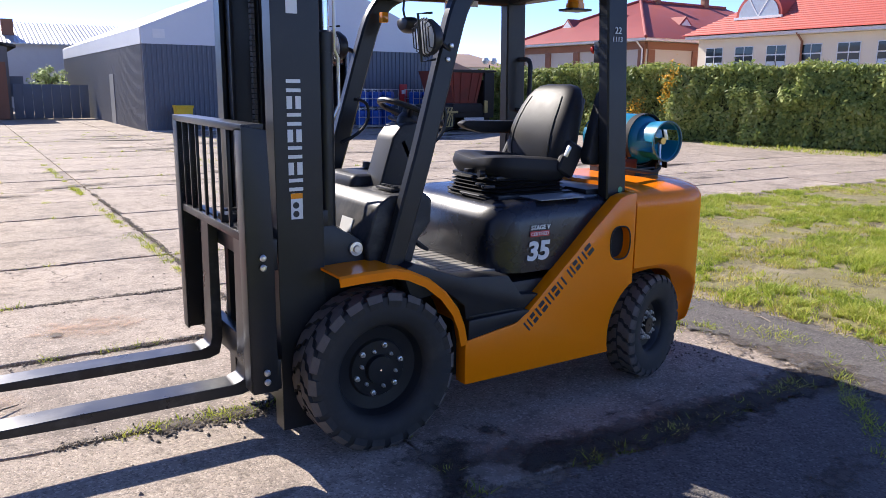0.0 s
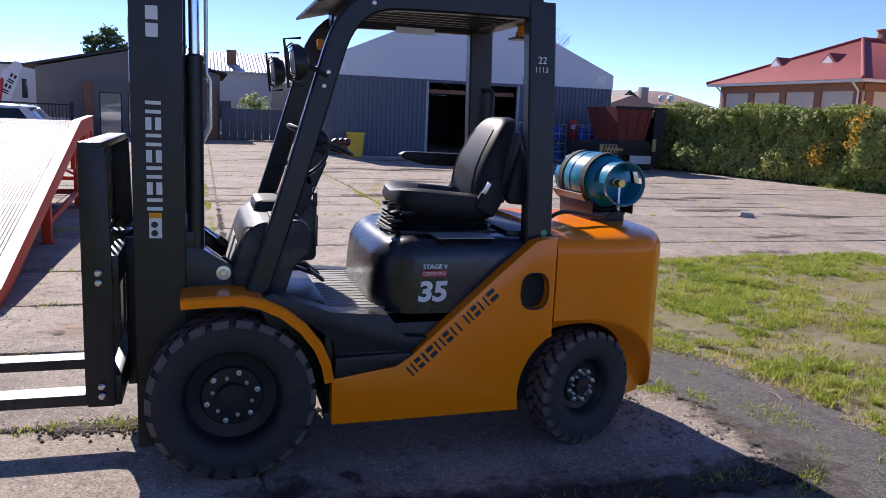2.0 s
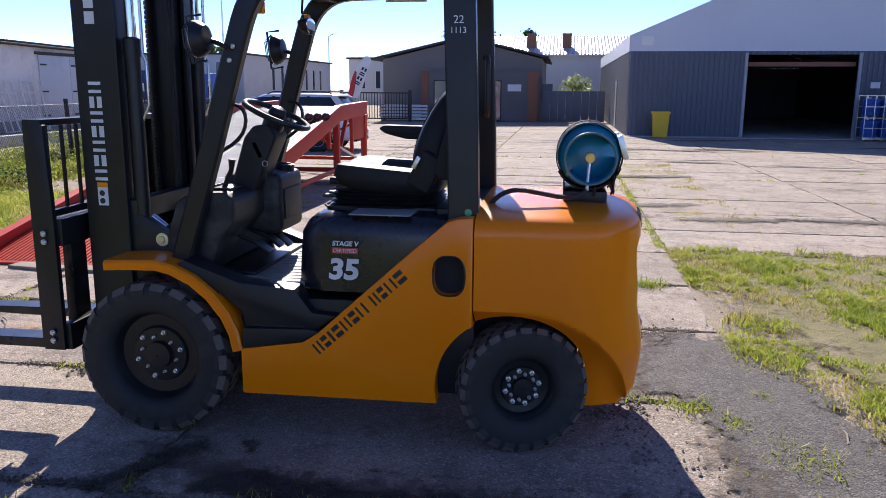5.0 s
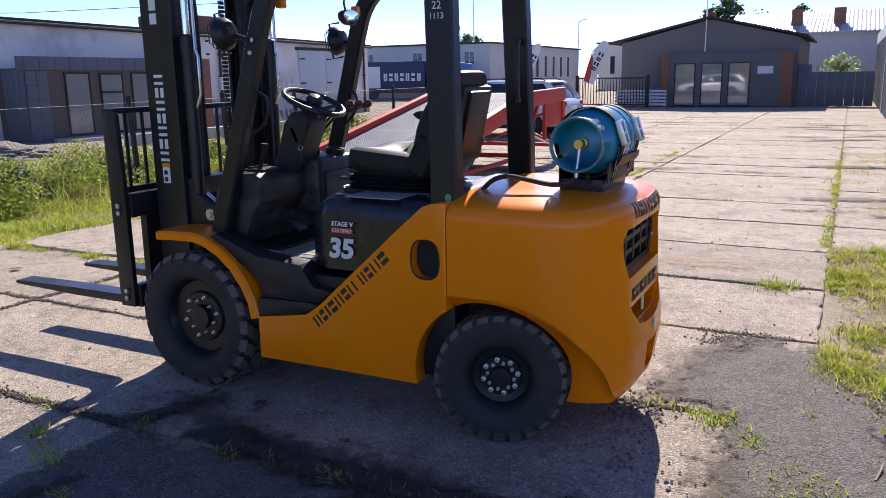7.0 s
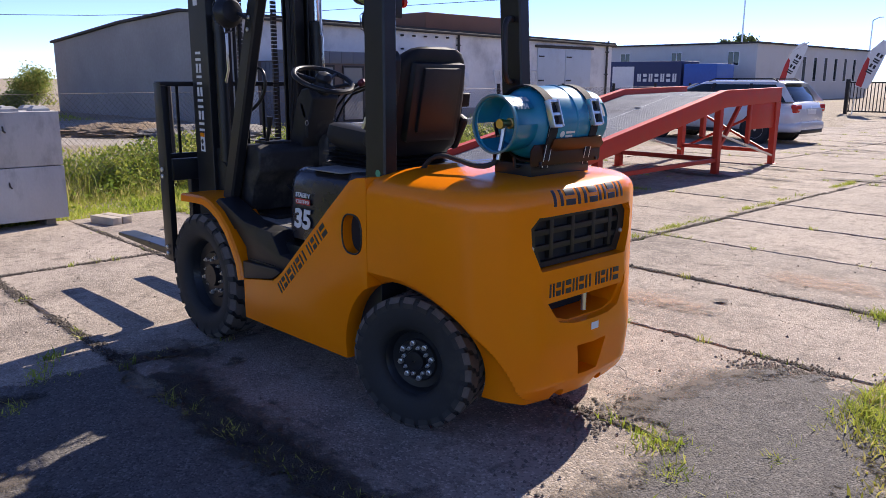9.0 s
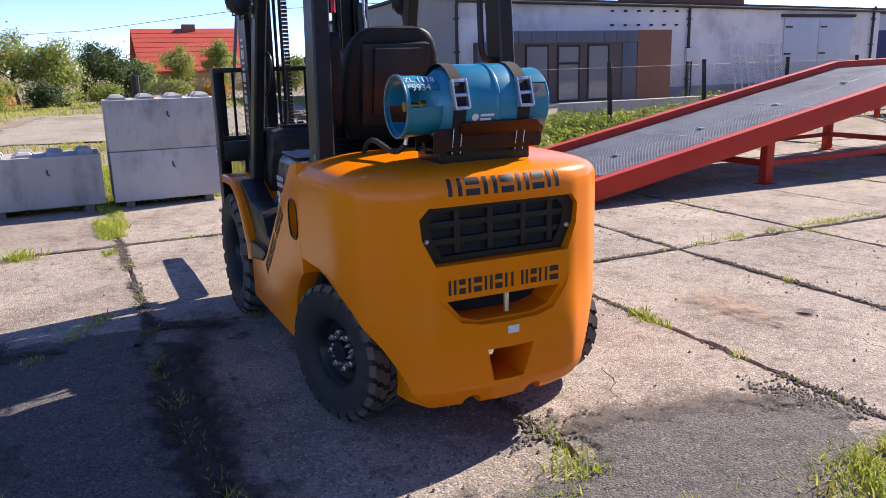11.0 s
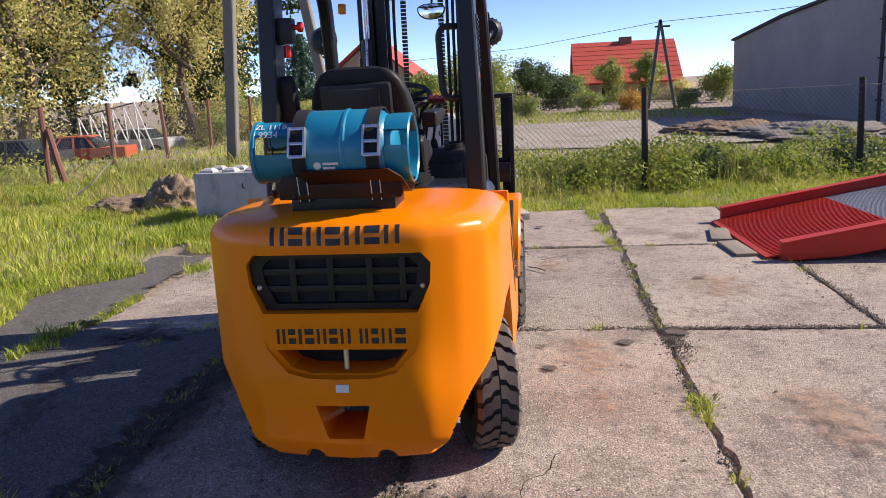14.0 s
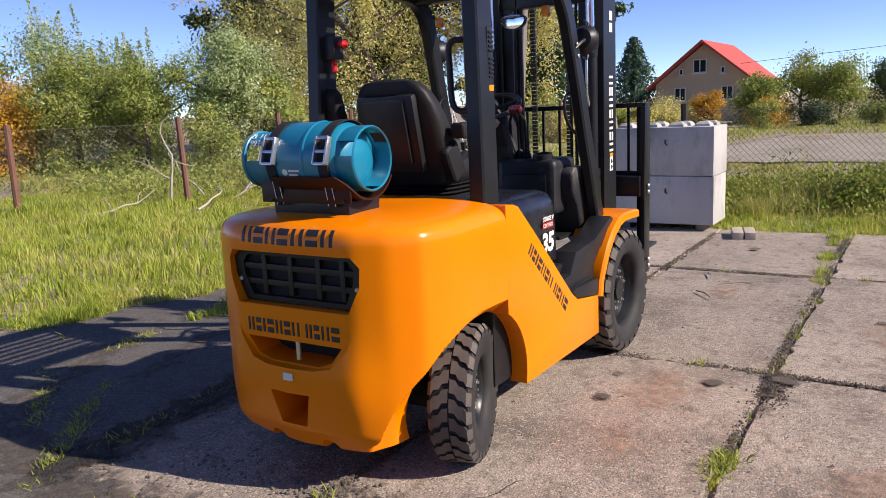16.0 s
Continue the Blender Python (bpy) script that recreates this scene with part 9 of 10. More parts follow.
def ramp():
    r = thing("loading_ramp", "red steel yard ramp with a worn grey ribbed deck", "loading ramp", (-2.55, 6, 0))
    yk, zk, ye, ze = 9.25, 1.21, 11.55, 1.25
    ya, za = 2.62, 0.05
    for x in (-1.66, -3.47):
        bm = B()
        prof = [(ya, 0.0), (ya, za + 0.10), (yk, zk + 0.10), (ye, ze + 0.10), (ye, ze - 0.14), (yk + 0.05, zk - 0.16), (ya + 0.5, 0.03)]
        prism(bm, prof, "x", x - 0.035, x + 0.035, 0.005)
        part("side_beam", bm, RAMPRED, r, "red steel side beam")
        fl = B()
        bar(fl, [(x, ya, za + 0.105), (x, yk, zk + 0.105), (x, ye, ze + 0.105)], (1, 0, 0), 0.11, 0.012, 0.002)
        part("beam_flange", fl, RAMPRED, r)
    # red ribbed toe plate, then grating
    toe_end = ya + 1.0
    sl = (zk - za) / (yk - ya)
    tp = B()
    bar(tp, [(-2.565, ya - 0.1, za - 0.035), (-2.565, toe_end, za + (toe_end - ya) * sl)], (1, 0, 0), 1.73, 0.02)
    toe = part("toe_plate", tp, RAMPRED, r, "red ribbed steel toe plate")
    for k in range(40):
        x = -3.40 + k * 0.043
        part("rib", bar(B(), [(x, ya - 0.05, za - 0.012), (x, toe_end, za + (toe_end - ya) * sl + 0.014)], (1, 0, 0), 0.012, 0.010), RAMPRED, toe)
    gr = B()
    dy = ye - 0.04
    deck = B()
    bar(deck, [(-2.565, toe_end + 0.01, za + (toe_end - ya) * sl - 0.006), (-2.565, yk, zk - 0.006), (-2.565, dy, ze - 0.006)], (1, 0, 0), 1.73, 0.012)
    part("deck_plate", deck, DECK, r, "grey worn steel deck plate")
    for k in range(48):
        x = -3.41 + k * 0.0358
        bar(gr, [(x, toe_end + 0.01, za + (toe_end - ya) * sl + 0.002), (x, yk, zk + 0.002), (x, dy, ze + 0.002)], (1, 0, 0), 0.014, 0.018)
    tagged(part("grating", gr, DECK, r, "fine grey steel ribs"), kind="stuff")
    for y in (toe_end + 1.65, toe_end + 3.3, yk):
        z = za + (y - ya) * sl
        part("deck_seam", box(B(), -3.43, -1.70, y - 0.012, y + 0.012, z + 0.000, z + 0.009, 0.002), STEEL, r)
    part("deck_seam", bar(B(), [(-2.565, toe_end + 0.02, za + (toe_end - ya) * sl + 0.006), (-2.565, yk, zk + 0.006), (-2.565, dy, ze + 0.006)], (1, 0, 0), 0.014, 0.006), STEEL, r)
    for k in range(6):
        y = toe_end + (dy - toe_end) * (k + 0.5) / 6
        z = za + (y - ya) * sl if y < yk else zk
        part("cross_beam", box(B(), -3.43, -1.70, y - 0.03, y + 0.03, z - 0.13, z - 0.03, 0.004), RAMPRED, r)
        part("clip", box(B(), -2.60, -2.52, y - 0.03, y + 0.03, z + 0.018, z + 0.03, 0.003), STEEL, r)
    for y, z in ((5.75, 0.54), (9.2, 1.06), (11.47, 1.10)):
        for x in (-1.68, -3.45):
            if y > 11:
                leg = loft(B(), [[(x + q * c, 11.47 + h * c2, zz) for c, c2 in ((-1, -1), (1, -1), (1, 1), (-1, 1))] for zz, q, h in ((0.012, 0.045, 0.055), (0.7, 0.05, 0.075), (1.10, 0.05, 0.11))])
            else:
                leg = box(B(), x - 0.05, x + 0.05, y - 0.06, y + 0.06, 0.012, z, 0.006)
            leg = part("leg", leg, RAMPRED, r)
            part("foot_plate", box(B(), x - 0.08, x + 0.08, y - 0.09, y + 0.09, 0.0, 0.012, 0.003), RAMPRED, leg)
        part("leg_tie", box(B(), -3.40, -1.73, y - 0.03, y + 0.03, 0.20, 0.27, 0.004), RAMPRED, r)
    for x in (-1.68, -3.45):
        part("brace", bar(B(), [(x, 9.28, 0.42), (x, 9.95, 1.08)], (1, 0, 0), 0.06, 0.06, 0.004), RAMPRED, r)
        part("brace", bar(B(), [(x + 0.02, 9.28, 0.62), (x + 0.02, 11.42, 0.16)], (1, 0, 0), 0.035, 0.035, 0.004), STEEL, r, "grey steel strut")
        part("hanger", box(B(), x - 0.03, x + 0.03, 8.62, 8.72, 0.62, 1.06, 0.004), RAMPRED, r)
        part("hanger", box(B(), x - 0.03, x + 0.03, 10.32, 10.40, 0.42, 1.10, 0.004), RAMPRED, r)
        part("end_panel", box(B(), x - 0.022, x + 0.022, 10.41, 11.40, 0.66, 1.12, 0.005), RAMPRED, r)
        part("tie_rail", box(B(), x - 0.03, x + 0.03, 5.82, 9.14, 0.20, 0.26, 0.004), RAMPRED, r)
    part("cross_tie", bar(B(), [(-1.72, 11.47, 0.20), (-3.41, 11.47, 1.02)], (0, 1, 0), 0.05, 0.04, 0.004), RAMPRED, r)
    part("cross_tie", bar(B(), [(-3.41, 11.52, 0.20), (-1.72, 11.52, 1.02)], (0, 1, 0), 0.05, 0.04, 0.004), RAMPRED, r)
    for x0, turn in ((-2.1, 4), (-2.75, -9)):
        solid("floor_plank", box(B(), -0.28, 0.28, -0.09, 0.09, -0.01, 0.03, 0.006, pose(x0, 2.42, 0.0, 0, 0, turn)), WOOD, "short worn board under the ramp's toe", "board")
    off = Matrix.Translation((-2.55, 2.62, 0)) @ Matrix.Rotation(radians(2.4), 4, "Z") @ Matrix.Translation((2.55, -2.62, 0))
    r.matrix_basis = off @ r.matrix_basis


ramp()


def estate_car():
    c = thing("estate_car", "white estate car parked behind the ramp", "car", (-5.8, 16.75, 0))
    yc = 16.75

    def rounded(x, zb, zt, hw, e=4.5):
        ring = []
        for k in range(28):
            a = 2 * math.pi * k / 28
            cy, sz = math.cos(a), math.sin(a)
            ring.append((x, yc + hw * math.copysign(abs(cy) ** (2 / e), cy), (zb + zt) / 2 + (zt - zb) / 2 * math.copysign(abs(sz) ** (2 / e), sz)))
        return ring
    part("body", loft(B(), [rounded(*q) for q in ((-3.47, 0.46, 0.84, 0.66), (-3.50, 0.36, 0.93, 0.78), (-3.58, 0.30, 0.99, 0.85), (-3.9, 0.26, 1.02, 0.885), (-4.8, 0.24, 1.02, 0.90), (-6.2, 0.24, 1.0, 0.90),
                                                             (-6.9, 0.25, 0.97, 0.885), (-7.5, 0.27, 0.90, 0.85), (-7.9, 0.31, 0.80, 0.76), (-8.06, 0.40, 0.68, 0.62))]), CARWHITE, c, "pearl white body", 50)

    def plan(z, xa, xb, hw, e=7.0):
        ring = []
        for k in range(28):
            a = 2 * math.pi * k / 28
            cx, sy = math.cos(a), math.sin(a)
            ring.append(((xa + xb) / 2 + (xa - xb) / 2 * math.copysign(abs(cx) ** (2 / e), cx), yc + hw * math.copysign(abs(sy) ** (2 / e), sy), z))
        return ring
    part("cabin_glass", loft(B(), [plan(0.98, -3.60, -7.05, 0.85), plan(1.12, -3.68, -6.80, 0.82), plan(1.28, -3.84, -6.40, 0.755), plan(1.41, -4.00, -6.05, 0.70)]), PANE, c, "dark tinted windows", 50)
    part("roof", loft(B(), [plan(1.385, -3.90, -6.12, 0.715), plan(1.42, -3.86, -6.04, 0.70), plan(1.455, -3.92, -5.92, 0.65), plan(1.475, -4.10, -5.7, 0.52)]), CARWHITE, c, "white roof", 50)
    for s_ in (-1, 1):
        for a, b, wide in (((-3.64, 0.99), (-3.98, 1.40), 0.20), ((-4.72, 0.99), (-4.66, 1.40), 0.07), ((-5.70, 0.99), (-5.60, 1.40), 0.07), ((-7.02, 0.99), (-6.08, 1.40), 0.09)):
            part("pillar", bar(B(), [(a[0], yc + s_ * 0.853, a[1]), (b[0], yc + s_ * 0.712, b[1])], (1, 0, 0), wide, 0.03, 0.004), CARWHITE if wide > 0.08 else BLACK, c)
        part("roof_rail", tube(B(), [(-4.05, yc + s_ * 0.63, 1.46), (-4.18, yc + s_ * 0.63, 1.515), (-5.65, yc + s_ * 0.63, 1.515), (-5.8, yc + s_ * 0.63, 1.455)], 0.016, 6), BLACK, c)
        lamp = part("tail_light", box(B(), -3.62, -3.475, yc + s_ * 0.69 - 0.15, yc + s_ * 0.69 + 0.15, 0.74, 0.93, 0.035), REDLENS, c, "red tail light")
        part("lamp_strip", box(B(), -3.478, -3.468, yc + s_ * 0.66 - 0.09, yc + s_ * 0.66 + 0.09, 0.80, 0.825, 0.003), LAMPGLASS, lamp)
        part("sill", box(B(), -6.75, -4.75, yc + s_ * 0.905 - 0.02, yc + s_ * 0.905 + 0.02, 0.24, 0.33, 0.015), PLASTIC, c)
        part("side_mirror", box(B(), -6.45, -6.30, yc + s_ * 0.97 - 0.09, yc + s_ * 0.97 + 0.09, 0.99, 1.10, 0.03), CARWHITE, c)
        for x in (-4.40, -7.05):
            # near-black disc painted as the shaded gap round the tyre
            part("wheel_arch", lathe(B(), [(0.02, -0.06), (0.385, -0.06), (0.385, 0.012), (0.02, 0.012)], (x, yc + s_ * 0.895, 0.33), (0, s_, 0), 28), SHADEFILL, c)
            w = part("tyre", lathe(B(), [(0.20, -0.12), (0.30, -0.12), (0.325, -0.09), (0.325, 0.02), (0.30, 0.035), (0.20, 0.03)], (x, yc + s_ * 0.885, 0.325), (0, s_, 0), 28), RUBBER, c)
            part("rim", lathe(B(), [(0.212, 0.0), (0.205, 0.032), (0.17, 0.018), (0.06, 0.022), (0.03, 0.032)], (x, yc + s_ * 0.885, 0.325), (0, s_, 0), 20), STEEL, w)
    part("rear_window", box(B(), -0.006, 0.006, yc - 0.60, yc + 0.60, -0.17, 0.17, 0.004, Matrix.Translation((-3.775, 0, 1.19)) @ Matrix.Rotation(radians(-37), 4, "Y")), PANE, c, "dark rear window")
    part("bumper", loft(B(), [rounded(*q) for q in ((-3.42, 0.34, 0.46, 0.62), (-3.44, 0.29, 0.53, 0.76), (-3.56, 0.27, 0.56, 0.86), (-3.9, 0.26, 0.56, 0.895))]), CARWHITE, c, "", 50)
    part("bumper_trim", box(B(), -3.60, -3.405, yc - 0.62, yc + 0.62, 0.25, 0.35, 0.03), PLASTIC, c)
    part("plate_bar", box(B(), -3.475, -3.455, yc - 0.25, yc + 0.25, 0.70, 0.81, 0.004), WHITE, c, "plain pale plate")


estate_car()


def yard_things():
    # yellow bin
    b = thing("waste_bin", "yellow plastic grit bin by the hall corner", "bin", (5.2, 24.4, 0))
    part("bin_body", loft(B(), [[(5.2 + q * c, 24.4 + q * e, z) for c, e in ((-1, -1), (1, -1), (1, 1), (-1, 1))] for z, q in ((0.02, 0.22), (0.80, 0.27), (0.82, 0.29))]), YELLOWP, b)
    part("lid", box(B(), 4.9, 5.5, 24.1, 24.7, 0.82, 0.90, 0.02), YELLOWP, b)
    # blue barrels in wire cages
    for x in (11.70, 14.08):
        cg = thing("barrel_cage", "wire cage of blue plastic barrels in front of the hall", "container", (x + 0.85, 24.4, 0), "barrel cages by the hall")
        for k in range(3):
            for z in (0.12, 0.82):
                br = part("barrel", lathe(B(), [(0.02, 0), (0.24, 0.0), (0.262, 0.03), (0.262, 0.20), (0.272, 0.22), (0.262, 0.24), (0.262, 0.42), (0.272, 0.44), (0.262, 0.46), (0.25, 0.54), (0.20, 0.57), (0.02, 0.57)], (x + 0.29 + k * 0.56, 24.42, z), (0, 0, 1), 22), BLUEP, cg)
                part("bung", lathe(B(), [(0.001, 0), (0.035, 0), (0.035, 0.03), (0.001, 0.03)], (x + 0.20 + k * 0.56, 24.33, z + 0.571), (0, 0, 1), 10), FRAMEW, br)
        for y in (24.08, 24.76):
            for z in (0.06, 0.42, 0.75, 1.12, 1.48):
                part("rail", box(B(), x - 0.02, x + 1.72, y - 0.012, y + 0.012, z - 0.014, z + 0.014), STEEL, cg)
            for k in range(7):
                part("upright", box(B(), x - 0.02 + k * 0.284, x + 0.005 + k * 0.284, y - 0.03, y - 0.013, 0.0, 1.5), STEEL, cg)
        part("tray", box(B(), x - 0.02, x + 1.72, 24.1, 24.74, 0.07, 0.115), STEEL, cg)
    fe = thing("fire_point", "red fire extinguisher board on the hall wall", "fire board", (14.2, 25.1, 0))
    part("board", box(B(), 14.02, 14.36, 25.08, 25.14, 0.88, 1.68, 0.01), REDP, fe)
    part("label_plate", box(B(), 14.1, 14.28, 25.07, 25.079, 1.3, 1.45), WHITE, fe)
    # old rust-red dumper
    m = thing("old_machine", "rust-red dumper with a striped yellow and black corner guard", "farm machine", (14.3, 21, 0))
    rusty = surface("rusty red paint", (0.22, 0.035, 0.020), (0.12, 0.026, 0.017), rough=0.75, bump=0.2, dirt=(0.07, 0.032, 0.02), dirt_amount=0.6, dirt_scale=3)
    dark = surface("grimy black steel", (0.022, 0.020, 0.018), (0.012, 0.011, 0.011), rough=0.75, scale=5, bump=0.3, depth=0.004)
    hz = surface("worn yellow paint", (0.46, 0.36, 0.13), (0.34, 0.26, 0.10), rough=0.6, bump=0.1, dirt=(0.15, 0.12, 0.07), dirt_amount=0.5, dirt_scale=6)
    part("hopper", loft(B(), [[(13.72, 20.55, 0.98), (14.72, 20.55, 0.98), (14.72, 22.3, 0.98), (13.72, 22.3, 0.98)],
                              [(13.46, 20.40, 2.16), (14.92, 20.40, 2.16), (14.92, 22.6, 2.16), (13.46, 22.6, 2.16)]]), rusty, m, "rusty red hopper")
    part("hopper_rim", box(B(), 13.40, 14.98, 20.34, 20.40, 2.10, 2.20, 0.01), dark, m)
    for x in (13.62, 13.95, 14.42, 14.78):
        part("rib", bar(B(), [(14.2 + (x - 14.2) * 0.72, 20.535, 1.0), (x, 20.36, 2.1)], (1, 0, 0), 0.05, 0.04, 0.004), rusty, m)
    part("chassis", box(B(), 13.0, 15.35, 20.45, 22.8, 0.52, 0.94, 0.03), dark, m)
    part("engine_cover", box(B(), 13.62, 14.85, 20.36, 20.9, 0.70, 1.02, 0.04), dark, m)
    part("cab_frame", box(B(), 14.98, 15.40, 20.40, 20.52, 0.5, 2.12, 0.02), dark, m)
    part("cab_frame", box(B(), 14.98, 15.40, 21.6, 21.72, 0.5, 2.12, 0.02), dark, m)
    part("cab_back", box(B(), 15.05, 15.36, 20.53, 21.59, 0.6, 1.85, 0.02), dark, m)
    part("cab_roof", box(B(), 14.92, 15.46, 20.35, 21.8, 2.13, 2.20, 0.02), dark, m)
    part("handrail", tube(B(), [(13.28, 20.42, 0.9), (13.28, 20.42, 1.62), (13.55, 20.42, 1.66)], 0.022, 8), rusty, m)
    guard = part("corner_guard", box(B(), 12.92, 13.60, 20.34, 20.40, 0.20, 0.88, 0.012), hz, m, "yellow and black striped corner guard")
    for k in range(6):
        stripe = B()
        a = 12.96 + k * 0.13
        lo, hi = 0.22, 0.86
        xs = [(a - 0.16, lo), (a - 0.10, lo), (a + 0.16, hi), (a + 0.10, hi)]
        xs = [(min(13.59, max(12.93, p)), q) for p, q in xs]
        prism(stripe, xs, "y", 20.331, 20.3385)
        part("stripe", stripe, dark, guard)
    part("step_bar", box(B(), 13.12, 13.78, 20.30, 20.44, 0.68, 0.76, 0.01), hz, m)
    part("lamp_guard", box(B(), 14.93, 15.06, 20.30, 20.38, 0.68, 1.12, 0.02), hz, m)
    part("plate_panel", box(B(), 14.07, 14.90, 20.30, 20.36, 0.24, 0.52, 0.01), PALERENDER, m, "dirty off-white plate")
    for x in (13.45, 14.95):
        for y in (20.75, 22.3):
            tyre = part("tyre", lathe(B(), [(0.22, -0.16), (0.40, -0.15), (0.45, -0.08), (0.45, 0.08), (0.40, 0.15), (0.22, 0.16)], (x, y, 0.45), (0, 1, 0), 24), RUBBER, m)
            part("rim", lathe(B(), [(0.22, -0.10), (0.10, -0.07), (0.03, -0.09)], (x, y, 0.45), (0, 1, 0), 16), rusty, tyre)
    # globe lamps at the hedge
    for x, y in ((17.4, 23.6), (33.0, 33.0)):
        gl = thing("globe_lamp", "white globe lamp on a thin post", "lamp post", (x, y, 0))
        part("post", tube(B(), [(x, y, 0), (x, y, 2.5)], 0.03, 6), BLACK, gl)
        for dx in (-0.2, 0.2):
            part("globe", lathe(B(), [(0.01, -0.15), (0.10, -0.11), (0.15, 0), (0.10, 0.11), (0.01, 0.15)], (x + dx, y, 2.65), (0, 0, 1), 16), WHITE, gl)
    solid("stone", lathe(B(), [(0.02, 0), (0.16, 0.02), (0.13, 0.10), (0.03, 0.13)], (9.5, 8.2, -0.02), (0.1, 0, 1), 9), OLDRENDER, "broken concrete lump on the slabs", "stone")


yard_things()


def wire_fence(posts, label, top=1.35, every=0.09, wood=None, thick=0.05, gauge=0.0016):
    """Posts with chain-link wire between them."""
    f = thing("wire_fence", label, "fence", (*posts[0], 0))
    rnd = random.Random(int(posts[0][1] * 10) + 99)
    for x, y in posts:
        lean = Vector((rnd.uniform(-0.05, 0.05), rnd.uniform(-0.05, 0.05), 0))
        part("post", tube(B(), [Vector((x, y, -0.1)), Vector((x, y, top * 0.6)) + lean * 0.6, Vector((x, y, top + 0.10)) + lean], [thick * 1.1, thick * 1.04, thick], 8), wood or POSTWOOD, f)
    bm_v, bm_f = [], []
    def wire(p, q, r=gauge):
        d = (q - p).normalized()
        u, w = frame_of(d)
        i = len(bm_v)
        for s in (p, q):
            for k in range(3):
                a = 2 * math.pi * k / 3
                bm_v.append(tuple(s + (u * math.cos(a) + w * math.sin(a)) * r))
        for k in range(3):
            bm_f.append((i + k, i + (k + 1) % 3, i + 3 + (k + 1) % 3, i + 3 + k))
    for (x0, y0), (x1, y1) in zip(posts, posts[1:]):
        a, b = Vector((x0, y0, 0)), Vector((x1, y1, 0))
        L = (b - a).length
        d = (b - a) / L
        for z in (0.05, top):
            wire(a + Vector((0, 0, z)), b + Vector((0, 0, z)), 0.003)
        n = int((L + top) / every)
        for k in range(n):
            s = k * every
            for sgn in (0, 1):
                u0, u1 = s - top + 0.05, s
                c0, c1 = max(0, u0), min(L, u1)
                if c1 <= c0:
                    continue
                z0, z1 = 0.05 + (c0 - u0), 0.05 + (c1 - u0)
                if sgn:
                    wire(a + d * (L - c0) + Vector((0, 0, z0)), a + d * (L - c1) + Vector((0, 0, z1)))
                else:
                    wire(a + d * c0 + Vector((0, 0, z0)), a + d * c1 + Vector((0, 0, z1)))
    ob = new("chain_link", raw("chain_link", bm_v, bm_f, WIRE))
    ob.parent = f
    ob.matrix_parent_inverse = f.matrix_basis.inverted()
    tagged(ob, kind="stuff")


wire_fence([(-5.75, -0.6), (-6.29, 2.18), (-6.85, 5.22), (-7.22, 7.7), (-7.66, 10.4), (-8.1, 13.2), (-8.55, 16.0), (-9.0, 18.8), (-9.4, 21.6)], "chain-link fence on dark round posts through tall grass", 1.28, 0.075, DARKPOST, 0.042, 0.0022)
wire_fence([(-24.5, -9.0), (-21.0, -8.95), (-17.5, -8.9), (-14.4, -8.75), (-11.6, -8.65), (-8.6, -8.25), (-6.8, -8.55), (-4.85, -9.0), (-2.6, -10.4), (-0.6, -11.6)], "rusty chain-link fence on brown posts", 1.4, 0.10)


def poles():
    p = thing("utility_pole", "concrete utility pole with a leaning strut", "utility pole", (-11.2, -5.7, 0))
    part("pole", bar(B(), [(-11.2, -5.75, -0.1), (-10.95, -5.35, 4.0), (-10.7, -4.95, 8.0)], (0, 1, 0), 0.22, 0.20, 0.02), POLE, p)
    part("strut", bar(B(), [(-11.3, -3.4, -0.1), (-10.95, -3.95, 4.0), (-10.7, -4.6, 8.0)], (0, 1, 0), 0.20, 0.18, 0.02), POLE, p)
    p = thing("utility_pole", "dark A-frame utility pole with wires", "utility pole", (-34, 6.4, 0))
    for y in (5.9, 7.2):
        part("leg", bar(B(), [(-34, y, -0.2), (-34, 6.45, 4.1)], (0, 1, 0), 0.13, 0.13, 0.01), surface("weathered pole", (0.16, 0.17, 0.16), rough=0.8, bump=0.2), p)
    part("cross_arm", box(B(), -34.05, -33.95, 6.2, 6.9, 3.75, 3.83), BLACK, p)
    part("wire", tube(B(), [(-34, 6.4, 4.0), (-30, 10, 3.95), (-24, 16, 4.1), (-16, 26, 5.0)], 0.012, 5), BLACK, p)
    part("wire", tube(B(), [(-34, 6.4, 4.0), (-38, 0, 3.3), (-42, -8, 3.0)], 0.012, 5), BLACK, p)


poles()


def earth_pile(x, y, r, h, seed, material=EARTH, label="heap of dug earth with dry roots"):
    bm = B()
    bmesh.ops.create_icosphere(bm, subdivisions=5, radius=1.0)
    for v in bm.verts:
        n = 1 + 0.22 * noise.noise(Vector((v.co.x * 1.4 + seed, v.co.y * 1.4, v.co.z * 1.4))) + 0.14 * noise.noise(Vector((v.co.x * 5 + seed, v.co.y * 5, v.co.z * 5))) + 0.10 * noise.noise(Vector((v.co.x * 11 + seed, v.co.y * 11, v.co.z * 11))) + 0.07 * noise.noise(Vector((v.co.x * 27 + seed, v.co.y * 27, v.co.z * 27)))
        v.co = Vector((x + v.co.x * r * n, y + v.co.y * r * n, v.co.z * h * n))
    return solid("earth_heap", bm, material, label, "earth heap", kind="stuff", angle=80)


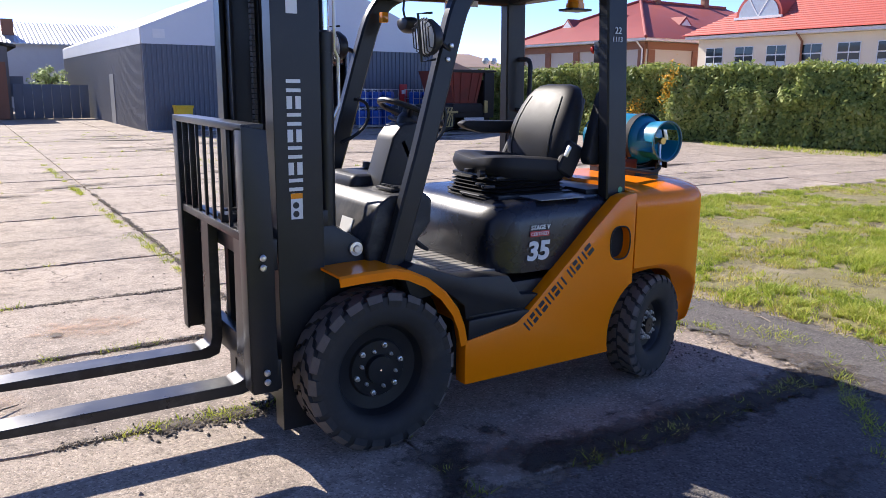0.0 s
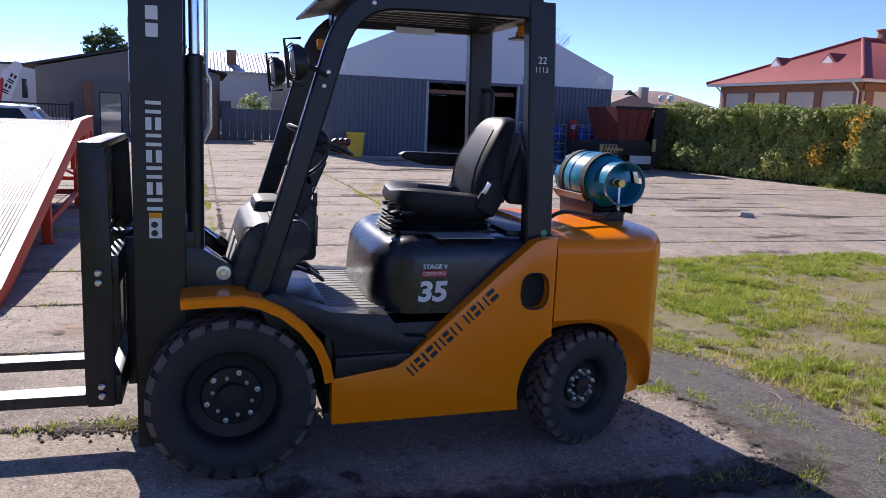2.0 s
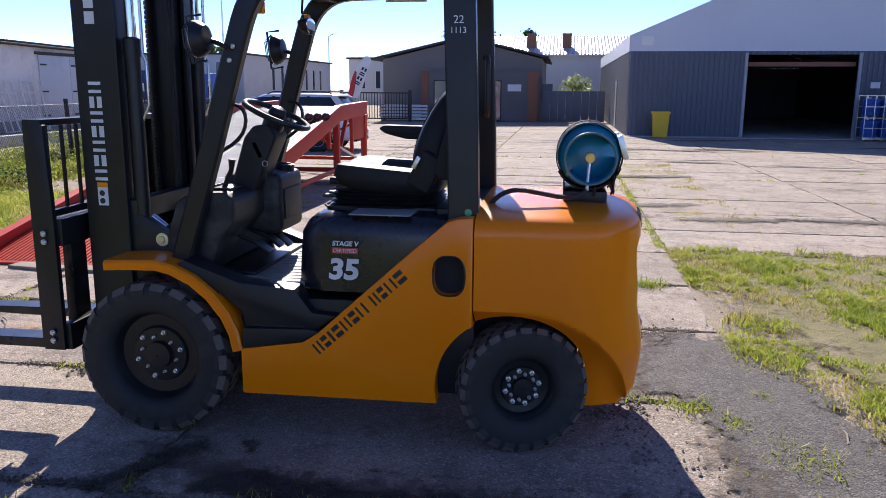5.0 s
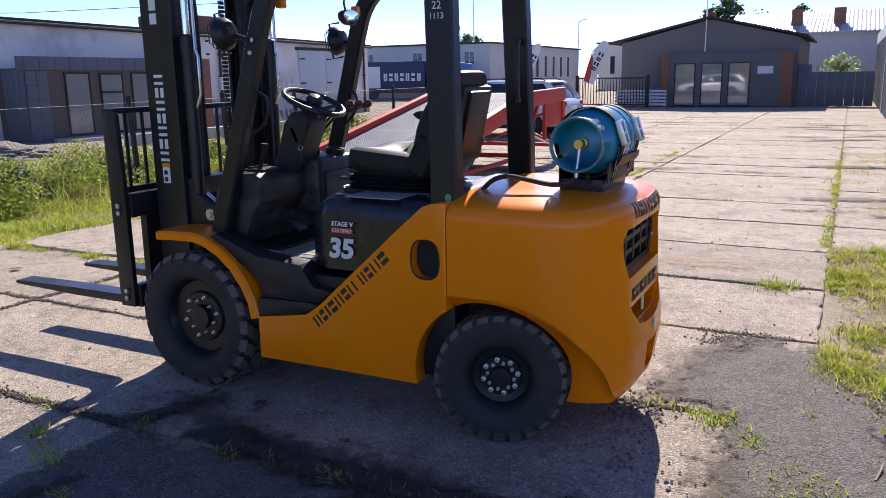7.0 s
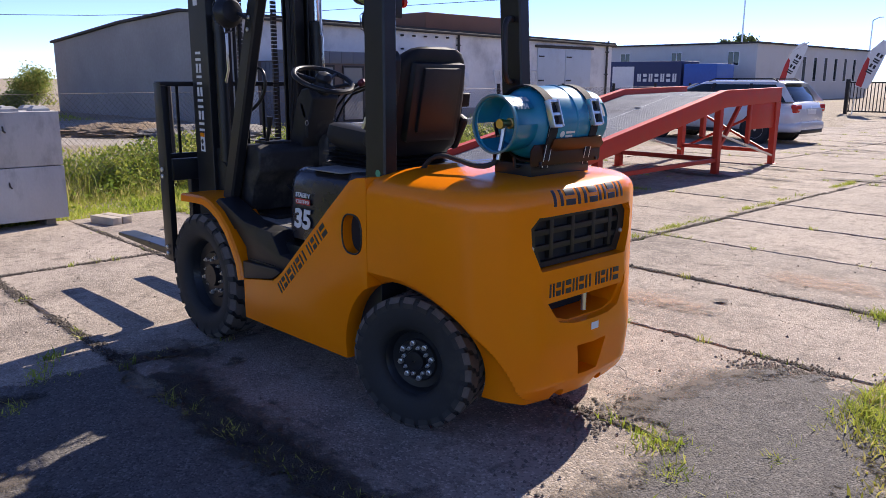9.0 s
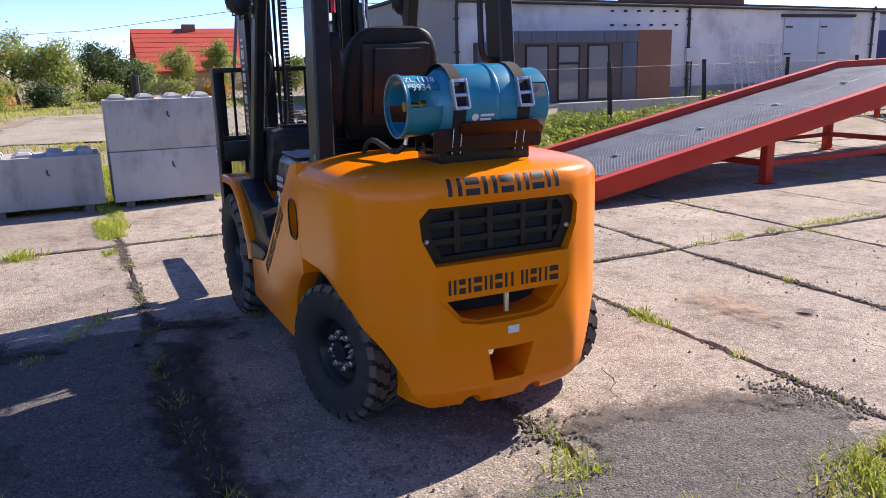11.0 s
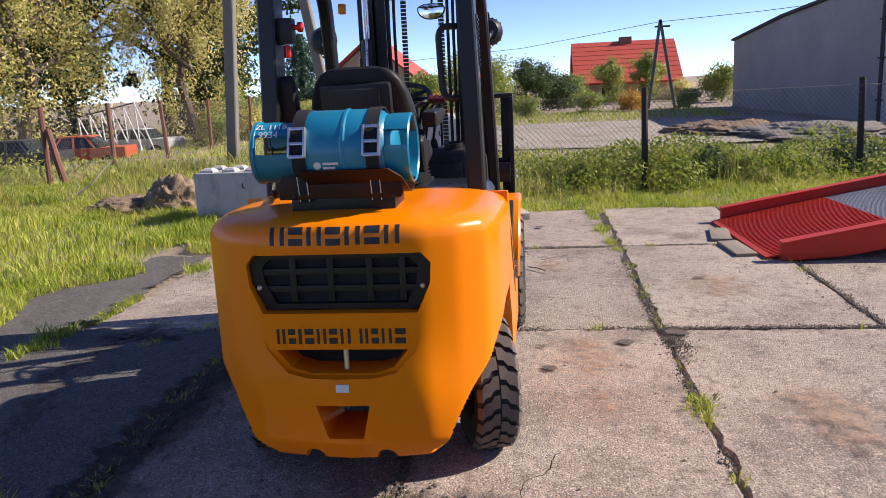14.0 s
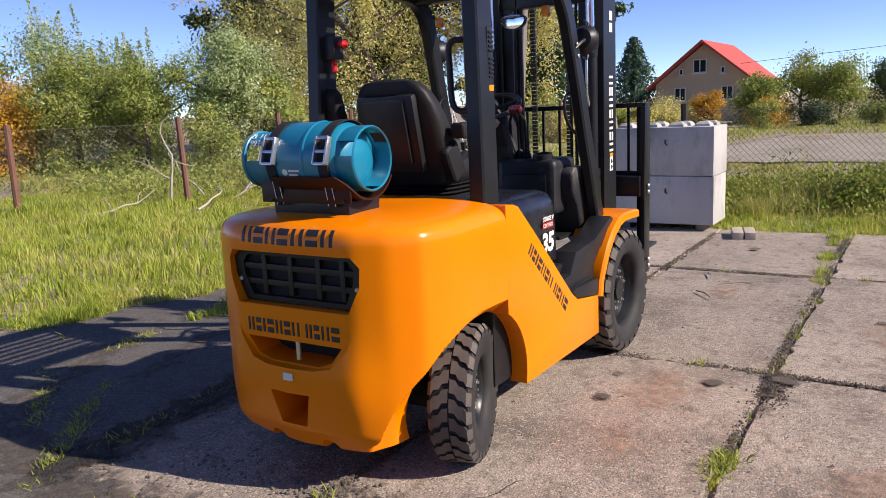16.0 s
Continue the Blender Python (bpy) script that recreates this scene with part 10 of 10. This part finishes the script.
earth_pile(-5.55, -4.35, 0.46, 0.47, 3)
earth_pile(-5.6, -5.15, 0.55, 0.19, 5)
for x, y, n, sp, h in ((-5.5, -4.35, 260, 0.30, 0.30), (-5.9, -4.7, 260, 0.30, 0.34), (-5.15, -4.9, 220, 0.25, 0.22)):
    tuft(x, y, n, sp, h, DRYGRASS)
earth_pile(-14.5, 7.2, 1.9, 0.30, 7, surface("gravel heap", (0.24, 0.22, 0.19), (0.15, 0.135, 0.12), rough=0.95, scale=3, fine=25, bump=0.9, depth=0.05), "heap of grey gravel by the warehouse")
earth_pile(-16.5, 5.6, 1.6, 0.32, 9)
earth_pile(-7.6, 4.9, 0.22, 0.14, 12)

patch("road", [(-13.0, -3), (-13.0, 8.0), (-16.5, 9.5), (-24, 9.0), (-24, -2), (-18, -3)], 0.035, ROADGREY, "pale gravel track behind the fence", 8, 0.5, 0.4)
solid("kerb", box(B(), -13.2, -12.9, 10.5, 19.5, -0.05, 0.30, 0.02), BLOCKC, "long concrete kerb before the warehouse", "kerb", kind="structure")


def old_car(x, y, turn, paint, label):
    c = thing("old_car", label, "car", (0, 0, 0))
    b = B()
    loft(b, [[(u * (2.0 - ins), v * 0.8 * (1 - ins * 0.2), z) for u, v in ((-1, -1), (1, -1), (1, 1), (-1, 1))] for z, ins in ((0.3, 0.1), (0.55, 0.0), (0.8, 0.03))])
    part("body", b, paint, c)
    cb = B()
    loft(cb, [[(-1.3, -0.72, 0.8), (0.9, -0.72, 0.8), (0.9, 0.72, 0.8), (-1.3, 0.72, 0.8)], [(-0.9, -0.58, 1.25), (0.5, -0.58, 1.25), (0.5, 0.58, 1.25), (-0.9, 0.58, 1.25)]])
    part("cabin_glass", cb, PANE, c)
    part("roof", box(B(), -0.92, 0.52, -0.6, 0.6, 1.25, 1.31, 0.02), paint, c)
    for px in (-0.2, -1.05, 0.68):
        part("pillar", bar(B(), [(px, -0.73, 0.8), (px * 0.6 - 0.1, -0.6, 1.27)], (1, 0, 0), 0.08, 0.03), paint, c)
        part("pillar", bar(B(), [(px, 0.73, 0.8), (px * 0.6 - 0.1, 0.6, 1.27)], (1, 0, 0), 0.08, 0.03), paint, c)
    for u in (-1.25, 1.25):
        for v in (-0.72, 0.72):
            part("tyre", lathe(B(), [(0.18, -0.08), (0.29, -0.07), (0.29, 0.07), (0.18, 0.08)], (u, v, 0.29), (0, 1, 0), 20), RUBBER, c)
    c.matrix_basis = pose(x, y, -0.15, 0, 0, turn) @ Matrix.Scale(0.62, 4)


old_car(-15.2, -11.5, 100, surface("faded orange-red paint", (0.55, 0.11, 0.04), (0.45, 0.09, 0.035), rough=0.5, bump=0.05), "faded orange-red old car behind the fence")
old_car(-18.9, -11.8, 85, surface("faded pale paint", (0.5, 0.52, 0.5), rough=0.5, bump=0.05), "faded pale grey old car behind the fence")
old_car(-14.2, -12.7, 95, surface("dark car paint", (0.04, 0.045, 0.05), rough=0.35, bump=0.0), "dark old car behind the fence")


def trestles():
    t = thing("swing_frame", "white-painted tubular A-frames behind the fence", "frame", (-17, -11.7, 0))
    a, b = Vector((-17.2, -12.8, 1.12)), Vector((-17.2, -11.0, 1.47))
    across = Vector((-0.50, 0.86, 0))
    for k in range(6):
        p = a.lerp(b, k / 5)
        part("leg", tube(B(), [p, Vector((p.x, p.y, 0.05)) + across * 0.05], 0.022, 6), WHITE, t)
        part("leg", tube(B(), [p, Vector((p.x, p.y, 0.05)) + across * 0.42], 0.022, 6), WHITE, t)
    part("ridge", tube(B(), [a, b], 0.018, 6), TARROOF, t)


trestles()


def weeds():
    """Leafy weeds and dry stalks along the fence."""
    n = 74000
    y = RNG.uniform(-0.6, 15, n)
    x = -6.7 - 0.13 * y + RNG.normal(0, 0.6, n)
    base = np.array([noise.noise((a * 0.8, b * 0.8, 1.0)) for a, b in zip(x, y)])
    k = base > -0.22
    x, y, base = x[k], y[k], base[k]
    z = RNG.uniform(0.03, 0.46, len(x)) * (0.75 + 1.3 * base)
    c = np.stack([x, y, np.maximum(z, 0.03)], 1)
    tagged(new("weeds", cards("weeds", c, RNG.uniform(0.014, 0.036, len(c)), RNG, WEED)), "leafy green weeds along the fence", "weeds", kind="stuff")
    n = 9000
    x = RNG.uniform(-12, -5, n)
    y = -13.0 + RNG.normal(0, 2.5, n)
    c = np.stack([x, y, RNG.uniform(0.02, 0.6, n) * RNG.random(n)], 1)
    tagged(new("weeds", cards("weeds", c, RNG.uniform(0.03, 0.06, n), RNG, MIDLEAF)), "leafy green weeds along the fence", "weeds", kind="stuff")


weeds()


def tussocks():
    """Arching dry tussocks and leafy clumps, uneven along the fence."""
    rng = np.random.default_rng(77)
    for material, many, label in ((DRYGRASS, 16, "ochre dry grass tussock by the fence"), (MEADOW, 26, "tall green grass tussock by the fence")):
        for _ in range(many):
            x, y, n = rng.normal(-6.4, 0.5), rng.uniform(-0.4, 13), 320
            x -= 0.13 * y
            px, py = rng.normal(x, 0.12, n), rng.normal(y, 0.12, n)
            ob = new("grass_tussock", blades("grass_tussock", px, py, np.full(n, -0.02), rng.uniform(0.5, 1.0, n) * rng.uniform(0.22, 0.42), rng, material, 0.005, 1.1))
            tagged(ob, label, "grass", kind="stuff")
    for k in range(48):
        x, y, r, h = rng.normal(-6.7, 0.45), rng.uniform(-0.4, 14), rng.uniform(0.18, 0.40), rng.uniform(0.28, 0.55)
        x -= 0.13 * y
        n = 620
        way = rng.normal(0, 1, (n, 3))
        way /= np.linalg.norm(way, axis=1)[:, None]
        c = way * rng.uniform(0.65, 1.05, (n, 1)) * np.array([r, r, h * 0.55]) + np.array([x, y, h * 0.42])
        c[:, 2] = np.maximum(c[:, 2], 0.03)
        mat = (WEED, MIDLEAF, WEED, DARKLEAF)[k % 4]
        tagged(new("weed_clump", cards("weed_clump", c, rng.uniform(0.016, 0.042, n), rng, mat, out=way + np.array([0, 0, 0.5]))), "leafy weed clump by the fence", "weeds", kind="stuff")


tussocks()
p0, p1 = Vector((-8.44, -7.8, -0.1)), Vector((-8.60, -8.15, 1.08))
solid("leaning_post", tube(B(), [p0, p0.lerp(p1, 0.5) + Vector((0.02, 0, 0)), p1], [0.075, 0.065, 0.06], 8), POSTWOOD, "thick dark leaning timber stub by the fence", "post")
lawn("weed_stalks", [(-5.6, -0.4), (-6.6, 6), (-7.7, 15), (-9.9, 15), (-8.6, -0.4)], 3500, 0.25, 0.6, MEADOW, "thin dry weed stalks along the fence", 0.9, -0.1, 0.004, 0.4)


def dead_branch(x, y, ln, turn, rise, seed):
    """A bleached crooked branch with two forks."""
    rnd = random.Random(seed)
    b = thing("dead_branch", "bleached crooked dead branch lying in the grass", "branch", (x, y, 0), group="dead branches by the fence")
    p, d = Vector((x, y, 0.02)), Vector((math.cos(radians(turn)), math.sin(radians(turn)), rise)).normalized()
    pts = [p.copy()]
    for k in range(6):
        d = (d + Vector((rnd.uniform(-0.4, 0.4), rnd.uniform(-0.4, 0.4), rnd.uniform(-0.25, 0.3)))).normalized()
        p = p + d * ln / 6
        pts.append(Vector((p.x, p.y, max(0.02, p.z))))
    part("stem", tube(B(), pts, [0.022 - 0.0028 * k for k in range(7)], 6), DEADWOOD, b)
    for k in (2, 4):
        e = pts[k] + Vector((rnd.uniform(-0.3, 0.3), rnd.uniform(-0.3, 0.3), rnd.uniform(0.1, 0.4))) * ln * 0.5
        part("twig", tube(B(), [pts[k], pts[k].lerp(e, 0.5) + Vector((0, 0, 0.04)), e], [0.010, 0.008, 0.004], 5), DEADWOOD, b)


for k, (x, y, ln, turn, rise) in enumerate(((-7.2, -10.4, 1.6, 200, 0.9), (-6.6, -10.2, 1.3, 150, 0.5), (-7.0, -11.2, 1.8, 240, 0.7), (-6.2, -9.4, 1.2, 20, 0.15), (-5.6, -9.8, 1.4, 190, 0.12),
                                            (-7.6, -10.9, 1.5, 100, 1.2), (-4.6, -11.2, 1.3, 170, 0.1), (-6.9, -9.2, 1.0, 260, 0.8), (-7.9, -8.6, 1.1, 130, 0.6))):
    dead_branch(x + 1.5, y + 1.9, ln, turn, rise, 300 + k)


def dead_sapling(x, y):
    """A bleached bare sapling with crooked forks, standing against the fence."""
    b = thing("dead_sapling", "bleached bare crooked sapling standing by the rusty fence", "branch", (x, y, 0), group="dead branches by the fence")
    def at(u, z):
        return Vector((x - 0.6 * u, y + 0.8 * u, z))
    part("stem", tube(B(), [at(0, 0), at(0.03, 0.30), at(0.08, 0.62), at(0.10, 0.86), at(0.0, 1.06), at(-0.06, 1.26), at(-0.02, 1.42), at(0.13, 1.55)], [0.026, 0.024, 0.021, 0.018, 0.015, 0.013, 0.010, 0.006], 7), DEADWOOD, b)
    part("fork", tube(B(), [at(0.05, 0.45), at(-0.08, 0.52), at(-0.25, 0.66), at(-0.42, 0.76), at(-0.60, 0.82)], [0.013, 0.012, 0.010, 0.008, 0.005], 6), DEADWOOD, b)
    part("fork", tube(B(), [at(0.09, 0.76), at(0.20, 0.74), at(0.32, 0.68), at(0.48, 0.66)], [0.012, 0.010, 0.009, 0.005], 6), DEADWOOD, b)
    part("twig", tube(B(), [at(-0.25, 0.66), at(-0.32, 0.80), at(-0.46, 0.86)], [0.007, 0.006, 0.003], 5), DEADWOOD, b)
    part("twig", tube(B(), [at(0.03, 0.98), at(0.14, 1.02), at(0.20, 0.98)], [0.007, 0.006, 0.003], 5), DEADWOOD, b)


dead_sapling(-4.55, -9.1)


def loose_dirt(bands, material, label):
    """Dark crumbly dirt: many small flat clods, dense along the middle of each band."""
    rnd = random.Random(31)
    v, f = [], []
    for pts, width, dens, size in bands:
        for (x0, y0), (x1, y1) in zip(pts, pts[1:]):
            ln = math.hypot(x1 - x0, y1 - y0)
            for _ in range(int(ln * dens)):
                q = rnd.random()
                x = x0 + (x1 - x0) * q + rnd.gauss(0, width)
                y = y0 + (y1 - y0) * q + rnd.gauss(0, width)
                if noise.noise((x * 2.2, y * 2.2, 4.0)) < -0.12 + rnd.uniform(-0.2, 0.2):
                    continue
                s = size * rnd.uniform(0.6, 1.8)
                i, m = len(v), 6
                a0 = rnd.uniform(0, 6.28)
                top = 0.010 + s * rnd.uniform(0.05, 0.28)
                for k in range(m):
                    a = a0 + 6.283 * k / m
                    r = s * rnd.uniform(0.6, 1.3)
                    v.append((x + math.cos(a) * r, y + math.sin(a) * r, 0.002))
                v.append((x, y, top))
                for k in range(m):
                    f.append((i + k, i + (k + 1) % m, i + m))
    tagged(new("loose_dirt", raw("loose_dirt", v, f, material, True)), label, "dirt", kind="stuff")


loose_dirt([([(2.28, 0.32), (2.45, 0.72), (2.66, 1.29)], 0.055, 1500, 0.008), ([(2.36, 1.24), (2.7, 1.4)], 0.06, 900, 0.007), ([(2.2, 0.02), (2.55, 0.05), (2.86, 0.35)], 0.15, 1300, 0.008), ([(2.5, -0.45), (2.8, -0.2), (3.05, 0.1)], 0.18, 1100, 0.007),
            ([(2.6, 0.35), (2.85, 0.75)], 0.14, 700, 0.007), ([(2.5, -1.2), (2.9, -1.0)], 0.16, 900, 0.009), ([(0.9, -1.1), (2.5, -1.15)], 0.10, 700, 0.008)], EARTHDARK, "churned dark soil with tyre marks beside the slabs")
loose_dirt([([(-0.85, 0.12), (-0.2, 0.12)], 0.05, 1500, 0.007), ([(0.1, 1.48), (0.75, 1.5)], 0.04, 900, 0.005),
            ([(-4.3, 1.42), (2.8, 1.45)], 0.018, 420, 0.005), ([(-4.3, 0.15), (2.8, 0.15)], 0.018, 420, 0.005),
            ([(-2.36, -2.4), (-2.36, 4)], 0.018, 420, 0.005), ([(0.12, -2.4), (0.12, 9)], 0.02, 420, 0.005), ([(-1.5, 2.75), (2.8, 2.75)], 0.02, 420, 0.005), ([(-4.3, -1.13), (2.8, -1.13)], 0.02, 420, 0.006),
            ([(2.95, 4.15), (16, 4.2)], 0.05, 260, 0.009)], OILED, "dark crumbly dirt lying in the slab joints")


def litter():
    """Crumbs of concrete, dry stems and leaves on the slabs."""
    rnd = random.Random(4)
    v, f = [], []
    for _ in range(900):
        if rnd.random() < 0.5:
            x, y = rnd.uniform(-4, 3.2), rnd.choice(YS[:6]) + rnd.gauss(0, 0.10)
        else:
            x, y = rnd.uniform(-4, 3.3), rnd.uniform(-3, 5)
        s = rnd.uniform(0.003, 0.012)
        i = len(v)
        for dx, dy, dz in ((-1, -0.6, 0), (0.9, -0.8, 0), (0.2, 1, 0), (0, 0, 0.9)):
            v.append((x + dx * s * rnd.uniform(0.7, 1.3), y + dy * s, dz * s + 0.001))
        f += [(i, i + 1, i + 3), (i + 1, i + 2, i + 3), (i + 2, i, i + 3), (i, i + 2, i + 1)]
    tagged(new("crumbs", raw("crumbs", v, f, GRIT)), "loose grit and crumbs on the concrete", "grit", kind="stuff")
    for x, y, a, ln in ((-1.55, 0.62, 40, 0.22), (-2.0, 0.95, -50, 0.30), (-2.2, 0.55, 20, 0.18), (3.2, -0.25, 80, 0.16)):
        d = Vector((math.cos(radians(a)), math.sin(radians(a)), 0)) * ln
        p = Vector((x, y, 0.012))
        solid("twig", tube(B(), [p, p + d * 0.5 + Vector((0.01, 0.02, 0.008)), p + d], [0.006, 0.005, 0.003], 6), WOOD, "dry twig lying on the slab", "twig")


litter()
